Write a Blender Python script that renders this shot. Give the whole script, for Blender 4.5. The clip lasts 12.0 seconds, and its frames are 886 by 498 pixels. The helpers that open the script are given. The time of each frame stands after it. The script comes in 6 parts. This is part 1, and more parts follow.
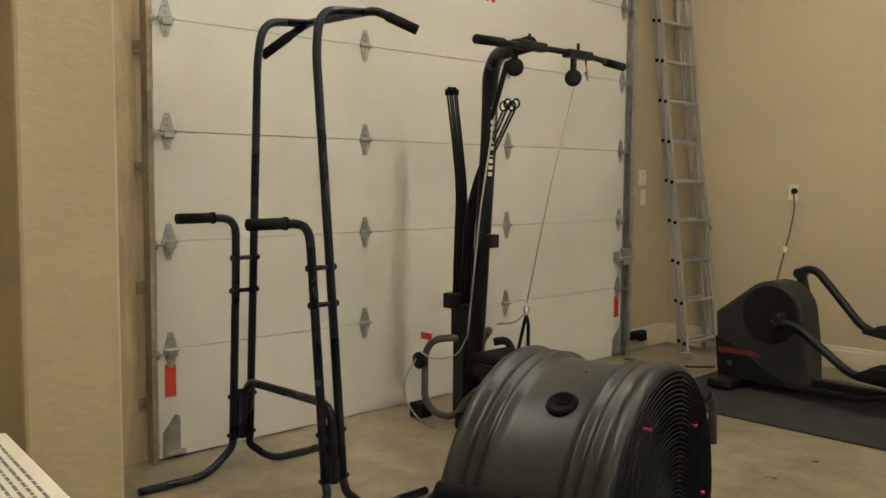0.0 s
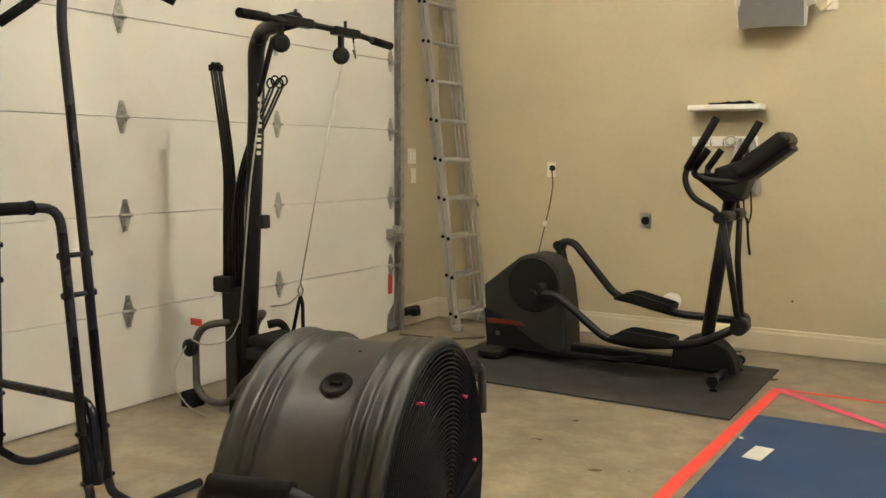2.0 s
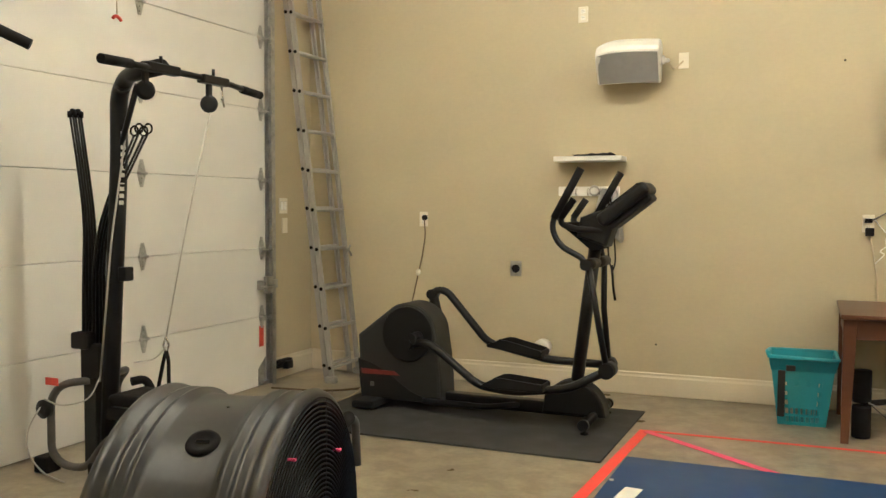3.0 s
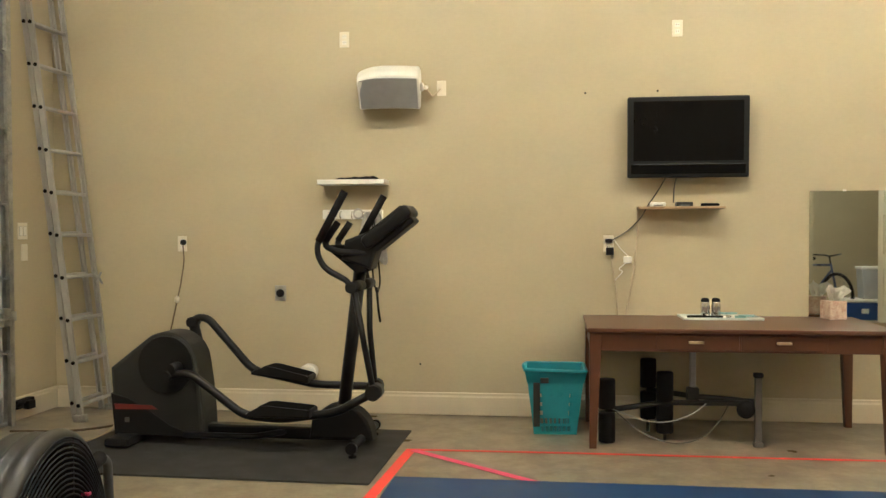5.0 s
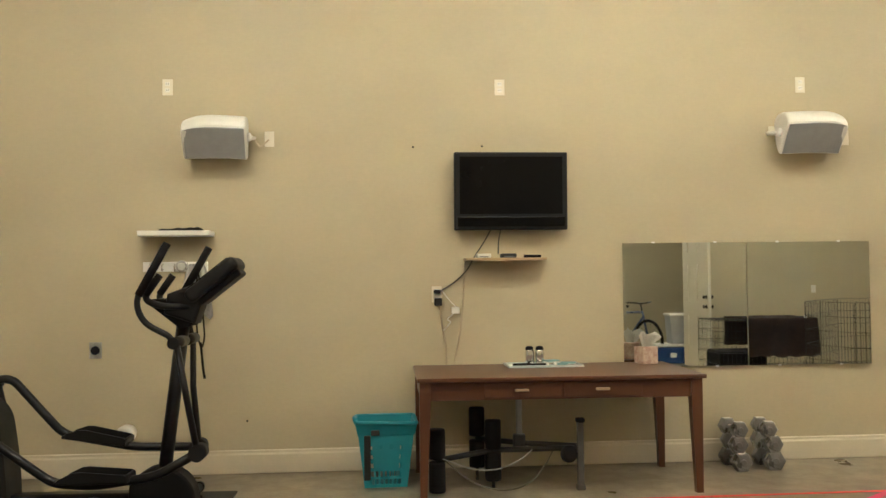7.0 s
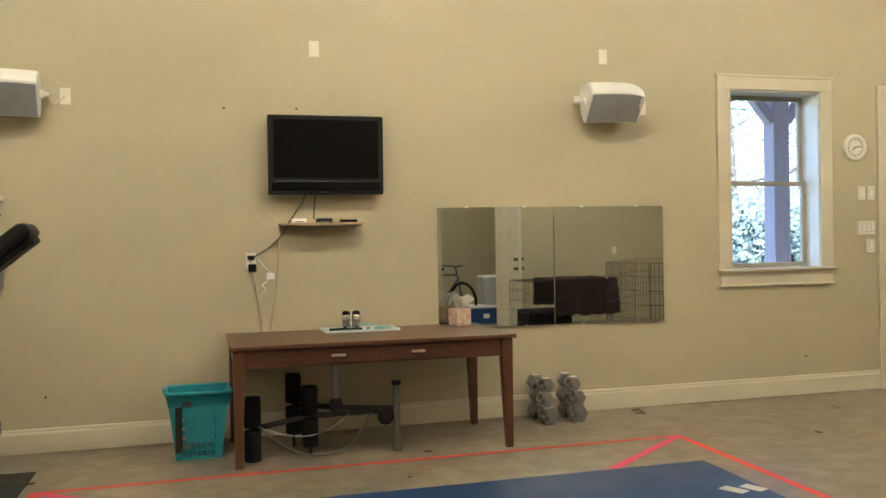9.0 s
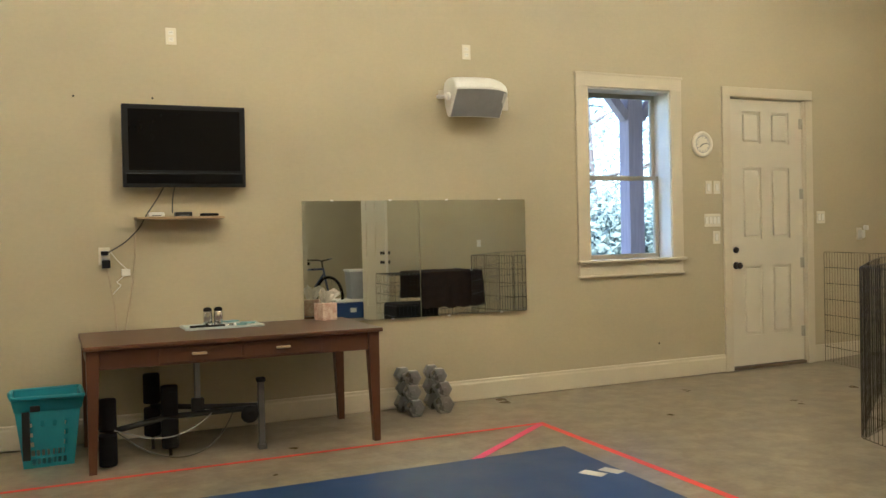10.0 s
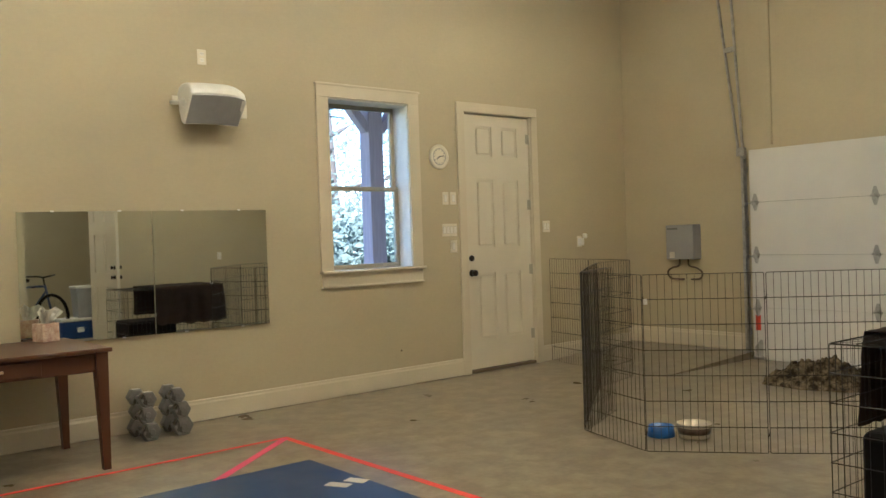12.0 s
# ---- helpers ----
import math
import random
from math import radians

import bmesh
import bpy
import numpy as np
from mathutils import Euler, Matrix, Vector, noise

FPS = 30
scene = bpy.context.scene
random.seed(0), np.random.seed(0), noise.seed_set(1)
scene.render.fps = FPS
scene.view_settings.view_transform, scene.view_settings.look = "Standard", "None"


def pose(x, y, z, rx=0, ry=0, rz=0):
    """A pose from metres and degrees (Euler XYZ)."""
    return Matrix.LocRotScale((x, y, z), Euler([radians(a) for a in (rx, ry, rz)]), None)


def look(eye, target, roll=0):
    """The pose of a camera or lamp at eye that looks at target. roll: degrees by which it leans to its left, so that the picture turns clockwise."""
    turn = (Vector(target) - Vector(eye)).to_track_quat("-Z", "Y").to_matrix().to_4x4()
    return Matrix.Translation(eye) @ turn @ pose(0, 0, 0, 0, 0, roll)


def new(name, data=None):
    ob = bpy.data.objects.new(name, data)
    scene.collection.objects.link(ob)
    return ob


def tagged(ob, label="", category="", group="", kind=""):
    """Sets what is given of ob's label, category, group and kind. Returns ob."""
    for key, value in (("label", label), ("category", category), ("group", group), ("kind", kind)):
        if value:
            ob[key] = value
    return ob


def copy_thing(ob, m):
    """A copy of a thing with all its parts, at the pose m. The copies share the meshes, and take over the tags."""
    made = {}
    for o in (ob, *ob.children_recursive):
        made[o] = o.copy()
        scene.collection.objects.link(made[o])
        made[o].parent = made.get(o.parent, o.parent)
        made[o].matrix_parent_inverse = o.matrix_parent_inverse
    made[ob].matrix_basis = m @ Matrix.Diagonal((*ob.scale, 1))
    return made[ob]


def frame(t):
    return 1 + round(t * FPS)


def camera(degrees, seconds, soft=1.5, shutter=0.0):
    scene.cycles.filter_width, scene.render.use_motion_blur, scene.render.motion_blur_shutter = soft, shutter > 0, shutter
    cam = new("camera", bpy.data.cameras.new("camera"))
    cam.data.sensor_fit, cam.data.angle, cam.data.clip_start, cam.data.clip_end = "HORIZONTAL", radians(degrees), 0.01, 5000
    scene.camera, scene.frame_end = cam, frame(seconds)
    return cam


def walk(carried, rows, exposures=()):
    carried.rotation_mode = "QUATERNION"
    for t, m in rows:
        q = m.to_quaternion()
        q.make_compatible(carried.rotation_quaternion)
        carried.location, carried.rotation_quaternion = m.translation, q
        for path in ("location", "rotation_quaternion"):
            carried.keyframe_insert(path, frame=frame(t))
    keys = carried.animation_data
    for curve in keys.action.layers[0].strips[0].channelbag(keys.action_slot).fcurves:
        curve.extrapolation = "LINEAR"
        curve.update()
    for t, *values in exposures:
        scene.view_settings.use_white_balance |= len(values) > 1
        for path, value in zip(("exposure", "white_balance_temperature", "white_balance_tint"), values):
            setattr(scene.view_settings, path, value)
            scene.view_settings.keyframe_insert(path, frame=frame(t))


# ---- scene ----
cam = camera(52.94, 12.0)
# seconds, x, y, z, turn, tilt, lean
PATH = [
    (0, 0.006, -0.043, 1.361, 45.92, -4.74, -0.50),
    (0.5, 0.004, -0.039, 1.360, 43.86, -6.78, -0.45),
    (1, -0.002, -0.030, 1.357, 39.91, -7.51, -0.35),
    (1.5, -0.004, -0.022, 1.358, 35.65, -7.35, -0.35),
    (2, -0.001, -0.016, 1.361, 31.43, -6.00, -0.28),
    (2.5, -0.002, -0.007, 1.358, 26.95, -4.33, -0.22),
    (3, -0.001, -0.006, 1.360, 23.30, -2.78, -0.22),
    (3.2, 0.011, -0.013, 1.361, 22.10, -2.33, -0.20),
    (4.8, -0.013, 0.013, 1.353, 9.96, -1.72, 0.20),
    (5, -0.006, 0.014, 1.354, 8.23, -1.23, 0.18),
    (5.5, -0.004, 0.016, 1.353, 4.72, -0.27, 0.36),
    (6, -0.004, 0.016, 1.355, 2.50, 0.49, 0.39),
    (6.5, -0.003, 0.018, 1.357, 0.21, 1.81, 0.37),
    (7, -0.013, 0.011, 1.359, -2.77, 1.98, 0.58),
    (7.2, -0.014, 0.016, 1.359, -3.90, 1.80, 0.62),
    (8.8, 0.002, 0.023, 1.363, -13.18, -0.41, 1.05),
    (9, 0.002, 0.026, 1.364, -14.45, -0.50, 1.05),
    (9.5, 0.006, 0.025, 1.364, -18.02, -1.03, 1.20),
    (10, 0.013, 0.036, 1.362, -23.01, -1.08, 1.33),
    (10.5, 0.025, 0.052, 1.362, -27.76, -1.04, 1.50),
    (11, 0.035, 0.061, 1.359, -32.01, -0.99, 1.70),
    (11.5, 0.038, 0.058, 1.360, -35.74, -0.84, 1.75),
    (12, 0.050, 0.067, 1.358, -39.37, -0.83, 1.92),]
# the clip's camera adapts a little as it turns; its white balance sits at the indoor lamps
EXPOSURES = [(t, e, 4900, 10) for t, e in ((0.0, 2.72), (1.0, 2.97), (2.0, 3.15), (3.0, 3.18), (5.0, 3.10), (6.5, 2.92), (7.0, 2.87), (9.5, 2.71), (10.5, 2.53), (11.0, 2.48), (12.0, 2.43))]
walk(cam, [(t, pose(x, y, z, 90 + p, r, w)) for t, x, y, z, w, p, r in PATH], EXPOSURES)

# ---- light ----
XW, XE, YN, YS, ZC = -3.93, 8.25, 6.7, -0.6, 4.3

world = bpy.data.worlds.new("sky")
scene.world = world
world.use_nodes = True
_n = world.node_tree.nodes
sky = _n.new("ShaderNodeTexSky")
sky.sky_type, sky.sun_disc, sky.sun_elevation, sky.sun_rotation = "NISHITA", False, radians(48), radians(200)
world.node_tree.links.new(sky.outputs[0], _n["Background"].inputs[0])
_n["Background"].inputs[1].default_value = 0.15

sun = new("sun", bpy.data.lights.new("sun", "SUN"))
sun.data.energy, sun.data.angle, sun.data.color = 5.0, radians(8), (1, 0.96, 0.9)
sun.matrix_world = look((0, 0, 0), (0.25, 0.70, -0.82))

# rows of fluorescent tubes under the ceiling, built with the fittings: x, y of the middle, share of the light
LAMPS = [(-1.4, 3.6, 0.62), (1.9, 4.0, 0.70), (5.7, 4.1, 0.70), (-1.9, 1.0, 0.70), (4.3, 0.9, 0.5)]
TUBE_GLOW = 15.9
# unseen lamp added to brighten the store room for the mirror
a = new("store_room_lamp", bpy.data.lights.new("store_room_lamp", "POINT"))
a.data.energy, a.data.shadow_soft_size, a.data.color = 3.2, 0.12, (1, 0.85, 0.60)
a.matrix_world = pose(3.6, -1.6, 2.35)

# ---- materials ----
def mat(name, col, rough=0.5, metal=0.0, var=0.12, scale=6.0, fine=60.0, bump=0.05, dist=0.004, col2=None, wear=0.0, spec=0.5, coat=0.0, stretch=None):
    """A surface with large and fine variation of colour and gloss, and fine relief."""
    m = bpy.data.materials.new(name)
    m.use_nodes = True
    nt = m.node_tree
    N, Lk = nt.nodes, nt.links
    b = N["Principled BSDF"]
    tc = N.new("ShaderNodeTexCoord")
    src = tc.outputs["Object"]
    if stretch:
        mp = N.new("ShaderNodeMapping")
        mp.inputs["Scale"].default_value = stretch
        Lk.new(src, mp.inputs["Vector"])
        src = mp.outputs[0]
    n1, n2 = N.new("ShaderNodeTexNoise"), N.new("ShaderNodeTexNoise")
    n1.inputs["Scale"].default_value, n1.inputs["Detail"].default_value = scale, 5
    n2.inputs["Scale"].default_value, n2.inputs["Detail"].default_value = fine, 4
    Lk.new(src, n1.inputs["Vector"]), Lk.new(src, n2.inputs["Vector"])
    add = N.new("ShaderNodeMath")
    add.operation = "MULTIPLY_ADD"
    add.inputs[1].default_value = 0.4
    Lk.new(n2.outputs["Fac"], add.inputs[0]), Lk.new(n1.outputs["Fac"], add.inputs[2])
    ramp = N.new("ShaderNodeValToRGB")
    c2 = col2 or tuple(min(1, c * (1 + var)) for c in col)
    c1 = tuple(c * (1 - var) for c in col)
    ramp.color_ramp.elements[0].position, ramp.color_ramp.elements[1].position = 0.5, 0.95
    ramp.color_ramp.elements[0].color, ramp.color_ramp.elements[1].color = (*c1, 1), (*c2, 1)
    Lk.new(add.outputs[0], ramp.inputs[0])
    Lk.new(ramp.outputs[0], b.inputs["Base Color"])
    rr = N.new("ShaderNodeMapRange")
    rr.inputs[1].default_value, rr.inputs[2].default_value = 0.3, 0.7
    rr.inputs[3].default_value, rr.inputs[4].default_value = max(0.02, rough * 0.85), min(1, rough * 1.15)
    Lk.new(n1.outputs["Fac"], rr.inputs[0]), Lk.new(rr.outputs[0], b.inputs["Roughness"])
    b.inputs["Metallic"].default_value = metal
    b.inputs["Specular IOR Level"].default_value = spec
    b.inputs["Coat Weight"].default_value = coat
    if bump:
        bp = N.new("ShaderNodeBump")
        bp.inputs["Strength"].default_value, bp.inputs["Distance"].default_value = bump, dist
        Lk.new(n2.outputs["Fac"], bp.inputs["Height"]), Lk.new(bp.outputs[0], b.inputs["Normal"])
    return m


def glow(name, col, strength):
    m = bpy.data.materials.new(name)
    m.use_nodes = True
    b = m.node_tree.nodes["Principled BSDF"]
    b.inputs["Base Color"].default_value = (*col, 1)
    b.inputs["Emission Color"].default_value = (*col, 1)
    b.inputs["Emission Strength"].default_value = strength
    return m


M_WALL = mat("tan_wall_paint", (0.48, 0.415, 0.265), 0.6, var=0.05, scale=1.3, fine=30, bump=0.18, dist=0.004, stretch=(1, 1, 1.5))
M_KNOCK = mat("tan_knockdown_plaster", (0.48, 0.415, 0.265), 0.6, var=0.06, scale=1.3, fine=24, bump=0.42, dist=0.005, stretch=(1, 1, 2.4))
M_CEIL = mat("ceiling_paint", (0.72, 0.66, 0.52), 0.8, var=0.04, bump=0.2, fine=30)
M_TRIM = mat("cream_trim_paint", (0.62, 0.55, 0.40), 0.4, var=0.05, scale=3, bump=0.03)
M_DOORW = mat("white_door_paint", (0.66, 0.60, 0.46), 0.4, var=0.04, scale=3, bump=0.03)
M_GDOOR = mat("white_garage_door_steel", (0.66, 0.64, 0.60), 0.45, var=0.06, scale=1.8, fine=120, bump=0.06, dist=0.002)
M_GALV = mat("galvanised_steel", (0.42, 0.41, 0.39), 0.42, 0.85, var=0.25, scale=14, fine=80, bump=0.08)
M_ALU = mat("dull_aluminium", (0.44, 0.425, 0.395), 0.42, 0.45, var=0.15, scale=9, stretch=(1, 1, 0.2), bump=0.05)
M_JAMB = mat("stained_wooden_jamb", (0.40, 0.33, 0.20), 0.7, var=0.25, scale=3.5, fine=25, stretch=(6, 6, 0.8), bump=0.15)
M_STAIN = mat("stained_tan_steel", (0.30, 0.25, 0.16), 0.55, 0.2, var=0.4, scale=4, fine=30, bump=0.05)
M_BLACK = mat("black_powder_coat", (0.0065, 0.0065, 0.0075), 0.36, var=0.3, scale=12, fine=220, bump=0.04, dist=0.001, spec=0.3)
M_NAVY = mat("blue_black_painted_steel", (0.008, 0.009, 0.018), 0.28, var=0.05, scale=3, fine=60, bump=0, spec=0.4)
M_FOAM = mat("black_foam_rubber", (0.006, 0.0055, 0.0058), 0.8, var=0.3, scale=20, fine=300, bump=0.25, dist=0.002, spec=0.2)
M_PLAS = mat("charcoal_plastic", (0.008, 0.008, 0.0085), 0.5, var=0.2, scale=7, fine=260, bump=0.06, dist=0.001, spec=0.25)
M_GPLAS = mat("dark_grey_plastic", (0.025, 0.025, 0.024), 0.5, var=0.15, scale=6, fine=240, bump=0.06, dist=0.001, spec=0.3)
M_FAN = mat("grey_black_drum_steel", (0.020, 0.0195, 0.019), 0.40, 0.0, var=0.5, scale=5, fine=40, bump=0.03, dist=0.002, stretch=(1, 1, 1))
M_RUBBER = mat("black_rubber_mat", (0.026, 0.025, 0.024), 0.75, var=0.25, scale=5, fine=180, bump=0.25, dist=0.002)
M_BLUE = mat("blue_vinyl_mat", (0.016, 0.046, 0.140), 0.45, var=0.12, scale=2.5, fine=150, bump=0.06, dist=0.001)
M_TAPE = mat("red_tape", (0.80, 0.055, 0.035), 0.5, var=0.1, scale=12, bump=0.05)
M_PINK = mat("pink_tape", (0.80, 0.07, 0.20), 0.5, var=0.1, scale=12, bump=0.05)
M_SASH = mat("tan_vinyl_sash", (0.38, 0.35, 0.27), 0.4, var=0.06, scale=6, bump=0.02)
M_PAPER = mat("white_paper", (0.66, 0.63, 0.55), 0.8, var=0.06, scale=10, bump=0.05)
M_PLATE = mat("ivory_plastic", (0.74, 0.69, 0.56), 0.35, var=0.04, scale=10, bump=0)
M_WPLAS = mat("white_plastic", (0.80, 0.78, 0.72), 0.38, var=0.05, scale=8, bump=0.02)
M_GRILLE = mat("grey_speaker_mesh", (0.31, 0.305, 0.30), 0.6, var=0.08, scale=10, fine=500, bump=0.4, dist=0.001)
M_SCREEN = mat("dark_glossy_screen", (0.004, 0.004, 0.0045), 0.16, var=0.1, scale=3, bump=0, spec=0.14)
M_WOOD = mat("reddish_brown_wood", (0.098, 0.039, 0.018), 0.27, var=0.05, scale=1.6, fine=26, stretch=(1.2, 6, 3), bump=0.0, dist=0.001, spec=0.4)
_t = M_WOOD.node_tree
_t.links.remove(next(k for k in _t.links if k.to_socket.name == "Roughness"))
_t.nodes["Principled BSDF"].inputs["Roughness"].default_value = 0.3
M_LWOOD = mat("pale_shelf_wood", (0.42, 0.30, 0.16), 0.5, var=0.2, scale=4, stretch=(1, 8, 8))
M_BRASS = mat("pale_brass", (0.60, 0.47, 0.28), 0.35, 0.7, var=0.15)
M_TEAL = mat("teal_plastic", (0.04, 0.275, 0.345), 0.38, var=0.08, scale=6, bump=0.02)
M_TEALL = mat("light_teal_enamel", (0.22, 0.40, 0.41), 0.35, var=0.2, scale=12)
M_CHROME = mat("polished_chrome", (0.75, 0.75, 0.75), 0.12, 1.0, var=0.05, bump=0)
M_DUMB = mat("grey_enamel_iron", (0.26, 0.257, 0.25), 0.30, 0.7, var=0.22, scale=14, fine=120, bump=0.1)
M_BRONZE = mat("dark_bronze", (0.03, 0.022, 0.018), 0.35, 0.7, var=0.2)
M_WIRE = mat("black_wire_coating", (0.020, 0.015, 0.010), 0.45, var=0.2, bump=0)
M_BROWNC = mat("dark_brown_fleece", (0.046, 0.027, 0.020), 0.95, var=0.35, scale=10, fine=150, bump=0.5, dist=0.006)
M_CORDW = mat("pale_cord", (0.50, 0.42, 0.28), 0.6, var=0.1, bump=0)
M_TANC = mat("brown_cord", (0.12, 0.085, 0.05), 0.6, var=0.1, bump=0)
M_CABLE = mat("grey_coated_cable", (0.46, 0.44, 0.40), 0.5, var=0.1, bump=0)
M_DRED = mat("faded_red_stripe", (0.17, 0.018, 0.012), 0.5, var=0.2, scale=14)
M_TPALE = mat("pale_tray_plastic", (0.55, 0.60, 0.57), 0.35, var=0.08, scale=12)
M_RED = mat("red_label", (0.62, 0.06, 0.03), 0.5, var=0.1, scale=14)
M_TISSUE = mat("pink_patterned_card", (0.62, 0.36, 0.27), 0.7, var=0.3, scale=26, fine=90, col2=(0.72, 0.60, 0.46))
M_BOWLB = mat("blue_plastic_bowl", (0.012, 0.09, 0.36), 0.3, var=0.1)
M_CERAM = mat("cream_glazed_ceramic", (0.62, 0.56, 0.44), 0.2, var=0.08, bump=0)
M_DCER = mat("brown_glazed_band", (0.09, 0.06, 0.045), 0.3, var=0.5, scale=20)
M_CAMO = mat("mottled_brown_fleece", (0.050, 0.034, 0.018), 0.95, var=0.3, scale=17, fine=48, bump=0.5, dist=0.01, col2=(0.34, 0.27, 0.16))
_r = next(n for n in M_CAMO.node_tree.nodes if n.type == "VALTORGB").color_ramp
_r.elements[0].position, _r.elements[1].position = 0.60, 0.84
M_HEAT = mat("grey_painted_casing", (0.33, 0.33, 0.34), 0.42, 0.2, var=0.06, scale=4)
M_PIPE = mat("dark_pipe_insulation", (0.09, 0.065, 0.045), 0.8, var=0.2)
M_DGREY = mat("worn_dark_grey_paint", (0.085, 0.078, 0.07), 0.5, var=0.25, scale=10)
M_POST = mat("weathered_timber_post", (0.42, 0.33, 0.36), 0.8, var=0.15, scale=4, stretch=(8, 8, 0.7), bump=0.2)
M_BARK = mat("tree_bark", (0.09, 0.07, 0.05), 0.9, var=0.4, scale=5, stretch=(6, 6, 1), bump=0.5)
M_LEAF = mat("green_leaves", (0.11, 0.135, 0.095), 0.7, var=0.2, scale=1.5, fine=9, bump=0, col2=(0.15, 0.18, 0.13))
M_LAWN = mat("pale_dry_lawn", (0.16, 0.17, 0.08), 0.9, var=0.35, scale=1.2, fine=30, bump=0.4)
M_BIKE = mat("blue_grey_bicycle_paint", (0.06, 0.08, 0.15), 0.3, 0.3, var=0.1)
M_BIN = mat("translucent_grey_plastic", (0.42, 0.42, 0.42), 0.5, var=0.1)
M_COOL = mat("blue_cooler_plastic", (0.012, 0.05, 0.20), 0.45, var=0.1)
M_CLOTH = mat("pale_grey_towel", (0.60, 0.585, 0.55), 0.95, var=0.15, scale=12, fine=200, bump=0.4)
M_INK = mat("grey_print", (0.15, 0.15, 0.15), 0.8, bump=0)
M_SIDING = mat("outside_wall_siding", (0.35, 0.30, 0.24), 0.8, var=0.2, scale=2)
M_LAMP = glow("lamp_diffuser", (1, 0.82, 0.54), 3.0)

# the mirror and the window glass
M_MIRROR = bpy.data.materials.new("mirror_glass")
M_MIRROR.use_nodes = True
_b = M_MIRROR.node_tree.nodes["Principled BSDF"]
_b.inputs["Base Color"].default_value, _b.inputs["Metallic"].default_value, _b.inputs["Roughness"].default_value = (0.74, 0.77, 0.74, 1), 1.0, 0.015
M_GLASS = bpy.data.materials.new("window_glass")
M_GLASS.use_nodes = True
_b = M_GLASS.node_tree.nodes["Principled BSDF"]
_b.inputs["Base Color"].default_value, _b.inputs["Roughness"].default_value = (0.95, 0.96, 1, 1), 0.0
_b.inputs["Transmission Weight"].default_value, _b.inputs["IOR"].default_value = 1.0, 1.02

# stained concrete: broad blotches, fine grain, dark spots, hairline cracks
M_CONC = mat("stained_concrete", (0.285, 0.243, 0.171), 0.32, var=0.28, scale=2.6, fine=30, bump=0.10, dist=0.003)
nt = M_CONC.node_tree
_p, _ramp = nt.nodes["Principled BSDF"], next(n for n in nt.nodes if n.type == "VALTORGB")
tc = nt.nodes.new("ShaderNodeTexCoord")
vor = nt.nodes.new("ShaderNodeTexNoise")
vor.inputs["Scale"].default_value, vor.inputs["Detail"].default_value, vor.inputs["Distortion"].default_value = 6.5, 10, 0.25
spots = nt.nodes.new("ShaderNodeValToRGB")
spots.color_ramp.elements[0].position, spots.color_ramp.elements[1].position = 0.40, 0.62
spots.color_ramp.elements[0].color, spots.color_ramp.elements[1].color = (0.74, 0.72, 0.68, 1), (1.0, 1.0, 1.0, 1)
mixc = nt.nodes.new("ShaderNodeMix")
mixc.data_type, mixc.blend_type = "RGBA", "MULTIPLY"
mixc.inputs["Factor"].default_value = 1.0
nt.links.new(tc.outputs["Object"], vor.inputs["Vector"])
nt.links.new(vor.outputs["Fac"], spots.inputs[0])
nt.links.new(_ramp.outputs[0], mixc.inputs["A"])
nt.links.new(spots.outputs[0], mixc.inputs["B"])
nt.links.new(mixc.outputs["Result"], _p.inputs["Base Color"])


# ---- shape helpers ----
def bx(bm, x0, x1, y0, y1, z0, z1, bev=0.0, m=None, seg=2):
    """A box between two corners, with rounded edges where bev is given."""
    r = bmesh.ops.create_cube(bm, size=1)["verts"]
    for v in r:
        v.co = Vector(((x0 + x1) / 2 + v.co.x * (x1 - x0), (y0 + y1) / 2 + v.co.y * (y1 - y0), (z0 + z1) / 2 + v.co.z * (z1 - z0)))
    vs = set(r)
    if bev:
        es = [e for e in bm.edges if e.verts[0] in vs and e.verts[1] in vs]
        old = set(bm.verts) - vs
        bmesh.ops.bevel(bm, geom=es, offset=bev, segments=seg, affect="EDGES", profile=0.5)
        vs = set(bm.verts) - old
    if m is not None:
        for v in vs:
            v.co = m @ v.co
    return bm


def rounded(pts, r, n=5):
    """A polyline with its inner corners rounded to radius r."""
    pts = [Vector(p) for p in pts]
    out = [pts[0]]
    for a, b, c in zip(pts, pts[1:], pts[2:]):
        k = min(r, (a - b).length * 0.49, (c - b).length * 0.49)
        p, q = b + (a - b).normalized() * k, b + (c - b).normalized() * k
        for i in range(n + 1):
            t = i / n
            out.append(p * (1 - t) ** 2 + b * 2 * t * (1 - t) + q * t * t)
    return out + [pts[-1]]


def tube(bm, pts, r, seg=10, fillet=0.0, r1=None, flat=1.0):
    """A round tube along a line of points, closed at both ends."""
    P = rounded(pts, fillet) if fillet else [Vector(p) for p in pts]
    up, rings = None, []
    for i, p in enumerate(P):
        d = (P[min(i + 1, len(P) - 1)] - P[max(i - 1, 0)]).normalized()
        if up is None:
            up = Vector((0, 0, 1)) if abs(d.z) < 0.9 else Vector((0, 1, 0))
        s = d.cross(up).normalized()
        up = s.cross(d).normalized()
        rr = r if r1 is None else r + (r1 - r) * i / (len(P) - 1)
        rings.append([bm.verts.new(p + (s * math.cos(2 * math.pi * k / seg) * flat + up * math.sin(2 * math.pi * k / seg)) * rr) for k in range(seg)])
    for a, b in zip(rings, rings[1:]):
        for k in range(seg):
            f = bm.faces.new((a[k], a[(k + 1) % seg], b[(k + 1) % seg], b[k]))
            f.smooth = True
    bm.faces.new(rings[0][::-1]), bm.faces.new(rings[-1])
    return bm


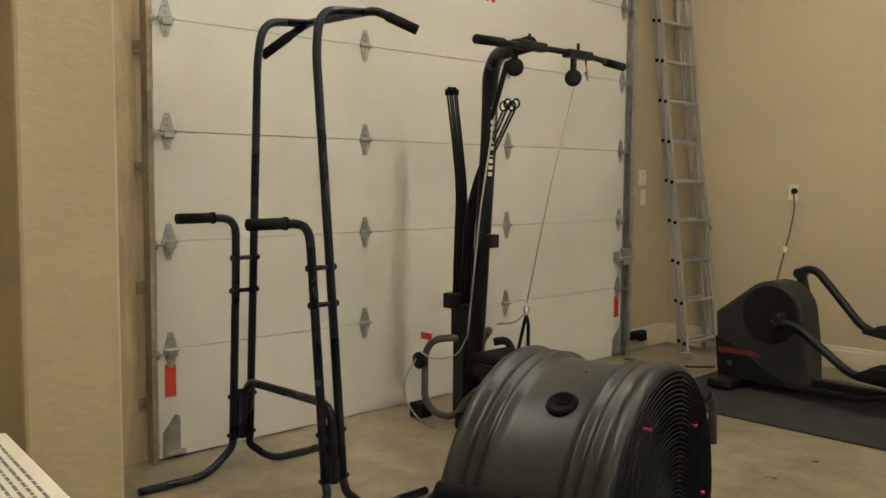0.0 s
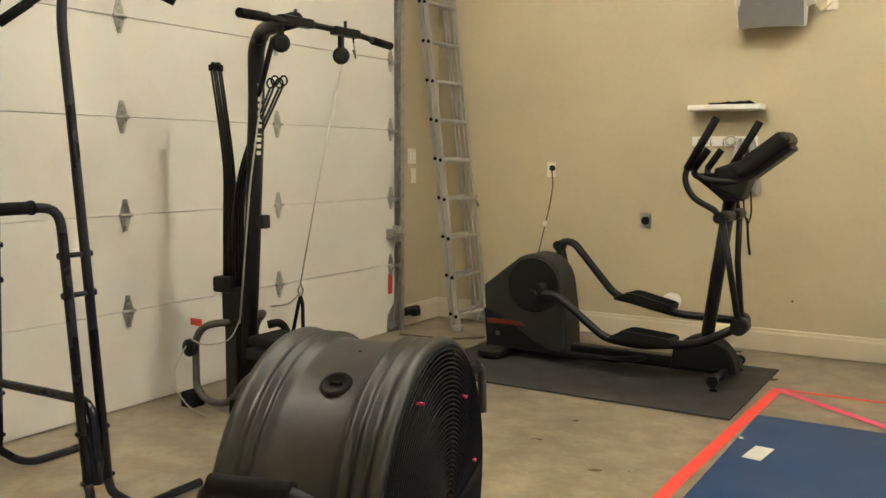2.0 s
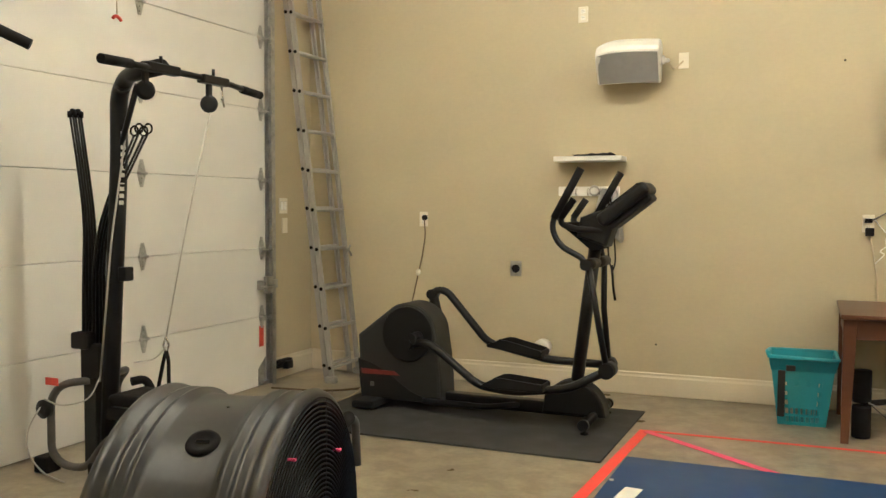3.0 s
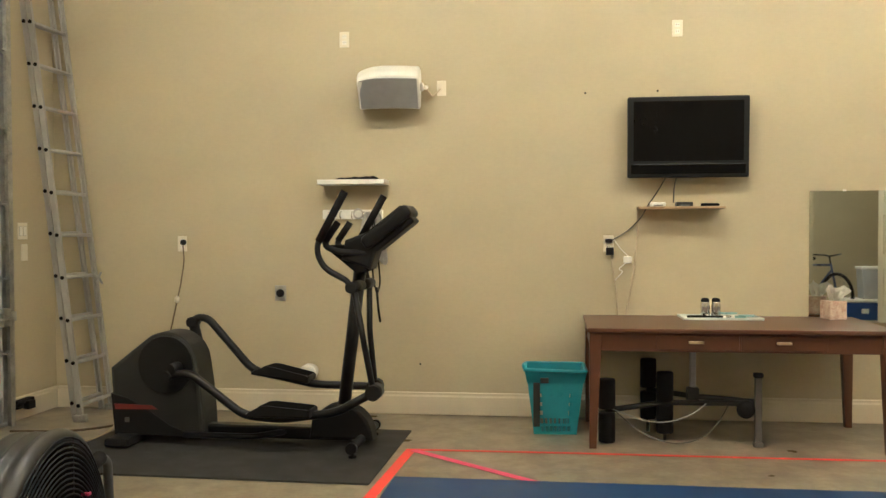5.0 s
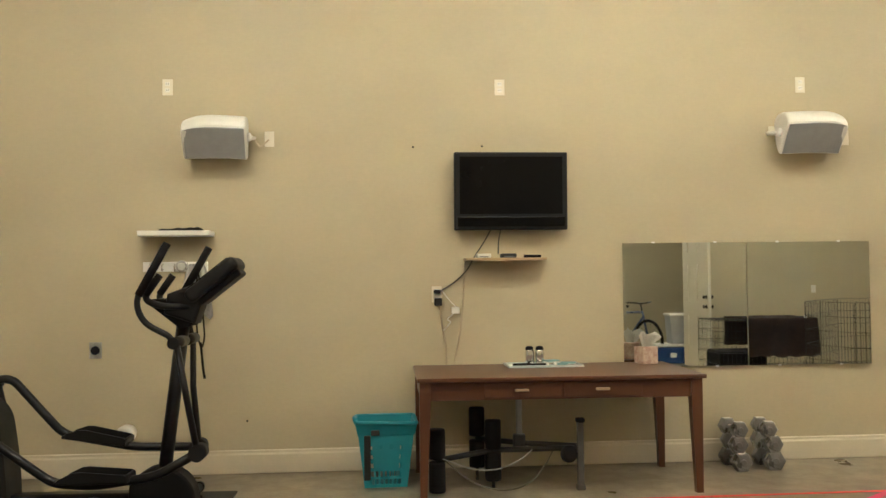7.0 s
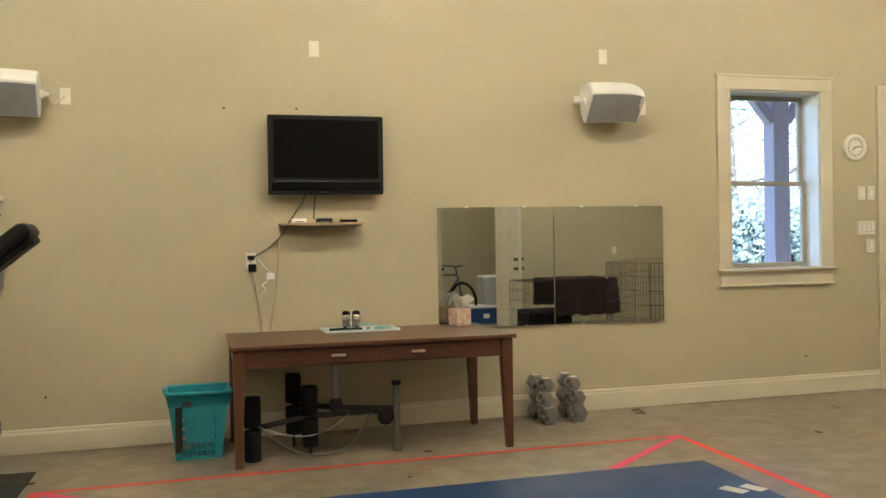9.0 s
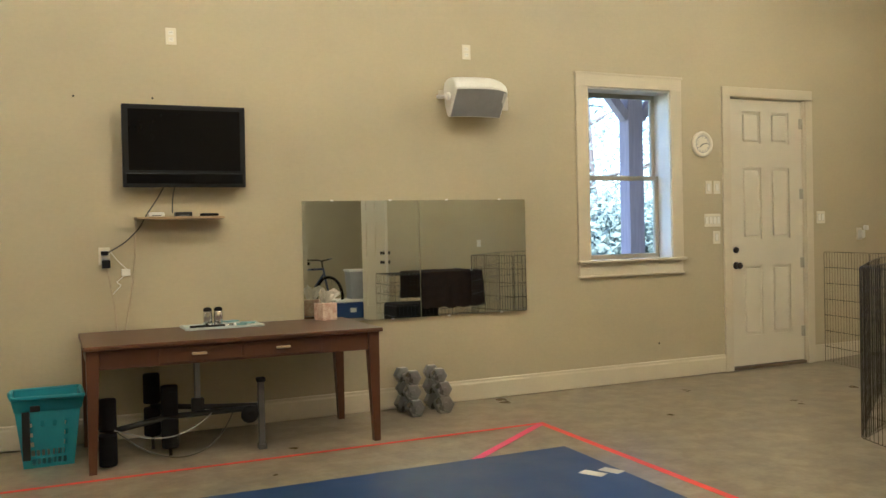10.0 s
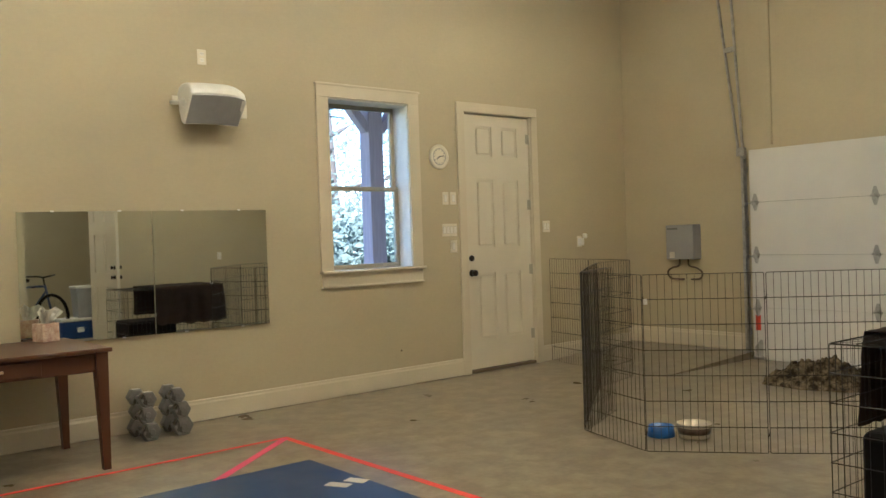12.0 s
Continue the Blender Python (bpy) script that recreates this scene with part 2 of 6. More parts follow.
def lathe(bm, prof, m=None, seg=24, smooth=True):
    """A body turned about z from (radius, height) pairs."""
    rings = [[bm.verts.new((r * math.cos(2 * math.pi * k / seg), r * math.sin(2 * math.pi * k / seg), z)) for k in range(seg)] for r, z in prof]
    for a, b in zip(rings, rings[1:]):
        for k in range(seg):
            bm.faces.new((a[k], a[(k + 1) % seg], b[(k + 1) % seg], b[k])).smooth = smooth
    if prof[0][0] > 1e-4:
        bm.faces.new(rings[0][::-1])
    if prof[-1][0] > 1e-4:
        bm.faces.new(rings[-1])
    if m is not None:
        for ring in rings:
            for v in ring:
                v.co = m @ v.co
    return bm


def slab(bm, poly, d0, d1, axis="y", bev=0.0):
    """A flat outline pulled out along an axis. axis y: outline in x, z; axis x: in y, z; axis z: in x, y."""
    put = {"y": lambda a, b, d: (a, d, b), "x": lambda a, b, d: (d, a, b), "z": lambda a, b, d: (a, b, d)}[axis]
    old = set(bm.verts)
    A = [bm.verts.new(put(a, b, d0)) for a, b in poly]
    B = [bm.verts.new(put(a, b, d1)) for a, b in poly]
    n = len(poly)
    fs = [bm.faces.new(A), bm.faces.new(B[::-1])] + [bm.faces.new((A[k], B[k], B[(k + 1) % n], A[(k + 1) % n])) for k in range(n)]
    bmesh.ops.recalc_face_normals(bm, faces=fs)
    if bev:
        es = [e for v in A + B for e in v.link_edges if (e.verts[0] in A) == (e.verts[1] in A)]
        bmesh.ops.bevel(bm, geom=list(set(es)), offset=bev, segments=2, affect="EDGES", profile=0.5)
    return bm


def circle(cx, cz, r, n=20, a0=0.0, a1=360.0):
    return [(cx + r * math.cos(radians(a0 + (a1 - a0) * k / n)), cz + r * math.sin(radians(a0 + (a1 - a0) * k / n))) for k in range(n + (a1 - a0 != 360))]


def B():
    return bmesh.new()


def part(name, bm, material, parent=None, label=""):
    """Links a bmesh as one mesh object under a thing or a part."""
    me = bpy.data.meshes.new(name)
    bmesh.ops.recalc_face_normals(bm, faces=bm.faces[:])
    bm.to_mesh(me)
    bm.free()
    me.materials.append(material)
    ob = new(name, me)
    ob.parent = parent
    if label:
        ob["label"] = label
    return ob


def piece(name, me, parent, m):
    """One more object on a shared mesh."""
    ob = new(name, me)
    ob.parent = parent
    ob.matrix_local = m
    return ob


def thing(name, label, category, group="", m=None):
    ob = new(name)
    ob.empty_display_size = 0.1
    if m is not None:
        ob.matrix_world = m
    return tagged(ob, label, category, group)


def struct(name, bm, material, label="", category=""):
    ob = part(name, bm, material)
    return tagged(ob, label, category, kind="structure")


# ---- the large structure ----
T = 0.26
bm = B()
bx(bm, -6, 11, -6, YN + T, -0.15, 0)
floor = struct("floor", bm, M_CONC, "tan stained concrete garage floor", "floor")

# the north wall stands a little out of square: it runs from (0, Y0) along NORTH's x axis
Y0, SKEW = 6.46, 0.03
EYE = Vector((0, 0, 1.357))
NORTH = pose(0, Y0, 0, 0, 0, math.degrees(math.atan(SKEW)))


def wall_share(x):
    return Y0 / (YN - SKEW * x)


def along(x, d=0.0):
    """The floor point under x of the reference line y = YN, on the north wall, d in front of it."""
    k = wall_share(x)
    return NORTH @ Vector((x * k * math.sqrt(1 + SKEW * SKEW), -d, 0))


KW = wall_share(4.6725)
_c = along(4.6725).x * math.sqrt(1 + SKEW * SKEW)
_d = along(6.255).x * math.sqrt(1 + SKEW * SKEW)
WU0, WU1, WZ0, WZ1 = _c - 0.4525 * KW, _c + 0.4525 * KW, EYE.z + (1.06 - EYE.z) * KW, EYE.z + (2.60 - EYE.z) * KW
bm = B()
for x0, x1, z0, z1 in ((XW - T, WU0, 0, ZC), (WU0, WU1, 0, WZ0), (WU0, WU1, WZ1, ZC), (WU1, _d - 0.475, 0, ZC), (_d - 0.475, _d + 0.475, 2.565, ZC), (_d + 0.475, XE + T, 0, ZC)):
    bx(bm, x0, x1, 0, T, z0, z1, m=NORTH)
struct("wall_north", bm, M_WALL, "tan painted textured wall", "wall")
bm = B()
for y0, y1, z0, z1 in ((YS - T, 1.86, 0, ZC), (1.86, 5.63, 3.15, ZC), (5.63, YN, 0, ZC)):
    bx(bm, XW - T, XW, y0, y1, z0, z1)
struct("wall_west", bm, M_WALL, "tan painted textured wall round a garage door", "wall")
bm = B()
for y0, y1, z0, z1 in ((YS - T, 1.28, 0, ZC), (1.28, 5.06, 2.12, ZC), (5.06, YN, 0, ZC)):
    bx(bm, XE, XE + T, y0, y1, z0, z1)
struct("wall_east", bm, M_WALL, "tan painted textured wall over a garage door", "wall")
bm = B()
for x0, x1, z0, z1 in ((XW, 3.47, 0, ZC), (3.47, 4.44, 2.10, ZC), (4.44, XE, 0, ZC)):
    bx(bm, x0, x1, YS - 0.15, YS, z0, z1)
struct("wall_south", bm, M_WALL, "tan painted textured wall with a doorway", "wall")
bm = B()
bx(bm, 1.9, 2.05, -3.4, YS - 0.15, 0, 2.6), bx(bm, 5.4, 5.55, -3.4, YS - 0.15, 0, 2.6), bx(bm, 1.9, 5.55, -3.55, -3.4, 0, 2.6)
struct("wall_store_room", bm, M_WALL, "dim painted walls of the store room", "wall")
bm = B()
bx(bm, 1.9, 5.55, -3.55, YS - 0.15, 2.6, 2.7), bx(bm, XW - T, XE + T, YS - 0.15, YN + T, ZC, ZC + 0.12)
struct("ceiling", bm, M_CEIL, "pale painted ceiling", "ceiling")
bm = B()
bx(bm, -2.95, -2.40, 0.765, 1.035, 0, ZC, 0.012)
struct("wall_pillar", bm, M_KNOCK, "tan textured end of a wall", "wall")


def baseboard(name, a, b, face, ha=0.94, hb=0.94):
    """A cream board with a stepped top along a wall from a to b; face: the way it faces."""
    bm = B()
    prof = [(0, 0.0), (0.016, 0.0), (0.016, 0.135), (0.010, 0.150), (0.010, 0.165), (0.004, 0.172), (0, 0.172)]
    d, n = (Vector(b) - Vector(a)), Vector(face)
    A = [bm.verts.new((a[0] + n.x * p, a[1] + n.y * p, z * ha + 0.006)) for p, z in prof]
    C = [bm.verts.new((b[0] + n.x * p, b[1] + n.y * p, z * hb + 0.006)) for p, z in prof]
    k = len(prof)
    bm.faces.new(A), bm.faces.new(C[::-1])
    for i in range(k):
        bm.faces.new((A[i], C[i], C[(i + 1) % k], A[(i + 1) % k]))
    return struct(name, bm, M_TRIM, "cream painted baseboard", "baseboard")


_n = tuple((NORTH.to_3x3() @ Vector((0, -1, 0))).xy)
baseboard("baseboard_1", tuple((NORTH @ Vector((XW + 0.018, 0, 0))).xy), tuple((NORTH @ Vector((_d - 0.567, 0, 0))).xy), _n)
baseboard("baseboard_2", tuple((NORTH @ Vector((_d + 0.563, 0, 0))).xy), tuple((NORTH @ Vector((XE - 0.018, 0, 0))).xy), _n)
baseboard("baseboard_3", (XW, 5.74), (XW, Y0 - 0.12), (1, 0))
baseboard("baseboard_4", (XW, 1.05), (XW, 1.76), (1, 0))
bm = B()
slab(bm, [(6.75, 0.001), (XE, 0.001), (XE, 0.074)], 5.10, YN - 0.02, "y")
struct("ramp", bm, M_CONC, "low concrete ramp rising to the wall", "ramp")
b5 = baseboard("baseboard_5", (XE, 5.12), (XE, YN), (-1, 0), 1.0, 1.0)
b5.location.z = 0.075

# outside: lawn to the horizon
bm = B()
bx(bm, -400, 400, YN + T + 0.02, 900, -0.5, -0.12)
struct("ground", bm, M_LAWN, "pale sunlit lawn outside", "ground")


# ---- window ----
win = thing("window_1", "cream framed double-hung window to the garden", "window", m=pose(4.6725, YN, 0))
win["kind"] = "structure"
hw = 0.4525
bm = B()
for s in (-1, 1):
    a, b_ = sorted((s * (hw - 0.008), s * (hw + 0.118)))
    bx(bm, a, b_, -0.020, 0, 1.085, 2.60, 0.004)
bx(bm, -hw - 0.118, hw + 0.118, -0.022, 0, 2.60, 2.715, 0.004)
bx(bm, -hw - 0.13, hw + 0.13, -0.030, 0, 2.705, 2.725, 0.004)
part("casing", bm, M_TRIM, win)
bm = B()
bx(bm, -hw - 0.13, hw + 0.13, -0.055, 0.20, 1.062, 1.085, 0.006)
part("window_sill", bm, M_TRIM, win)
bm = B()
bx(bm, -hw - 0.11, hw + 0.11, -0.020, 0, 0.950, 1.062, 0.004), bx(bm, -hw - 0.12, hw + 0.12, -0.028, 0, 0.935, 0.953, 0.004)
part("apron", bm, M_TRIM, win)
# jamb coloured whiter than the casing to carry the daylight falling on it
bm = B()
for s in (-1, 1):
    a, b_ = sorted((s * hw, s * (hw - 0.014)))
    bx(bm, a, b_, 0.0, 0.25, 1.085, 2.60)
bx(bm, -hw + 0.014, hw - 0.014, 0.0, 0.25, 2.586, 2.60)
part("jamb", bm, M_WPLAS, win, "window jamb whitened for the daylight on it")
for nm, y0, z0, z1 in (("upper_sash", 0.205, 1.80, 2.586), ("lower_sash", 0.165, 1.086, 1.835)):
    bm = B()
    w_ = hw - 0.015
    for s in (-1, 1):
        a, b_ = sorted((s * w_, s * (w_ - 0.042)))
        bx(bm, a, b_, y0, y0 + 0.035, z0, z1, 0.003)
    bx(bm, -w_ + 0.042, w_ - 0.042, y0, y0 + 0.035, z0, z0 + 0.04, 0.003), bx(bm, -w_ + 0.042, w_ - 0.042, y0, y0 + 0.035, z1 - 0.04, z1, 0.003)
    sash = part(nm, bm, M_SASH, win, "tan vinyl sash frame")
    bm = B()
    bx(bm, -w_ + 0.036, w_ - 0.036, y0 + 0.015, y0 + 0.020, z0 + 0.03, z1 - 0.03)
    g = part("pane", bm, M_GLASS, sash, "clear window glass")
    g.visible_shadow = False


# ---- doors ----
def six_panel_leaf(parent, w, h, t=0.042, name="leaf"):
    """A moulded door leaf, hinge edge at x = 0, front face at y = 0 looking along -y."""
    cols = [(0.165, w / 2 - 0.065), (w / 2 + 0.065, w - 0.165)]
    rows = [(0.112 * h, 0.375 * h), (0.475 * h, 0.745 * h), (0.835 * h, 0.955 * h)]
    bm = B()
    bx(bm, 0, w, 0.016, t - 0.016, 0, h)
    for y0, y1 in ((0, 0.016), (t - 0.016, t)):
        for x0, x1 in ((0, cols[0][0]), (cols[0][1], cols[1][0]), (cols[1][1], w)):
            bx(bm, x0, x1, y0, y1, 0, h)
        zs = [0] + [z for r in rows for z in r] + [h]
        for x0, x1 in cols:
            for z0, z1 in zip(zs[::2], zs[1::2]):
                bx(bm, x0, x1, y0, y1, z0, z1)
    leaf = part(name, bm, M_DOORW, parent)
    for x0, x1 in cols:
        for z0, z1 in rows:
            bm = B()
            bx(bm, x0 + 0.022, x1 - 0.022, 0.003, 0.0165, z0 + 0.022, z1 - 0.022, 0.0125, seg=1)
            part("panel", bm, M_DOORW, leaf)
    return leaf


door = thing("door_1", "closed cream six-panel entry door with dark bronze knob", "door", m=pose(5.815, YN + 0.025, 0.035))
door["kind"] = "structure"
six_panel_leaf(door, 0.92, 2.515)
for z, r in ((0.95, 0.030), (1.095, 0.024)):
    bm = B()
    if z < 1:
        lathe(bm, [(0.034, 0), (0.034, 0.008), (0.014, 0.012), (0.014, 0.034), (0.028, 0.042), (0.032, 0.056), (0.024, 0.070), (0.001, 0.073)], pose(0.065, 0, z, 90))
    else:
        lathe(bm, [(0.030, 0), (0.030, 0.014), (0.024, 0.022), (0.001, 0.023)], pose(0.065, 0, z, 90))
    part("door_knob" if z < 1 else "deadbolt", bm, M_BRONZE, door, "dark bronze")
# cream hinges take the darker sash colour to stand for their shadows
for z in (0.28, 0.95, 1.62, 2.30):
    bm = B()
    bx(bm, 0.885, 0.918, -0.004, -0.0005, z - 0.05, z + 0.05), tube(bm, [(0.92, -0.008, z - 0.05), (0.92, -0.008, z + 0.05)], 0.007, 8)
    part("hinge", bm, M_SASH, door, "cream hinge coloured darker in place of its shadow")
bm = B()
for x0, x1 in ((5.708, 5.803), (6.747, 6.838)):
    bx(bm, x0, x1, YN - 0.020, YN, 0, 2.562, 0.004)
bx(bm, 5.708, 6.838, YN - 0.020, YN, 2.562, 2.655, 0.004)
for x0, x1 in ((5.80, 5.812), (6.738, 6.75)):
    bx(bm, x0, x1, YN, YN + 0.16, 0, 2.565)
bx(bm, 5.812, 6.738, YN, YN + 0.16, 2.556, 2.565)
struct("trim_door", bm, M_TRIM, "cream painted door casing", "door casing")
bm = B()
bx(bm, 5.812, 6.738, YN - 0.005, YN + 0.16, 0, 0.030, 0.005)
struct("door_threshold", bm, M_TANC, "brown wooden door threshold", "threshold")
bm = B()
bx(bm, 5.75, 6.80, YN + 0.20, YN + 0.25, 0, 2.6)
struct("door_back", bm, M_SIDING, "outer skin behind the entry door", "wall")

d2 = thing("door_2", "white six-panel door standing open into the room", "door", m=pose(4.40, YS + 0.02, 0.01, 0, 0, 85))
d2["kind"] = "structure"
six_panel_leaf(d2, 0.90, 2.06)
for z in (0.92, 1.06):
    bm = B()
    for s in (0, 1):
        lathe(bm, [(0.030, 0), (0.030, 0.008), (0.012, 0.012), (0.012, 0.03), (0.026, 0.04), (0.026, 0.052), (0.001, 0.062)], pose(0.835, 0 if s else 0.042, z, 90 if s else -90))
    part("door_knob", bm, M_BRONZE, d2, "dark bronze")


# ---- garage doors ----
def hinge_mesh():
    bm = B()
    slab(bm, [(-0.008, 0.006), (0.036, 0.006), (0.030, 0.026), (0.012, 0.085), (-0.012, 0.085), (-0.030, 0.026), (-0.036, 0.006)], 0.001, 0.004, "x")
    slab(bm, [(-0.036, -0.006), (0.036, -0.006), (0.030, -0.026), (0.012, -0.085), (-0.012, -0.085), (-0.030, -0.026)], 0.001, 0.004, "x")
    tube(bm, [(0.010, -0.040, 0), (0.010, 0.040, 0)], 0.009, 8)
    for s in (-1, 1):
        for z in (0.03, 0.06):
            lathe(bm, [(0.006, 0), (0.006, 0.004), (0.001, 0.006)], pose(0.004, 0, s * z, 0, 90, 0), seg=6)
    return bm


def garage_door(name, label, m, width, rows, cols):
    """Sections face local +x, width along local y, hinges on the joints."""
    gd = thing(name, label, "garage door", m=m)
    gd["kind"] = "structure"
    for z0, z1 in zip(rows, rows[1:]):
        bm = B()
        bx(bm, -0.045, 0, 0, width, z0 + 0.0015, z1 - 0.0015, 0.0025, seg=1)
        part("section", bm, M_GDOOR, gd)
    h0 = part("hinge", hinge_mesh(), M_GALV, gd, "galvanised hinge plate")
    me = h0.data
    first = True
    for z in rows[1:-1]:
        for y in cols:
            if first:
                h0.matrix_local, first = pose(0.003, y, z), False
            else:
                o = piece("hinge", me, gd, pose(0.003, y, z))
                o["label"] = "galvanised hinge plate"
    # roller brackets and end plates at both edges
    for y, s in ((cols[0], -1), (cols[-1], 1)):
        for z in rows[1:-1]:
            bm = B()
            bx(bm, 0.004, 0.030, y - 0.026, y + 0.026, z - 0.030, z + 0.004, 0.003, seg=1)
            tube(bm, [(0.030, y - 0.03, z - 0.012), (0.030, y + s * 0.085, z - 0.012)], 0.006, 8)
            lathe(bm, [(0.022, -0.01), (0.022, 0.01)], pose(0.030, y + s * 0.085, z - 0.012, 90), seg=14)
            part("roller_bracket", bm, M_GALV, gd)
        bm = B()
        slab(bm, [(y - 0.045, 0.01), (y + 0.045, 0.01), (y + 0.045, 0.215), (y + 0.02, 0.19), (y - 0.02, 0.16), (y - 0.045, 0.13)] if s > 0 else
             [(y - 0.045, 0.01), (y + 0.045, 0.01), (y + 0.045, 0.20), (y + 0.02, 0.21), (y - 0.01, 0.17), (y - 0.045, 0.13)], 0.001, 0.005, "x")
        tube(bm, [(0.02, y - 0.05, 0.03), (0.02, y + 0.06, 0.03)], 0.012, 8)
        part("bottom_bracket", bm, M_GALV, gd, "galvanised bottom corner plate")
        bm = B()
        bx(bm, 0.001, 0.003, y - 0.030, y + 0.026, 0.30, 0.455)
        part("warning_label", bm, M_RED, gd, "red warning sticker")
    # plain sheet added behind the sections to stop daylight leaking through the joints
    bm = B()
    bx(bm, -0.062, -0.047, 0.0, width, 0.0, rows[-1] - 0.01)
    part("backing", bm, M_GPLAS, gd, "added dark sheet that blocks daylight at the joints")
    return gd


def track(name, m, height, s, flange=0.048, mt=None):
    """A steel channel beside the door on wall brackets."""
    tr = thing(name, "galvanised steel garage door track on wall brackets", "door track", m=m)
    bm = B()
    w_ = s * flange
    slab(bm, [(0.008, 0), (0.068, 0), (0.068, w_), (0.065, w_), (0.065, s * 0.003), (0.011, s * 0.003), (0.011, w_), (0.008, w_)], 0, height, "z")
    part("channel", bm, mt or M_GALV, tr)
    z = 0.25
    while z < height:
        bm = B()
        bx(bm, -0.006, 0.008, -0.035, 0.035, z, z + 0.06, 0.002, seg=1), lathe(bm, [(0.010, 0), (0.010, 0.006), (0.002, 0.009)], pose(0.008, s * -0.02, z + 0.03, 0, 90), seg=6)
        part("bracket", bm, mt or M_GALV, tr)
        z += 0.55
    return tr


XD = -3.88
garage_door("garage_door_1", "tall white sectional garage door with galvanised hinges", pose(XD, 1.865, 0), 3.755, [0.004, 0.525, 1.039, 1.553, 2.068, 2.60, 3.13], [0.065, 1.245, 2.435, 3.695])
track("door_track", pose(XD - 0.02, 1.815, 0), 3.9, 1, 0.022, M_STAIN)
track("door_track", pose(XD - 0.02, 5.685, 0), 3.9, -1)
garage_door("garage_door_2", "white sectional garage door with galvanised hinges", pose(XE - 0.06, 5.065, 0, 0, 0, 180), 3.8, [0.004, 0.53, 1.062, 1.595, 2.125], [0.06, 1.26, 2.46, 3.70])
tr = track("door_track", pose(XE - 0.04, 5.13, 0, 0, 0, 180), 2.16, 1, 0.030)
for dy0, dy1 in ((-0.030, -0.285), (0.018, -0.10)):
    bm = B()
    bx(bm, -0.012, 0.012, -0.010, 0.010, 0, 2.10, 0.002, pose(0.05, dy0, 2.12, math.degrees(math.atan2(dy0 - dy1, 2.10)), 0, 0))
    part("curved_rail", bm, M_GALV, tr)
bm = B()
bx(bm, 0.035, 0.065, -0.165, -0.035, 3.14, 3.19, 0.003, seg=1)
part("tie_plate", bm, M_GALV, tr)
bm = B()
bx(bm, 0.02, 0.075, -0.045, 0.045, 2.07, 2.15, 0.006), lathe(bm, [(0.026, -0.012), (0.026, 0.012)], pose(0.06, 0.03, 2.06, 90), seg=14)
part("top_roller", bm, M_GALV, tr)

for nm, x0, x1, y0, y1, z1 in (("trim_jamb_1", XW, XW + 0.022, 1.69, 1.80, 3.9), ("trim_jamb_2", XW, XW + 0.022, 5.66, 5.735, 3.9), ("trim_jamb_3", XE - 0.022, XE, 4.83, 4.93, 0)):
    bm = B()
    if z1:
        bx(bm, x0, x1, y0, y1, 0, z1, 0.003, seg=1)
    else:
        bx(bm, x0, x1, y0, y1, 2.16, ZC, 0.003, seg=1)
    struct(nm, bm, M_JAMB if nm[-1] == "1" else M_WALL, "stained wooden door jamb" if nm[-1] == "1" else "painted door jamb", "jamb")
bm = B()
bx(bm, XW + 0.10, XW + 0.12, 5.49, 5.68, 0.735, 0.80, 0.004), bx(bm, XW + 0.10, XW + 0.135, 5.52, 5.60, 0.705, 0.83, 0.004), tube(bm, [(XW + 0.14, 5.42, 0.76), (XW + 0.14, 5.60, 0.76)], 0.008)
lk = part("door_lock", bm, M_GALV)
tagged(lk, "galvanised slide bolt lock on the garage door", "lock")
bm = B()
bx(bm, XW + 0.056, XW + 0.10, 5.50, 5.57, 0.73, 0.80)
part("lock_base", bm, M_GALV, lk)


# ---- fittings on the walls ----
def wall_plate(x, z, w=0.075, h=0.12, label="ivory wall outlet plate", cat="outlet", m=None, kind="outlet", n=1):
    """A cover plate facing -y at the wall, with sockets or switches."""
    m = m or pose(x, YN, z)
    o = thing("wall_outlet" if kind == "outlet" else "light_switch" if kind == "switch" else "cover_plate", label, cat, m=m)
    bm = B()
    bx(bm, -w / 2, w / 2, -0.007, 0, -h / 2, h / 2, 0.003)
    part("plate", bm, M_PLATE, o)
    for k in range(n):
        cx = (k - (n - 1) / 2) * 0.046
        if kind == "outlet":
            for s in (-1, 1):
                bm = B()
                bx(bm, cx - 0.017, cx + 0.017, -0.0095, -0.007, s * 0.024 - 0.015, s * 0.024 + 0.015, 0.002, seg=1)
                so = part("socket", bm, M_WPLAS, o)
                bm = B()
                for q in (-1, 1):
                    bx(bm, cx + q * 0.007 - 0.0015, cx + q * 0.007 + 0.0015, -0.010, -0.0095, s * 0.024 - 0.004, s * 0.024 + 0.007)
                part("slot", bm, M_INK, so)
        elif kind == "switch":
            bm = B()
            bx(bm, cx - 0.016, cx + 0.016, -0.011, -0.007, -0.032, 0.032, 0.002, seg=1)
            part("rocker", bm, M_WPLAS, o)
            # grey rim put in for the dark gap round each rocker
            bm = B()
            bx(bm, cx - 0.018, cx + 0.018, -0.0085, -0.0068, -0.035, 0.035)
            part("rocker_frame", bm, M_CABLE, o)
    return o


for x, z in ((-1.733, 2.815), (0.754, 2.815), (3.086, 2.835)):
    wall_plate(x, z, label="ivory outlet plate high on the tan wall")
wall_plate(-0.981, 2.424, 0.07, 0.115, "white blank cable plate beside the speaker", "cover plate", kind="blank")
wall_plate(2.855, 2.484, 0.05, 0.06, "small white cable plate behind the speaker", "cover plate", kind="blank")
wall_plate(3.425, 2.425, 0.07, 0.115, "white blank cable plate behind the speaker", "cover plate", kind="blank")
wall_plate(-3.06, 1.25, label="ivory outlet with a black plug in it")
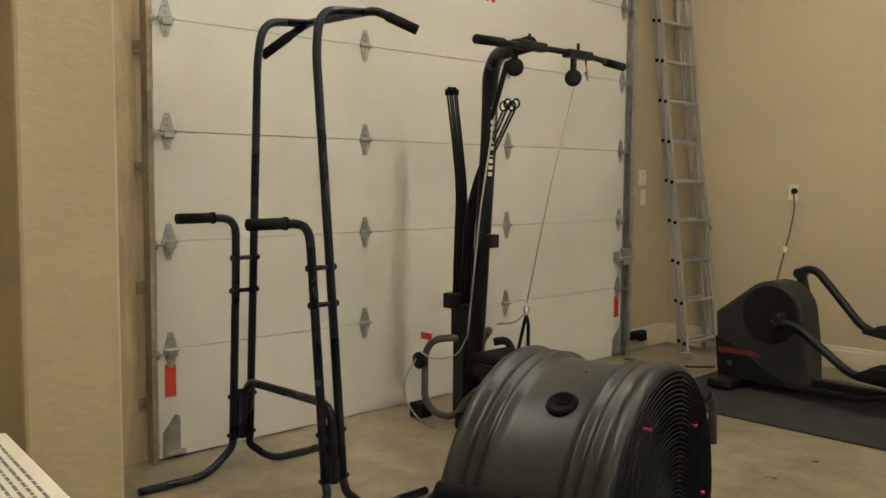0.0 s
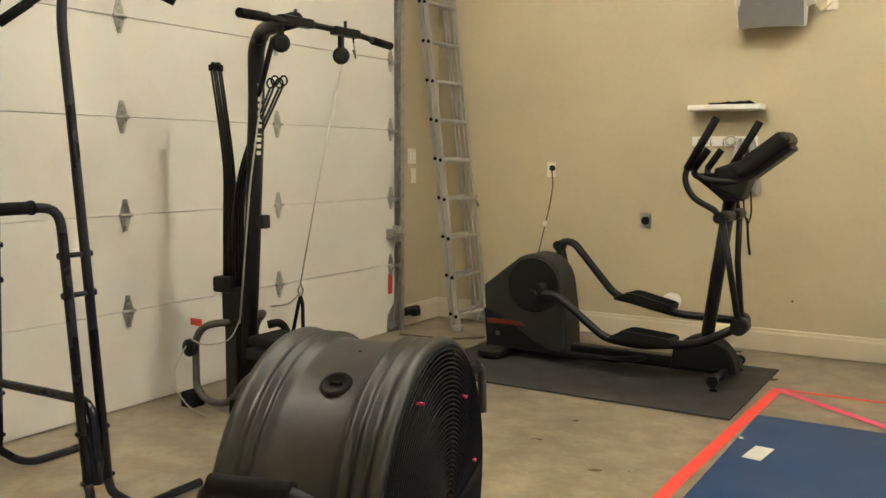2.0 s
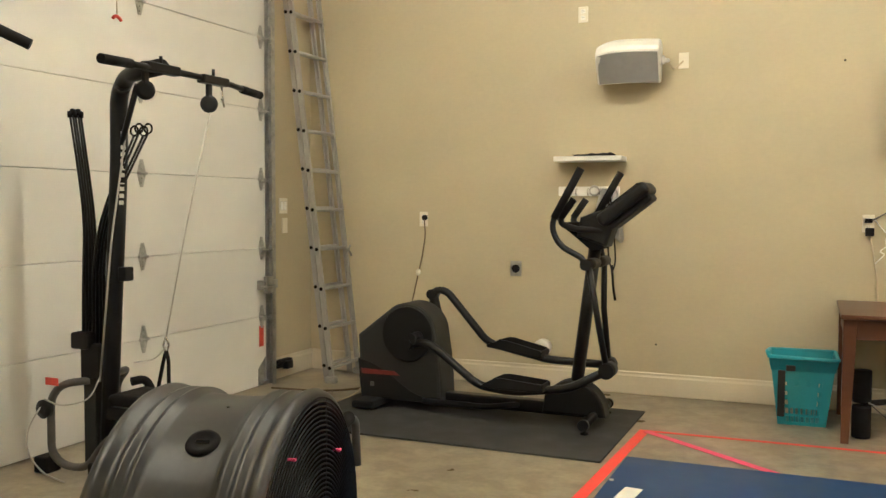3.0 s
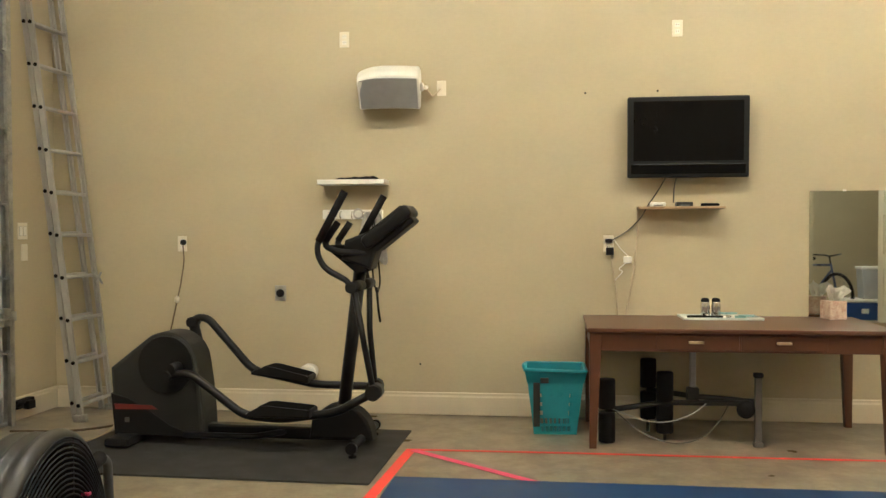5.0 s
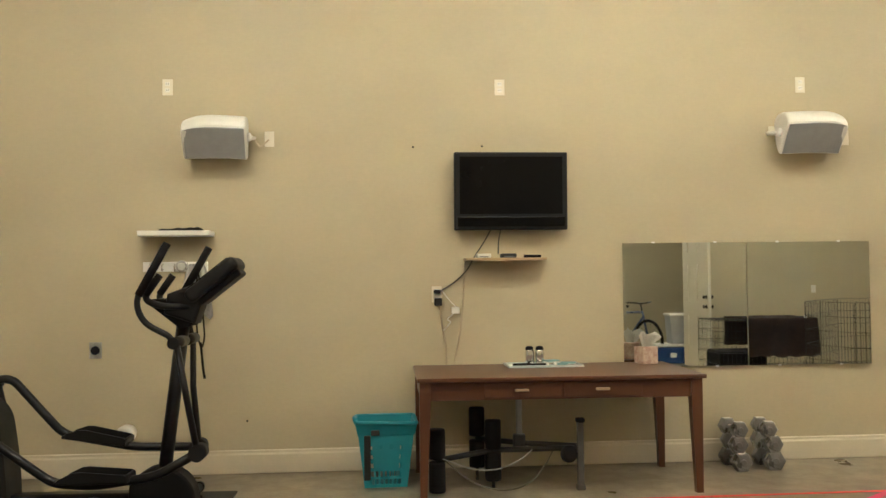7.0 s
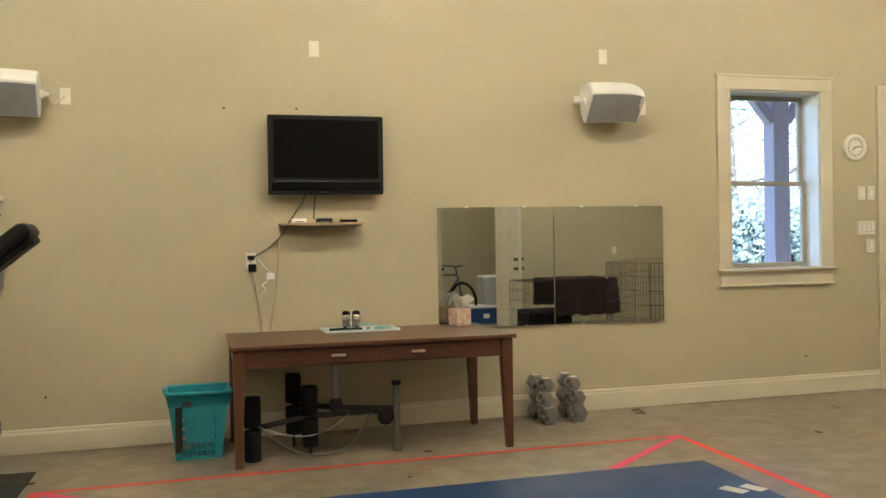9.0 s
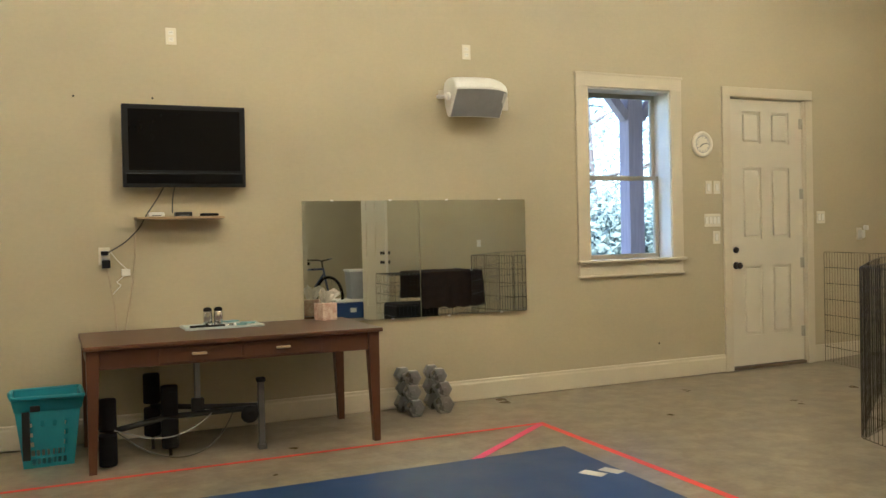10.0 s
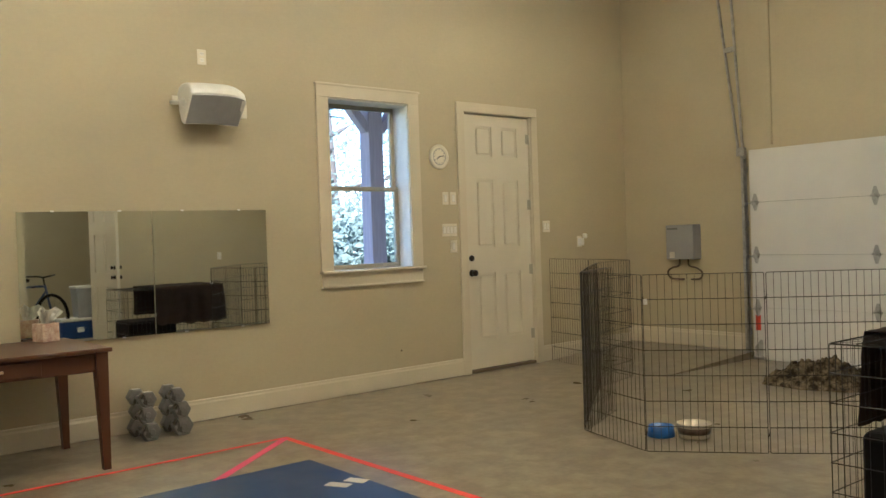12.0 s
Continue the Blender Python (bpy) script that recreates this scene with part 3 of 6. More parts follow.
wall_plate(0.262, 1.25, label="ivory outlet crowded with plugs")
wall_plate(7.43, 1.25, label="ivory outlet with a white plug-in device")
wall_plate(5.535, 1.722, 0.075, 0.12, "ivory thermostat switch plate beside the clock", "switch", kind="switch")
wall_plate(5.633, 1.722, 0.075, 0.12, "ivory switch plate beside the clock", "switch", kind="switch")
wall_plate(5.575, 1.415, 0.19, 0.12, "ivory four-gang switch plate by the door", "switch", kind="switch", n=4)
wall_plate(5.620, 1.255, 0.085, 0.12, "ivory single switch plate by the door", "switch", kind="switch")
wall_plate(6.915, 1.424, 0.11, 0.12, "ivory double switch plate by the door", "switch", kind="switch", n=2)
wall_plate(0, 0, 0.115, 0.12, "ivory double switch plate by the ladder", "switch", pose(XW, 5.93, 1.355, 0, 0, 90), "switch", 2)
wall_plate(0, 0, 0.075, 0.12, "ivory blank plate by the ladder", "cover plate", pose(XW, 5.95, 1.20, 0, 0, 90), "blank")
wall_plate(0, 0, 0.075, 0.12, "ivory outlet low beside the garage door", "outlet", pose(XW + 0.02, 5.70, 0.40, 0, 0, 90))
wall_plate(0, 0, 0.075, 0.12, "ivory outlet plate above the wire pen", "outlet", pose(6.45, YS, 1.16, 0, 0, 180))

o = thing("dryer_outlet", "grey steel dryer outlet with a round black socket", "outlet", m=pose(-2.255, YN, 0.865))
bm = B()
bx(bm, -0.045, 0.045, -0.008, 0, -0.06, 0.06, 0.003)
part("plate", bm, M_GALV, o)
bm = B()
lathe(bm, [(0.032, 0), (0.032, 0.010), (0.026, 0.012), (0.001, 0.006)], pose(0, -0.008, 0, 90), seg=20)
part("socket", bm, M_FOAM, o, "round black socket")
o = thing("pipe_cap", "white plastic pipe end stub on the wall", "pipe", m=pose(-2.01, YN, 0.262))
bm = B()
lathe(bm, [(0.055, 0), (0.055, 0.10), (0.048, 0.10), (0.048, 0.03)], pose(0, 0, 0, 90))
part("stub", bm, M_WPLAS, o)
bm = B()
lathe(bm, [(0.066, 0.055), (0.066, 0.13), (0.060, 0.138), (0.040, 0.139), (0.001, 0.139)], pose(0, 0, 0, 90))
part("cap", bm, M_WPLAS, o)
for x, z in ((0.093, 2.362), (0.615, 2.366), (-1.15, 0.33), (4.95, 0.31)):
    bm = B()
    lathe(bm, [(0.008, 0), (0.008, 0.004), (0.003, 0.007)], pose(x, YN, z, 90), seg=8)
    tagged(part("wall_nail", bm, M_BRONZE), "small dark screw head in the tan wall", "screw")

# clock
o = thing("wall_clock", "round white wall clock with a cream rim", "clock", m=pose(5.462, YN, 2.120) @ Matrix.Scale(0.9, 4))
bm = B()
lathe(bm, [(0.128, 0), (0.132, 0.02), (0.125, 0.034), (0.100, 0.038), (0.090, 0.024)], pose(0, 0, 0, 90), seg=40)
part("rim", bm, M_PLATE, o)
bm = B()
lathe(bm, [(0.0905, 0.0225), (0.0905, 0.0255), (0.083, 0.0255), (0.083, 0.0225)], pose(0, 0, 0, 90), seg=40)
part("inner_ring", bm, M_GRILLE, o, "grey inner ring")
bm = B()
lathe(bm, [(0.104, 0), (0.104, 0.022)], pose(0, 0, 0, 90), seg=40)
face = part("dial", bm, M_PAPER, o, "white paper dial")
for k in range(12):
    bm = B()
    mm = pose(0, -0.0235, 0, 0, k * 30, 0)
    bx(bm, -0.0045, 0.0045, -0.0008, 0.0008, 0.064, 0.080 if k % 3 else 0.082, m=mm)
    part("hour_mark", bm, M_GRILLE, face)
for ang, ln, wd in ((80, 0.066, 0.010), (232, 0.046, 0.013)):
    bm = B()
    bx(bm, -wd / 2, wd / 2, -0.001, 0.001, -0.012, ln, m=pose(0, -0.026, 0, 0, ang, 0))
    part("pointer", bm, M_INK, o)


def sheet(bm, nu, nv, at, thick):
    """A closed sheet of cloth from a grid of points at(u, v), u and v from 0 to 1."""
    G = [[bm.verts.new(at(i / nu, k / nv)) for k in range(nv + 1)] for i in range(nu + 1)]
    for a, b_ in zip(G, G[1:]):
        for k in range(nv):
            bm.faces.new((a[k], a[k + 1], b_[k + 1], b_[k])).smooth = True
    bmesh.ops.solidify(bm, geom=bm.faces[:], thickness=thick)
    return bm


# speakers
def speaker(x, z, turn, out):
    """A boxy speaker lying on its side, its mesh face turned down to the room. out: the way its rounded end points."""
    o = thing("wall_speaker", "white wall speaker with a grey mesh front, tilted down", "speaker", "wall speakers", pose(x, YN - 0.20, z, 0, 0, turn))

    def across(poly, x0, x1, bev, crown=0.0):
        bm = B()
        n_ = 16
        rings = []
        for k in range(n_ + 1):
            px = x0 + (x1 - x0) * k / n_
            u = max(0.0, px * out / 0.225 - 0.15) / 0.85
            back = 0.05 * (px / 0.225) ** 2
            rings.append([bm.verts.new((px, y + back, zz - (0.040 * u ** 2.4 if zz > 0.03 else 0.0) * (1.0 if crown else 0.45))) for y, zz in poly])
        for a, b_ in zip(rings, rings[1:]):
            for k in range(len(poly)):
                bm.faces.new((a[k], a[(k + 1) % len(poly)], b_[(k + 1) % len(poly)], b_[k])).smooth = False
        ends = [bm.faces.new(rings[0]), bm.faces.new(rings[-1][::-1])]
        if bev:
            bmesh.ops.bevel(bm, geom=list({e for f_ in ends for e in f_.edges}), offset=bev, segments=3, affect="EDGES", profile=0.5)
        return bm
    shell = [(-0.150, 0.040), (-0.156, 0.055), (-0.150, 0.085), (-0.128, 0.115), (-0.09, 0.138), (-0.04, 0.148), (0.03, 0.146), (0.085, 0.125), (0.105, 0.08), (0.085, -0.06), (0.045, -0.142), (0.020, -0.158), (0.002, -0.156)]
    part("cabinet", across(shell, -0.228, 0.228, 0.016, 1.0), M_WPLAS, o)
    part("grille", across([(-0.157, 0.036), (-0.004, -0.158), (0.008, -0.150), (-0.145, 0.044)], -0.213, 0.213, 0.0), M_GRILLE, o, "grey perforated mesh")
    s = -out
    bm = B()
    lathe(bm, [(0.032, 0), (0.032, 0.022), (0.022, 0.030), (0.001, 0.031)], pose(s * 0.226, 0.03, 0.0, 0, s * 90, 0), seg=16)
    part("swivel_knob", bm, M_WPLAS, o)
    bm = B()
    tube(bm, [(s * 0.250, 0.03, 0.0), (s * 0.262, 0.10, 0.005), (s * 0.262, 0.19, 0.02)], 0.016, 8, 0.03, flat=1.0)
    bx(bm, s * 0.262 - 0.03, s * 0.262 + 0.03, 0.188, 0.20, -0.03, 0.07, 0.004)
    part("bracket", bm, M_WPLAS, o)
    return o


speaker(-1.35, 2.415, 3, -1)
speaker(3.075, 2.440, -3, 1)
bm = B()
tube(bm, [(-1.08, YN - 0.10, 2.40), (-1.05, YN - 0.03, 2.36), (-1.02, YN - 0.02, 2.385), (-0.985, YN - 0.008, 2.42)], 0.007, 6, 0.02)
tagged(part("speaker_cable", bm, M_CORDW), "tan speaker cable into a wall plate", "cable")

# shelf with a black pouch, hook rail with straps and a towel
o = thing("wall_shelf", "white floating wall shelf above a hook rail", "shelf", m=pose(-1.645, YN, 1.715))
bm = B()
bx(bm, -0.255, 0.255, -0.215, 0, -0.018, 0.018, 0.003)
part("board", bm, M_WPLAS, o)
bm = B()
sheet(bm, 34, 10, lambda u, v: (-1.77 + 0.30 * u + 0.012 * math.sin(v * 9), YN - 0.165 + 0.115 * v + 0.012 * math.sin(u * 11), 1.7345 + math.sin(math.pi * v) * (0.014 + 0.010 * abs(noise.noise(Vector((u * 7, v * 3, 2.0)))) + 0.010 * u)), 0.004)
zmin = min(v.co.z for v in bm.verts)
for v in bm.verts:
    v.co.z += 1.7335 - zmin
tagged(part("black_pouch", bm, M_FOAM), "crumpled black cloth pouch lying on the shelf", "pouch")
o = thing("hook_rail", "white wooden rail with metal coat hooks", "hook rail", m=pose(-1.672, YN, 1.475))
bm = B()
bx(bm, -0.235, 0.235, -0.020, 0, -0.036, 0.036, 0.003)
part("board", bm, M_WPLAS, o)
for k in range(5):
    bm = B()
    hx = -0.18 + k * 0.09
    tube(bm, [(hx, -0.02, 0.02), (hx, -0.055, 0.012), (hx, -0.06, -0.02), (hx, -0.04, -0.034), (hx, -0.026, -0.02)], 0.005, 6, 0.01)
    part("hook", bm, M_CHROME, o)
bm = B()
sheet(bm, 30, 18, lambda u, v: (-1.51 + (u - 0.5) * (0.10 + 0.15 * v ** 0.6), YN - 0.055 - 0.022 * math.sin(u * 19 + 1.5 * v) * (0.3 + v), 1.495 - v * (0.36 + 0.05 * math.sin(u * 9))), 0.006)
tagged(part("towel", bm, M_CLOTH), "pale grey towel hanging from a hook", "towel")
bm = B()
tube(bm, [(-1.50, YN - 0.07, 1.48), (-1.465, YN - 0.085, 1.20), (-1.445, YN - 0.085, 0.95), (-1.47, YN - 0.085, 0.86), (-1.50, YN - 0.085, 0.98), (-1.515, YN - 0.08, 1.22), (-1.50, YN - 0.06, 1.48)], 0.006, 6, 0.05)
tube(bm, [(-1.475, YN - 0.085, 0.92), (-1.46, YN - 0.085, 0.74), (-1.447, YN - 0.08, 0.655)], 0.009, 6, 0.03)
tagged(part("strap", bm, M_FOAM), "black webbing strap hanging in a loop", "strap")
bm = B()
for k in range(2):
    tube(bm, [Vector((-1.62 + 0.035 * math.cos(a), YN - 0.05 - 0.006 * k, 1.475 + 0.035 * math.sin(a) + 0.006 * k)) for a in [i * math.pi / 8 for i in range(17)]], 0.005, 6)
tagged(part("coiled_cord", bm, M_CABLE), "coiled grey cord hanging on the rail", "cord")

# television
o = thing("television", "black flat television mounted on the wall", "television", m=pose(0.813, YN, 2.017, 2.0))
bm = B()
bx(bm, -0.424, 0.424, -0.140, -0.085, -0.289, 0.289, 0.010)
part("frame", bm, M_PLAS, o, "dark glossy frame")
bm = B()
bx(bm, -0.384, 0.384, -0.1425, -0.139, -0.170, 0.255)
part("screen", bm, M_SCREEN, o, "dark switched-off screen")
bm = B()
bx(bm, -0.400, 0.400, -0.146, -0.139, -0.262, -0.192, 0.003)
part("speaker_bar", bm, M_SCREEN, o)
bm = B()
bx(bm, -0.33, 0.33, -0.09, -0.045, -0.20, 0.22, 0.015), bx(bm, -0.20, 0.20, -0.05, -0.004, -0.12, 0.14, 0.004)
part("mount", bm, M_PLAS, o)
o = thing("small_wall_shelf", "thin pale wooden shelf under the television", "shelf", m=pose(0.765, YN, 1.508))
bm = B()
bx(bm, -0.30, 0.30, -0.19, 0, -0.009, 0.009, 0.003)
part("board", bm, M_LWOOD, o)
for x, y, w_, d_, h_, mt, nm, lb, ct in ((0.60, 6.56, 0.105, 0.08, 0.030, M_WPLAS, "adapter_box", "small white adapter box on the shelf", "adapter"),
                                        (0.79, 6.60, 0.115, 0.09, 0.032, M_GPLAS, "modem", "grey plastic modem lying on the shelf", "modem"),
                                        (0.965, 6.56, 0.125, 0.045, 0.020, M_FOAM, "remote_control", "black remote control lying on the shelf", "remote control")):
    bm = B()
    bx(bm, x - w_ / 2, x + w_ / 2, y - d_ / 2, y + d_ / 2, 1.5172, 1.5172 + h_, 0.006)
    ob = tagged(part(nm, bm, mt), lb, ct)
    bm = B()
    if ct == "remote control":
        for i in range(5):
            bx(bm, x - 0.05 + i * 0.022, x - 0.038 + i * 0.022, y - 0.012, y + 0.012, 1.5172 + h_, 1.5185 + h_)
        part("buttons", bm, M_GPLAS, ob)
    else:
        bx(bm, x - w_ * 0.3, x + w_ * 0.3, y - d_ / 2 - 0.001, y - d_ / 2 + 0.001, 1.522, 1.528)
        part("port_strip", bm, M_INK, ob)


def cable(label, pts, r=0.006, mt=None, fil=0.05, cat="cable", name="power_cable"):
    bm = B()
    tube(bm, pts, r, 6, fil)
    return tagged(part(name, bm, mt or M_FOAM), label, cat)


cable("dark power cable from television to outlet", [(0.68, 6.60, 1.76), (0.62, 6.66, 1.64), (0.54, 6.685, 1.52), (0.50, 6.685, 1.44), (0.40, 6.685, 1.34), (0.27, 6.67, 1.265)], 0.005, M_DGREY)
cable("dark cable from television to shelf", [(0.745, 6.60, 1.76), (0.725, 6.64, 1.66), (0.72, 6.63, 1.545)], 0.005, M_DGREY)
cable("pale cord hanging down to the table", [(0.475, 6.683, 1.50), (0.465, 6.690, 1.25), (0.44, 6.690, 1.0), (0.40, 6.690, 0.80), (0.37, 6.68, 0.62)], 0.005, M_CORDW)
cable("pale cord from plug down behind table", [(0.275, 6.66, 1.17), (0.30, 6.688, 1.02), (0.325, 6.690, 0.86), (0.335, 6.68, 0.60)], 0.005, M_CORDW)
cable("white cord tangled beside the outlet", [(0.30, 6.688, 1.28), (0.35, 6.685, 1.21), (0.42, 6.68, 1.14), (0.38, 6.675, 1.10), (0.33, 6.68, 1.06), (0.37, 6.68, 1.045), (0.31, 6.685, 0.98)], 0.004, M_WPLAS)
bm = B()
bx(bm, 0.243, 0.298, 6.650, 6.690, 1.165, 1.222, 0.006)
tagged(part("power_adapter", bm, M_FOAM), "black power adapter plugged into the outlet", "adapter")
bm = B()
bx(bm, 0.238, 0.286, 6.655, 6.690, 1.255, 1.285, 0.005)
tagged(part("plug", bm, M_FOAM), "black plug in the wall outlet", "plug")
bm = B()
bx(bm, 0.37, 0.43, 6.672, 6.698, 1.105, 1.155, 0.006)
tagged(part("cable_clip", bm, M_WPLAS), "white cord box on the wall", "adapter")
bm = B()
lathe(bm, [(0.022, 0), (0.024, 0.02), (0.012, 0.035)], pose(-3.045, YN - 0.008, 1.262, 90), seg=12)
tagged(part("plug", bm, M_FOAM), "round black plug in the outlet", "plug")
cable("tan cord with a knot hanging from outlet", [(-3.045, YN - 0.035, 1.255), (-3.035, YN - 0.03, 1.12), (-3.07, YN - 0.02, 0.93), (-3.10, YN - 0.02, 0.81), (-3.16, YN - 0.02, 0.55), (-3.20, YN - 0.03, 0.34)], 0.0055, M_TANC)
bm = B()
lathe(bm, [(0.001, -0.03), (0.02, -0.015), (0.02, 0.015), (0.001, 0.03)], pose(-3.10, YN - 0.025, 0.81), seg=10)
tagged(part("cord_joint", bm, M_PLATE), "ivory connector on the hanging cord", "connector")
bm = B()
bx(bm, 7.40, 7.455, YN - 0.055, YN - 0.010, 1.205, 1.285, 0.008), bx(bm, 7.425, 7.475, YN - 0.085, YN - 0.050, 1.285, 1.335, 0.010)
tagged(part("night_light", bm, M_WPLAS), "white plug-in night light in the outlet", "night light")

# mirrors
for i, (x0, x1) in enumerate(((1.672, 2.624), (2.632, 3.588))):
    o = thing("wall_mirror", "large frameless mirror panel clipped to the wall", "mirror", "mirror panels", pose((x0 + x1) / 2, YN, 1.155))
    w_ = (x1 - x0) / 2
    bm = B()
    bx(bm, -w_, w_, -0.0075, -0.0025, -0.468, 0.468)
    part("glass", bm, M_MIRROR, o)
    bm = B()
    bx(bm, -w_ + 0.003, w_ - 0.003, -0.0024, 0, -0.465, 0.465)
    part("backing", bm, M_GPLAS, o)
    for cx in (-w_ * 0.5, w_ * 0.5):
        for s in (-1, 1):
            bm = B()
            bx(bm, cx - 0.012, cx + 0.012, -0.010, 0, s * 0.470 - 0.006, s * 0.470 + 0.006, 0.002, seg=1)
            part("clip", bm, M_WPLAS, o)

# water heater
o = thing("tankless_heater", "grey tankless water heater with looped dark pipes", "water heater", m=pose(XE, 5.87, 1.205, 0, 0, -90) @ Matrix.Scale(0.92, 4))
bm = B()
bx(bm, -0.19, 0.19, -0.16, 0, -0.20, 0.205, 0.010)
part("casing", bm, M_HEAT, o)
bm = B()
bx(bm, -0.14, -0.07, -0.163, -0.159, -0.185, -0.11)
part("sticker", bm, M_PAPER, o)
bm = B()
bx(bm, -0.17, -0.02, -0.162, -0.159, 0.15, 0.17)
part("print_bar", bm, M_INK, o)
for s in (-1, 1):
    bm = B()
    tube(bm, [(s * 0.06, -0.08, -0.20), (s * 0.06, -0.08, -0.28), (s * 0.18, -0.08, -0.30), (s * 0.25, -0.07, -0.35), (s * 0.22, -0.06, -0.43), (s * 0.08, -0.05, -0.44), (s * 0.05, -0.01, -0.44)], 0.011, 8, 0.05)
    part("pipe", bm, M_PIPE, o)
bm = B()
bx(bm, -0.02, 0.03, -0.10, 0.10, -0.03, 0.03, 0.006), bx(bm, 0.02, 0.07, -0.03, 0.05, -0.04, 0.02, 0.006), tube(bm, [(0.03, -0.10, 0), (0.06, -0.13, 0.01), (0.07, -0.08, 0.03)], 0.012, 8, 0.02)
ob = part("door_sensor", bm, M_FOAM)
ob.matrix_world = pose(XW + 0.02 + 0.016, 5.86, 0.125)
tagged(ob, "black garage door sensor above the floor", "sensor")

# ceiling lights
def fill_globe(x, y, z, drop):
    o = thing("ceiling_light", "unseen white globe light added to brighten the store room", "ceiling light", "ceiling lights", pose(x, y, z))
    bm = B()
    lathe(bm, [(0.07, 0), (0.07, -0.02), (0.012, -0.03), (0.012, -drop + 0.13), (0.06, -drop + 0.12), (0.06, -drop + 0.10)], seg=20)
    part("stem", bm, M_WPLAS, o)
    bm = B()
    bmesh.ops.create_uvsphere(bm, u_segments=24, v_segments=14, radius=0.12, matrix=pose(0, 0, -drop))
    g_ = part("globe", bm, M_LAMP, o, "glowing frosted globe")
    g_.visible_shadow = False
    return o


def tube_light(x, y, share):
    """A bare two-tube fluorescent batten under the ceiling, along x."""
    o = thing("fluorescent_light", "white batten ceiling light with two bare fluorescent tubes", "ceiling light", "fluorescent battens", pose(x, y, ZC - 0.30))
    bm = B()
    bx(bm, -1.22, 1.22, -0.045, 0.045, 0.03, 0.09, 0.006)
    part("batten", bm, M_WPLAS, o)
    for dx in (-0.9, 0.9):
        bm = B()
        tube(bm, [(dx, 0, 0.09), (dx, 0, 0.30)], 0.006, 6)
        part("hanger", bm, M_GALV, o)
    glass = glow("tube_light_%g" % share, (1, 0.80, 0.488), TUBE_GLOW * share)
    for s in (-1, 1):
        bm = B()
        tube(bm, [(-1.19, s * 0.055, 0), (1.19, s * 0.055, 0)], 0.019, 10)
        part("fluorescent_tube", bm, glass, o, "glowing white tube")
        for e in (-1, 1):
            bm = B()
            bx(bm, e * 1.205 - 0.012, e * 1.205 + 0.012, s * 0.055 - 0.02, s * 0.055 + 0.02, -0.022, 0.04, 0.004)
            part("tube_socket", bm, M_WPLAS, o)
    return o


for lx, ly, share in LAMPS:
    tube_light(lx, ly, share)
# added globe round the store room's fill lamp, not a known fitting
fill_globe(3.6, -1.6, 2.6, 0.25)


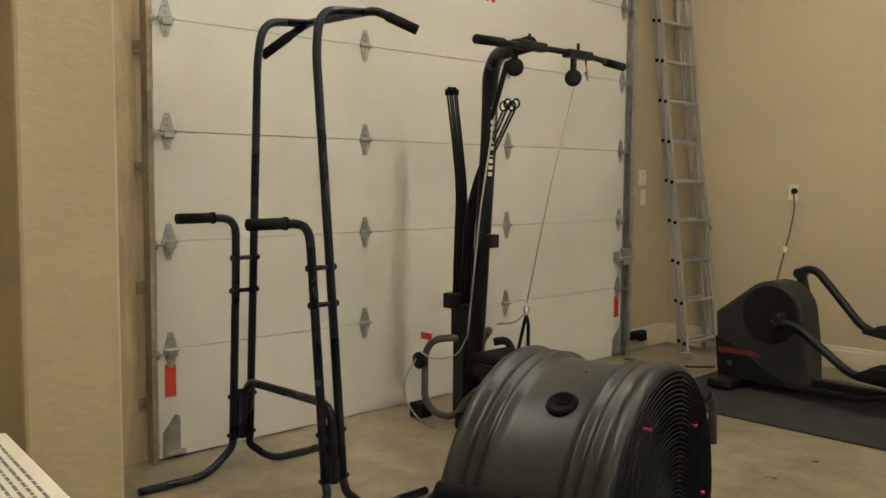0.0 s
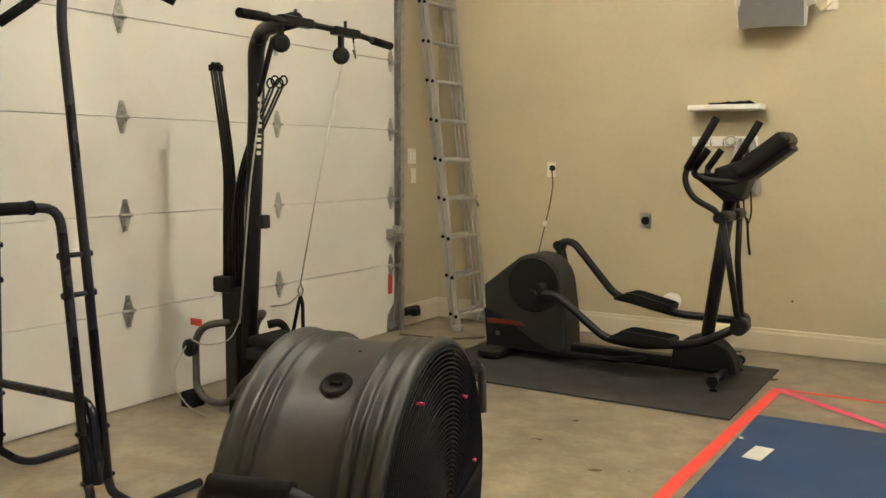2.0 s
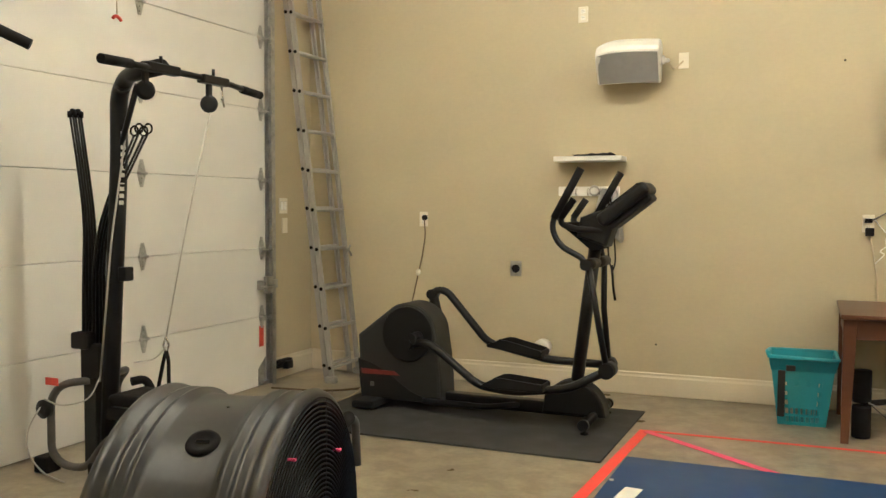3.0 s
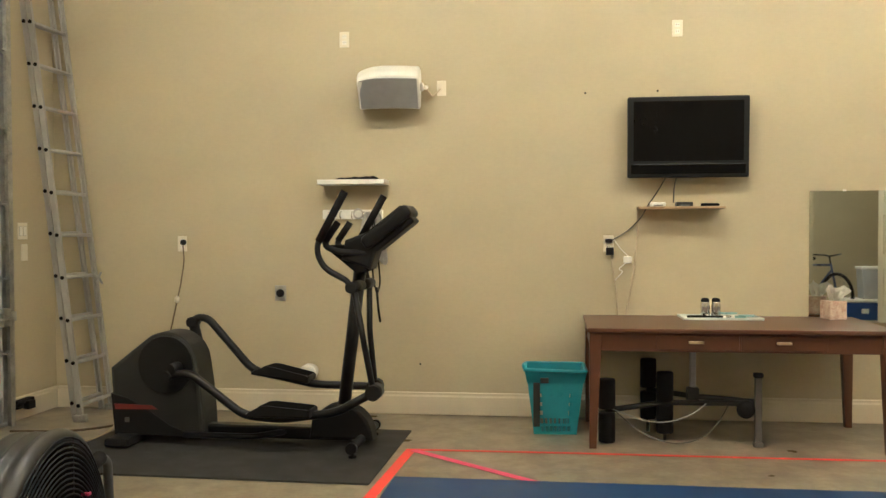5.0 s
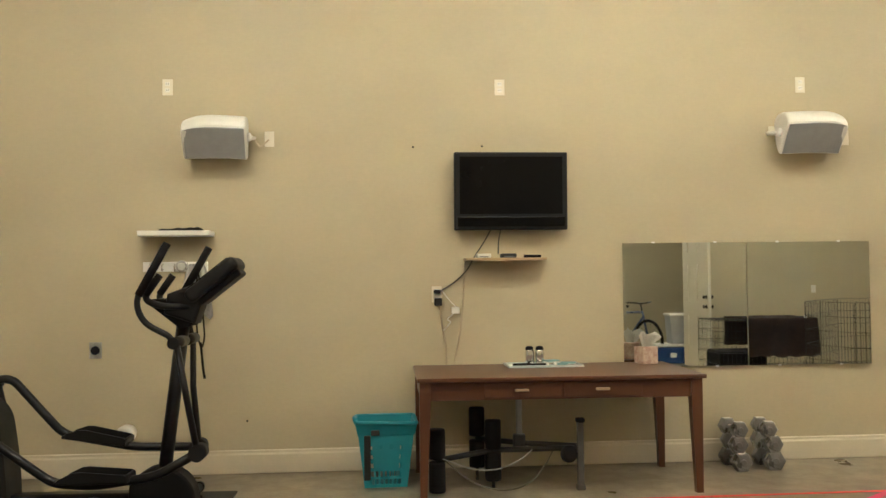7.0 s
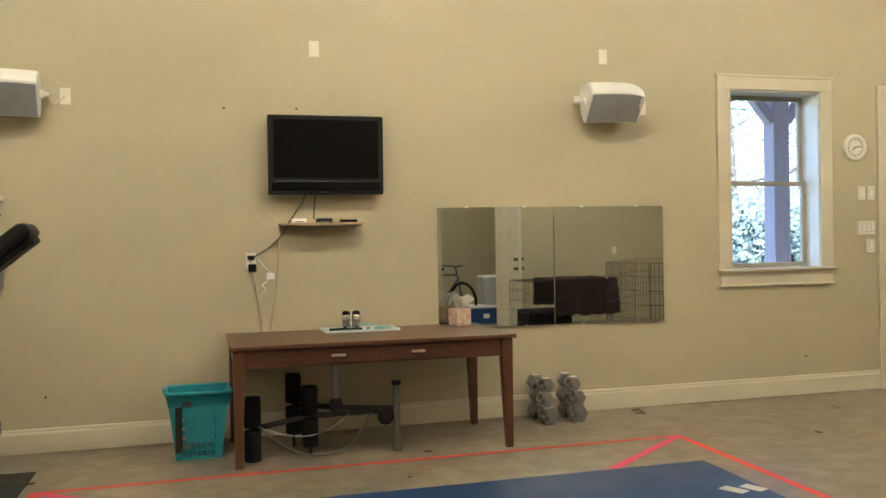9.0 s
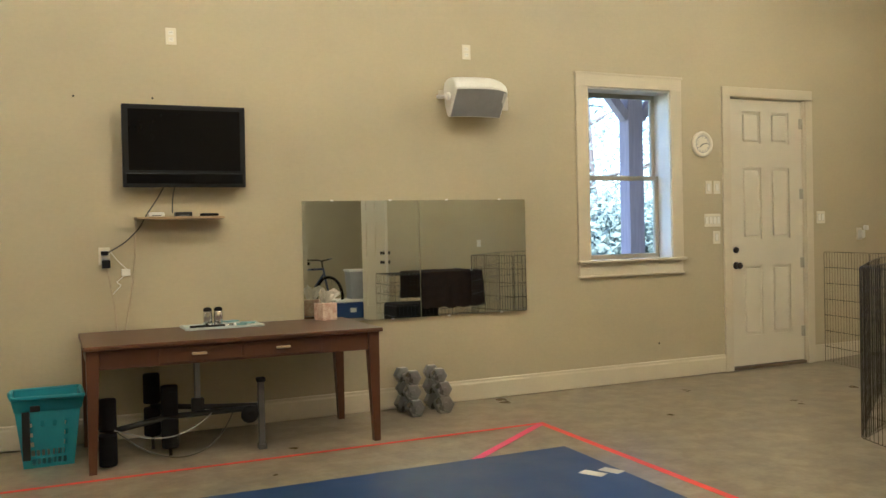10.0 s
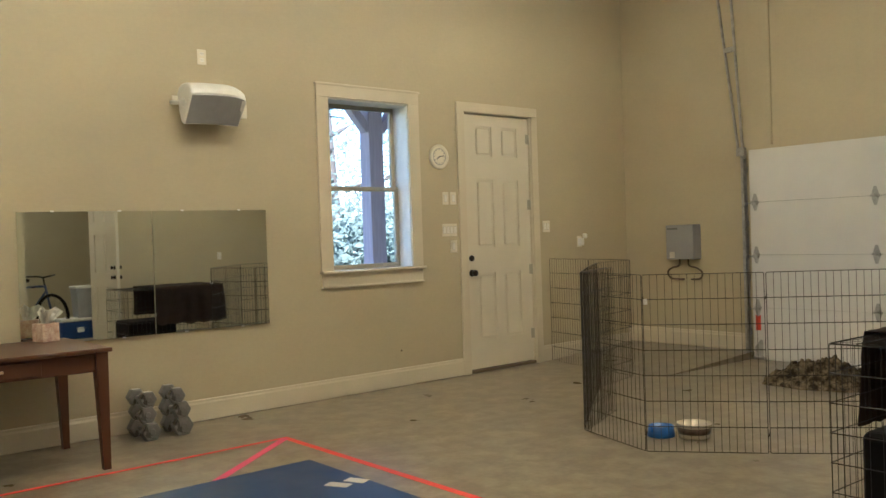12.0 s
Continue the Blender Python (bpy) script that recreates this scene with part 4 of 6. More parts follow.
# ---- exercise machines ----
def power_tower():
    o = thing("power_tower", "blue-black steel pull-up and dip tower on splayed feet", "exercise tower", m=pose(-3.20, 2.12, 0))
    # two side frames that lean together towards the top; y runs along the feet
    for s, xa, sl, k, yo in ((-1, -0.296, 0.0535, 0.978, -0.047), (1, 0.504, -0.101, 0.95, -0.106)):
        X = lambda z: xa + sl * z
        Y = lambda y: yo + k * y
        Z = lambda z: z if z < 0.4 else (1 - k) * 1.357 + k * z
        for e in (-1, 1):
            bm = B()
            tube(bm, [(xa, Y(e * 0.50), 0.019), (xa, Y(e * 0.17), 0.019), (xa, Y(e * 0.045), 0.12), (X(0.172), Y(e * 0.045), 0.172)], 0.0175, 12, 0.08)
            part("foot", bm, M_NAVY, o)
        bm = B()
        tube(bm, [(X(0.16), Y(-0.045), 0.16), (X(0.9), Y(-0.045), Z(0.90)), (X(1.1), Y(-0.05), Z(1.16)), (X(1.1), Y(-0.20), Z(1.165)), (X(1.1), Y(-0.325), Z(1.165))], 0.018, 12, 0.13)
        arm = part("dip_arm", bm, M_NAVY, o)
        bm = B()
        tube(bm, [(X(1.1), Y(-0.165), Z(1.165)), (X(1.1), Y(-0.335), Z(1.165))], 0.0225, 14), lathe(bm, [(0.026, 0), (0.026, 0.010)], pose(X(1.1), Y(-0.160), Z(1.165), 90), seg=14)
        part("grip", bm, M_FOAM, arm, "black foam grip")
        bm = B()
        tube(bm, [(X(0.16), Y(0.045), 0.16), (X(1.0), Y(0.045), Z(1.0)), (X(1.85), Y(0.045), Z(1.88)), (X(1.95), Y(0.075), Z(2.04)), (X(2.0), Y(0.31), Z(2.06))], 0.018, 12, 0.13)
        part("upright", bm, M_NAVY, o)
        for z in (0.98, 0.83):
            bm = B()
            tube(bm, [(X(z), Y(-0.070), Z(z)), (X(z), Y(0.070), Z(z))], 0.010, 10)
            for yy in (-0.066, 0.066):
                lathe(bm, [(0.013, -0.005), (0.013, 0.005)], pose(X(z), Y(yy), Z(z), 90), seg=12)
            part("spacer", bm, M_NAVY, o)
        bm = B()
        bx(bm, -0.010, 0.010, -0.026, 0.026, -0.13, 0.10, 0.004, pose(X(0.29), Y(0), 0.29, 0, math.degrees(math.atan(sl)), 0))
        part("gusset", bm, M_NAVY, o)
        for z in (0.18, 0.36):
            for yy in (-0.066, 0.066):
                bm = B()
                lathe(bm, [(0.010, -0.005), (0.010, 0.005), (0.004, 0.010)], pose(X(z), Y(yy), z, -90 if yy > 0 else 90), seg=8)
                part("bolt", bm, M_BLACK, o)
    bm = B()
    tube(bm, [(-0.288, -0.047, 0.16), (-0.277, -0.027, 0.421), (0.469, -0.106, 0.467), (0.487, -0.106, 0.16)], 0.018, 12, 0.09)
    part("cross_brace", bm, M_NAVY, o)
    bm = B()
    tube(bm, [(-0.262, 0.080, 1.898), (-0.194, 0.257, 2.045), (0.302, 0.189, 2.025), (0.369, 0.198, 2.025), (0.483, 0.300, 1.954)], 0.018, 12, 0.05)
    bar = part("pull_up_bar", bm, M_NAVY, o)
    for a, b_ in (((-0.267, 0.069, 1.888), (-0.223, 0.183, 1.984)), ((0.4925, 0.312, 1.947), (0.402, 0.229, 2.003))):
        bm = B()
        tube(bm, [a, b_], 0.021, 12)
        part("grip", bm, M_FOAM, bar, "black foam grip")
    return o


power_tower()


def home_gym():
    o = thing("home_gym", "folded black cable home gym with bending rods and lat bar", "home gym", m=pose(-3.33, 3.43, 0))
    bm = B()
    bx(bm, -0.05, 0.05, -0.04, 0.04, 0.05, 0.12)
    tube(bm, [(0, 0, 0.10), (0.05, 0, 0.85), (0.10, 0, 1.62), (0.10, 0, 1.90), (0.20, -0.05, 1.985), (0.53, -0.20, 1.985)], 0.048, 12, 0.13, flat=0.8)
    mast = part("mast", bm, M_BLACK, o)
    # white lettering on the mast as plain bars
    for i in range(11):
        bm = B()
        z = 1.36 + i * 0.034
        cx_ = 0.05 + 0.05 * min(1, (z - 0.85) / 0.77) + 0.026
        bx(bm, -0.012, 0.0125, -0.012, 0.012, 0, 0.020 if i != 3 else 0.006, m=pose(cx_, -0.010, z, 0, 3.5, -18))
        ob = part("lettering_bar", bm, M_PAPER, mast)
    bm = B()
    tube(bm, [(0.10, 0, 1.62), (0.30, -0.09, 1.93)], 0.015, 8)
    part("strut", bm, M_BLACK, o)
    # lat bar across the top with two pulleys
    bm = B()
    tube(bm, [(0.60, -0.62, 1.955), (0.53, -0.22, 1.975), (0.50, 0.0, 1.985), (0.51, 0.30, 1.98), (0.49, 0.62, 1.955)], 0.015, 10, 0.08)
    bar = part("lat_bar", bm, M_BLACK, o)
    for a, b_ in (((0.60, -0.63, 1.955), (0.565, -0.42, 1.966)), ((0.49, 0.64, 1.955), (0.50, 0.46, 1.965))):
        bm = B()
        tube(bm, [a, b_], 0.0215, 12)
        part("grip", bm, M_FOAM, bar, "black foam grip")
    for y0, y1, x in ((-0.30, -0.08, 0.53), (0.12, 0.32, 0.505)):
        bm = B()
        bx(bm, x - 0.026, x + 0.026, y0, y1, 1.957, 2.000, 0.008)
        bk = part("bracket", bm, M_BLACK, o)
        bm = B()
        tube(bm, [(x, (y0 + y1) / 2, 2.0), (x, (y0 + y1) / 2, 2.035)], 0.008, 8)
        part("bolt", bm, M_BLACK, bk)
    for y, z in ((-0.26, 1.875), (0.19, 1.86)):
        bm = B()
        lathe(bm, [(0.022, -0.018), (0.043, -0.014), (0.037, 0.0), (0.043, 0.014), (0.022, 0.018)], pose(0.50, y, z, 90, 0, 40), seg=20)
        pl = part("pulley", bm, M_PLAS, o)
        bm = B()
        bx(bm, 0.49, 0.51, y - 0.016, y + 0.016, z, 1.96, 0.004)
        part("fork", bm, M_PLAS, pl)
    bm = B()
    tube(bm, [(0.50, 0.29, 1.96), (0.505, 0.295, 1.90), (0.50, 0.31, 1.86), (0.49, 0.30, 1.90)], 0.005, 6)
    part("snap_hook", bm, M_CHROME, o)
    # rods in two spread bundles
    for s, n, top in ((-1, 5, (-0.185, 1.81)), (1, 4, (0.24, 1.70))):
        for k in range(n):
            f = (k - (n - 1) / 2)
            bm = B()
            y = f * 0.011
            if s < 0:
                line = [(-0.110 + f * 0.011, y, 0.66), (-0.105 + f * 0.010, y, 1.00), (-0.10 + f * 0.006, y, 1.28), (-0.135 + f * 0.006, y, 1.52), (top[0] + f * 0.008, y * 0.9, top[1] + 0.012 * (k % 2))]
            else:
                line = [(-0.05 + f * 0.014, y, 0.66), (-0.045 + f * 0.010, y, 1.10), (0.02 + f * 0.008, y, 1.34), (top[0] + f * 0.020, y * 0.9, top[1] + 0.012 * (k % 2))]
            tube(bm, line, 0.0088, 8, 0.2, r1=0.0058)
            rod = part("power_rod", bm, M_BLACK, o)
            bm = B()
            tx, ty, tz = top[0] + f * (0.008 if s < 0 else 0.020), y * 0.9, top[1] + 0.012 * (k % 2)
            if s < 0:
                lathe(bm, [(0.013, 0), (0.013, 0.03), (0.002, 0.034)], pose(tx, ty, tz - 0.01), seg=10)
            else:
                tube(bm, [(tx + 0.024 * math.cos(a), ty, tz + 0.02 + 0.024 * math.sin(a)) for a in [i * math.pi / 5 for i in range(11)]], 0.005, 6)
            part("rod_end", bm, M_FOAM, rod)
    bm = B()
    bx(bm, -0.17, -0.06, -0.075, 0.075, 0.63, 0.715, 0.012), bx(bm, -0.13, 0.0, -0.05, 0.05, 0.48, 0.66, 0.01)
    part("rod_box", bm, M_PLAS, o)
    bm = B()
    bx(bm, -0.125, -0.045, -0.035, 0.035, 0.03, 0.50, 0.006)
    part("lower_post", bm, M_GPLAS, o, "dark grey steel post")
    bm = B()
    bx(bm, 0.105, 0.155, -0.03, 0.03, 0.98, 1.05, 0.006)
    part("knob", bm, M_PLAS, o)
    # hoop-shaped base tubes
    for y, s in ((-0.12, 1), (0.34, -1)):
        bm = B()
        tube(bm, [(-0.08, y * 0.3, 0.47), (-0.18, y, 0.46), (-0.258, y, 0.38), (-0.258, y, 0.10), (-0.18, y, 0.045), (-0.02, y, 0.045), (0.10, y, 0.20), (0.24, y * 0.6, 0.30)], 0.020, 10, 0.09)
        part("base_hoop", bm, M_DGREY, o, "worn grey bent steel tube")
    for x, y in ((-0.288, -0.12), (-0.288, 0.34), (0.05, -0.10)):
        bm = B()
        bx(bm, x - 0.045, x + 0.045, y - 0.05, y + 0.05, 0.0, 0.085, 0.012)
        part("rubber_foot", bm, M_FOAM, o)
    bm = B()
    lathe(bm, [(0.02, -0.016), (0.048, -0.012), (0.042, 0), (0.048, 0.012), (0.02, 0.016)], pose(-0.268, -0.15, 0.33, 90), seg=18)
    part("pulley", bm, M_PLAS, o)
    bm = B()
    bx(bm, -0.268, -0.183, -0.1435, -0.1395, 0.452, 0.490, 0.001)
    part("tag", bm, M_RED, o, "red label")
    # seat, bench and rail
    bm = B()
    bx(bm, 0.12, 0.85, -0.13, 0.13, 0.375, 0.432, 0.022, seg=3)
    part("seat", bm, M_FOAM, o, "black padded seat")
    bm = B()
    bx(bm, 0.0, 1.05, -0.04, 0.04, 0.28, 0.345, 0.008), bx(bm, 0.98, 1.05, -0.20, 0.20, 0.0, 0.06, 0.01), bx(bm, 0.98, 1.05, -0.035, 0.035, 0.05, 0.29, 0.006)
    part("seat_rail", bm, M_BLACK, o)
    bm = B()
    tube(bm, [(0.10, 0.06, 0.46), (0.14, 0.12, 0.47), (0.17, 0.14, 0.40), (0.18, 0.14, 0.33)], 0.022, 10, 0.04)
    part("hand_grip", bm, M_FOAM, o)
    # cables
    for pts, r in (([(0.51, 0.19, 1.83), (0.43, 0.10, 1.27), (0.36, 0.02, 0.70)], 0.004), ([(0.16, 0, 1.80), (0.10, -0.06, 1.2), (0.03, -0.08, 0.48)], 0.005),
                   ([(-0.268, -0.15, 0.38), (-0.13, -0.18, 0.36), (0.0, -0.12, 0.39), (0.03, -0.08, 0.50)], 0.004), ([(-0.278, -0.17, 0.34), (-0.36, -0.18, 0.22), (-0.36, -0.18, 0.10), (-0.24, -0.20, 0.02), (-0.05, -0.24, 0.008)], 0.004),
                   ([(0.36, 0.02, 0.66), (0.28, 0.03, 0.59), (0.12, 0.06, 0.56)], 0.004)):
        bm = B()
        tube(bm, pts, r, 6, 0.06)
        part("cable", bm, M_CABLE, o, "grey coated cable")
    bm = B()
    tube(bm, [(0.36, 0.02, 0.71), (0.37, 0.03, 0.67), (0.36, 0.02, 0.63), (0.35, 0.01, 0.67), (0.36, 0.02, 0.71)], 0.005, 6, 0.01)
    part("carabiner", bm, M_CHROME, o)
    for dx in (-0.035, 0.035):
        bm = B()
        tube(bm, [(0.36, 0.02, 0.64), (0.36 + dx * 0.4, 0.02, 0.60), (0.34 + dx, 0.02, 0.44)], 0.010, 6, 0.02)
        part("strap", bm, M_FOAM, o, "black webbing strap")
    return o


home_gym()

# rubber mat
bm = B()
bx(bm, -3.06, -1.07, 4.595, 5.865, 0.0, 0.012, 0.004)
tagged(part("rubber_mat", bm, M_RUBBER), "black rubber mat under the elliptical trainer", "mat")


def elliptical():
    z0 = 0.013
    o = thing("elliptical_trainer", "charcoal elliptical trainer with swinging arms on a rubber mat", "elliptical", m=pose(0, 0, z0))
    yc, n, f = 5.40, 5.17, 5.63
    bm = B()
    poly = [(-2.86, 0.05), (-2.89, 0.30), (-2.90, 0.475)] + circle(-2.535, 0.495, 0.208, 18, 122, 8) + [(-2.305, 0.36), (-2.29, 0.20), (-2.285, 0.06)]
    slab(bm, poly, yc - 0.13, yc + 0.13, "y", 0.024)
    part("flywheel_housing", bm, M_GPLAS, o, "dark grey plastic housing")
    bm = B()
    slab(bm, circle(-2.525, 0.50, 0.182, 36), yc - 0.142, yc + 0.142, "y", 0.006)
    part("crank_cover", bm, M_PLAS, o)
    bm = B()
    slab(bm, [(-2.868, 0.055), (-2.893, 0.315), (-2.78, 0.285), (-2.66, 0.225), (-2.57, 0.165), (-2.50, 0.12), (-2.42, 0.09), (-2.40, 0.055)], yc - 0.136, yc + 0.136, "y", 0.004)
    part("lower_skirt", bm, M_PLAS, o)
    bm = B()
    slab(bm, [(-2.862, 0.215), (-2.868, 0.250), (-2.62, 0.245), (-2.58, 0.220)], yc - 0.139, yc - 0.134, "y")
    part("stripe", bm, M_DRED, o, "dull red stripe")
    bm = B()
    slab(bm, [(-2.80, 0.135), (-2.80, 0.165), (-2.77, 0.165), (-2.77, 0.135)], yc - 0.139, yc - 0.134, "y")
    part("badge", bm, M_DGREY, o)
    bm = B()
    bx(bm, -2.40, -1.35, yc - 0.045, yc + 0.045, 0.035, 0.115, 0.012)
    for e in (-1, 1):
        tube(bm, [(-2.40, yc + e * 0.15, 0.07), (-1.95, yc + e * 0.15, 0.07), (-1.78, yc + e * 0.03, 0.08)], 0.019, 10, 0.05)
    part("base_rail", bm, M_BLACK, o)
    bm = B()
    bx(bm, -2.86, -2.70, yc - 0.29, yc + 0.29, 0.010, 0.062, 0.014)
    part("rear_stabiliser", bm, M_PLAS, o)
    bm = B()
    tube(bm, [(-1.285, yc - 0.33, 0.060), (-1.285, yc + 0.33, 0.060)], 0.027, 14)
    for e in (-1, 1):
        tube(bm, [(-1.285, yc + e * 0.31, 0.060), (-1.285, yc + e * 0.345, 0.060)], 0.033, 14)
    part("front_stabiliser", bm, M_BLACK, o)
    for y in (yc - 0.30, yc + 0.30):
        bm = B()
        lathe(bm, [(0.024, 0), (0.024, 0.010), (0.008, 0.012), (0.008, 0.035)], pose(-1.285, y, 0), seg=12)
        part("levelling_foot", bm, M_FOAM, o)
    bm = B()
    slab(bm, [(-1.62, 0.05), (-1.61, 0.09)] + circle(-1.425, 0.06, 0.205, 14, 150, 12) + [(-1.215, 0.05)], yc - 0.075, yc + 0.075, "y", 0.015)
    part("mast_shroud", bm, M_PLAS, o)
    bm = B()
    tube(bm, [(-1.42, yc, 0.18), (-1.30, yc, 1.14)], 0.052, 14, flat=0.75)
    part("mast", bm, M_BLACK, o)
    # console
    mc = pose(-1.128, yc, 1.360, 0, -38, 0)
    bm = B()
    bx(bm, -0.17, 0.19, -0.15, 0.15, -0.050, 0.035, 0.03, mc, 3)
    bx(bm, -0.14, 0.165, -0.10, 0.10, -0.088, -0.045, 0.014, mc, 2)
    con = part("console", bm, M_PLAS, o)
    bm = B()
    bx(bm, -0.13, 0.16, -0.12, 0.12, 0.033, 0.042, 0.006, mc)
    part("display", bm, M_SCREEN, con, "dark display panel")
    bm = B()
    slab(bm, [(-1.40, 1.16), (-1.22, 1.10), (-1.16, 1.28), (-1.24, 1.33), (-1.38, 1.28)], yc - 0.10, yc + 0.10, "y", 0.02)
    part("console_neck", bm, M_PLAS, o)
    for s in (-1, 1):
        bm = B()
        tube(bm, [(-1.24, yc + s * 0.08, 1.20), (-1.42, yc + s * 0.12, 1.21), (-1.50, yc + s * 0.15, 1.25), (-1.41, yc + s * 0.15, 1.38)], 0.020, 10, 0.05)
        fx = part("fixed_handle", bm, M_BLACK, o)
        bm = B()
        tube(bm, [(-1.485, yc + s * 0.15, 1.275), (-1.405, yc + s * 0.15, 1.39)], 0.022, 12)
        part("grip", bm, M_FOAM, fx)
    bm = B()
    slab(bm, [(-1.50, 1.225), (-1.47, 1.25), (-1.26, 1.255), (-1.235, 1.09), (-1.31, 1.075), (-1.42, 1.165)], yc - 0.085, yc + 0.085, "y", 0.012)
    tray_ = part("accessory_tray", bm, M_FOAM, o, "black plastic tray under the console")
    for k in range(3):
        bm = B()
        bx(bm, -0.018, 0.018, -0.003, 0.003, -0.005, 0.005, 0.002, pose(-1.435 + k * 0.042, yc - 0.0855, 1.212 - k * 0.020, 0, 18, 0), 1)
        part("vent_slot", bm, M_CABLE, tray_, "pale slot")
    # swinging arms with pedals, near and far
    for y, top, bend, low, link, arm, ped in (
            (n, (-1.345, 1.565), (-1.525, 1.235), (-1.315, 1.035), [(-1.29, 1.00), (-1.235, 0.70), (-1.175, 0.39)], [(-2.47, 0.45), (-2.33, 0.475), (-1.98, 0.22), (-1.75, 0.20), (-1.40, 0.25), (-1.165, 0.38)], (-1.94, -1.54, 0.225, 0.02)),
            (f, (-1.205, 1.555), (-1.385, 1.235), (-1.31, 1.04), [(-1.30, 1.00), (-1.30, 0.70), (-1.265, 0.34)], [(-2.50, 0.60), (-2.50, 0.76), (-2.40, 0.765), (-2.09, 0.42), (-1.66, 0.335), (-1.265, 0.33)], (-2.08, -1.69, 0.375, 0.10))):
        s = -1 if y < yc else 1
        bm = B()
        tube(bm, [(low[0], y, low[1] - 0.06), (low[0] - 0.005, y, low[1]), (bend[0] + 0.05, y, bend[1] - 0.12), (bend[0], y, bend[1]), (top[0], y, top[1])], 0.0185, 10, 0.09)
        arm_o = part("swing_handle", bm, M_BLACK, o)
        bm = B()
        d = (Vector((top[0], y, top[1])) - Vector((bend[0], y, bend[1])))
        tube(bm, [Vector((bend[0], y, bend[1])) + d * 0.12, Vector((top[0], y, top[1])) + d * 0.02], 0.024, 12)
        part("grip", bm, M_FOAM, arm_o, "black foam grip")
        bm = B()
        tube(bm, [(link[0][0], y, link[0][1]), (link[1][0], y, link[1][1]), (link[2][0], y, link[2][1])], 0.024, 12, flat=0.8)
        part("link_bar", bm, M_BLACK, o)
        bm = B()
        tube(bm, [(-1.30, yc, 1.00), (-1.30, y + s * 0.04, 1.00)], 0.034, 14)
        part("pivot", bm, M_PLAS, o)
        bm = B()
        tube(bm, [(a, y, b_) for a, b_ in arm], 0.026, 12, 0.07)
        part("pedal_arm", bm, M_BLACK, o)
        bm = B()
        tube(bm, [(arm[-1][0], y - 0.06, arm[-1][1]), (arm[-1][0], y + 0.06, arm[-1][1])], 0.047, 18)
        part("joint", bm, M_PLAS, o)
        bm = B()
        cx_, cz_ = (-2.47, 0.45) if y < yc else (-2.50, 0.62)
        tube(bm, [(-2.44, yc + s * 0.14, 0.49), (-2.44, y + s * 0.03, 0.49)], 0.035, 14), tube(bm, [(-2.44, y + s * 0.005, 0.47), (cx_, y + s * 0.005, cz_ + (0.0 if y < yc else 0.10))], 0.034, 14), tube(bm, [(cx_, y - 0.045, cz_ + (0.0 if y < yc else 0.115)), (cx_, y + 0.045, cz_ + (0.0 if y < yc else 0.115))], 0.034, 16)
        part("crank", bm, M_PLAS, o)
        x0, x1, pz, tilt = ped
        mp = pose((x0 + x1) / 2, y + s * 0.005, pz, 0, 0 if y < yc else 8, 0)
        L_ = (x1 - x0) / 2
        bm = B()
        bx(bm, -L_, L_, -0.085, 0.085, 0.0, 0.022, 0.01, mp)
        pd = part("pedal", bm, M_PLAS, o)
        bm = B()
        for ya, yb in ((-0.088, -0.077), (0.077, 0.088)):
            slab(bm, [(-L_ + 0.005, 0.012), (-L_ + 0.03, 0.035), (-L_ + 0.10, 0.068), (-L_ + 0.14, 0.072), (L_ - 0.02, 0.052), (L_, 0.040), (L_, 0.012)], ya, yb, "y")
        bx(bm, L_ - 0.014, L_, -0.076, 0.076, 0.02, 0.050, 0.005)
        for v in bm.verts:
            v.co = mp @ v.co
        part("pedal_rim", bm, M_PLAS, pd)
        bm = B()
        for k in range(8):
            bx(bm, -L_ + 0.04 + k * 0.04, -L_ + 0.055 + k * 0.04, -0.07, 0.07, 0.022, 0.026, m=mp)
        part("tread", bm, M_FOAM, pd)
    return o


elliptical()


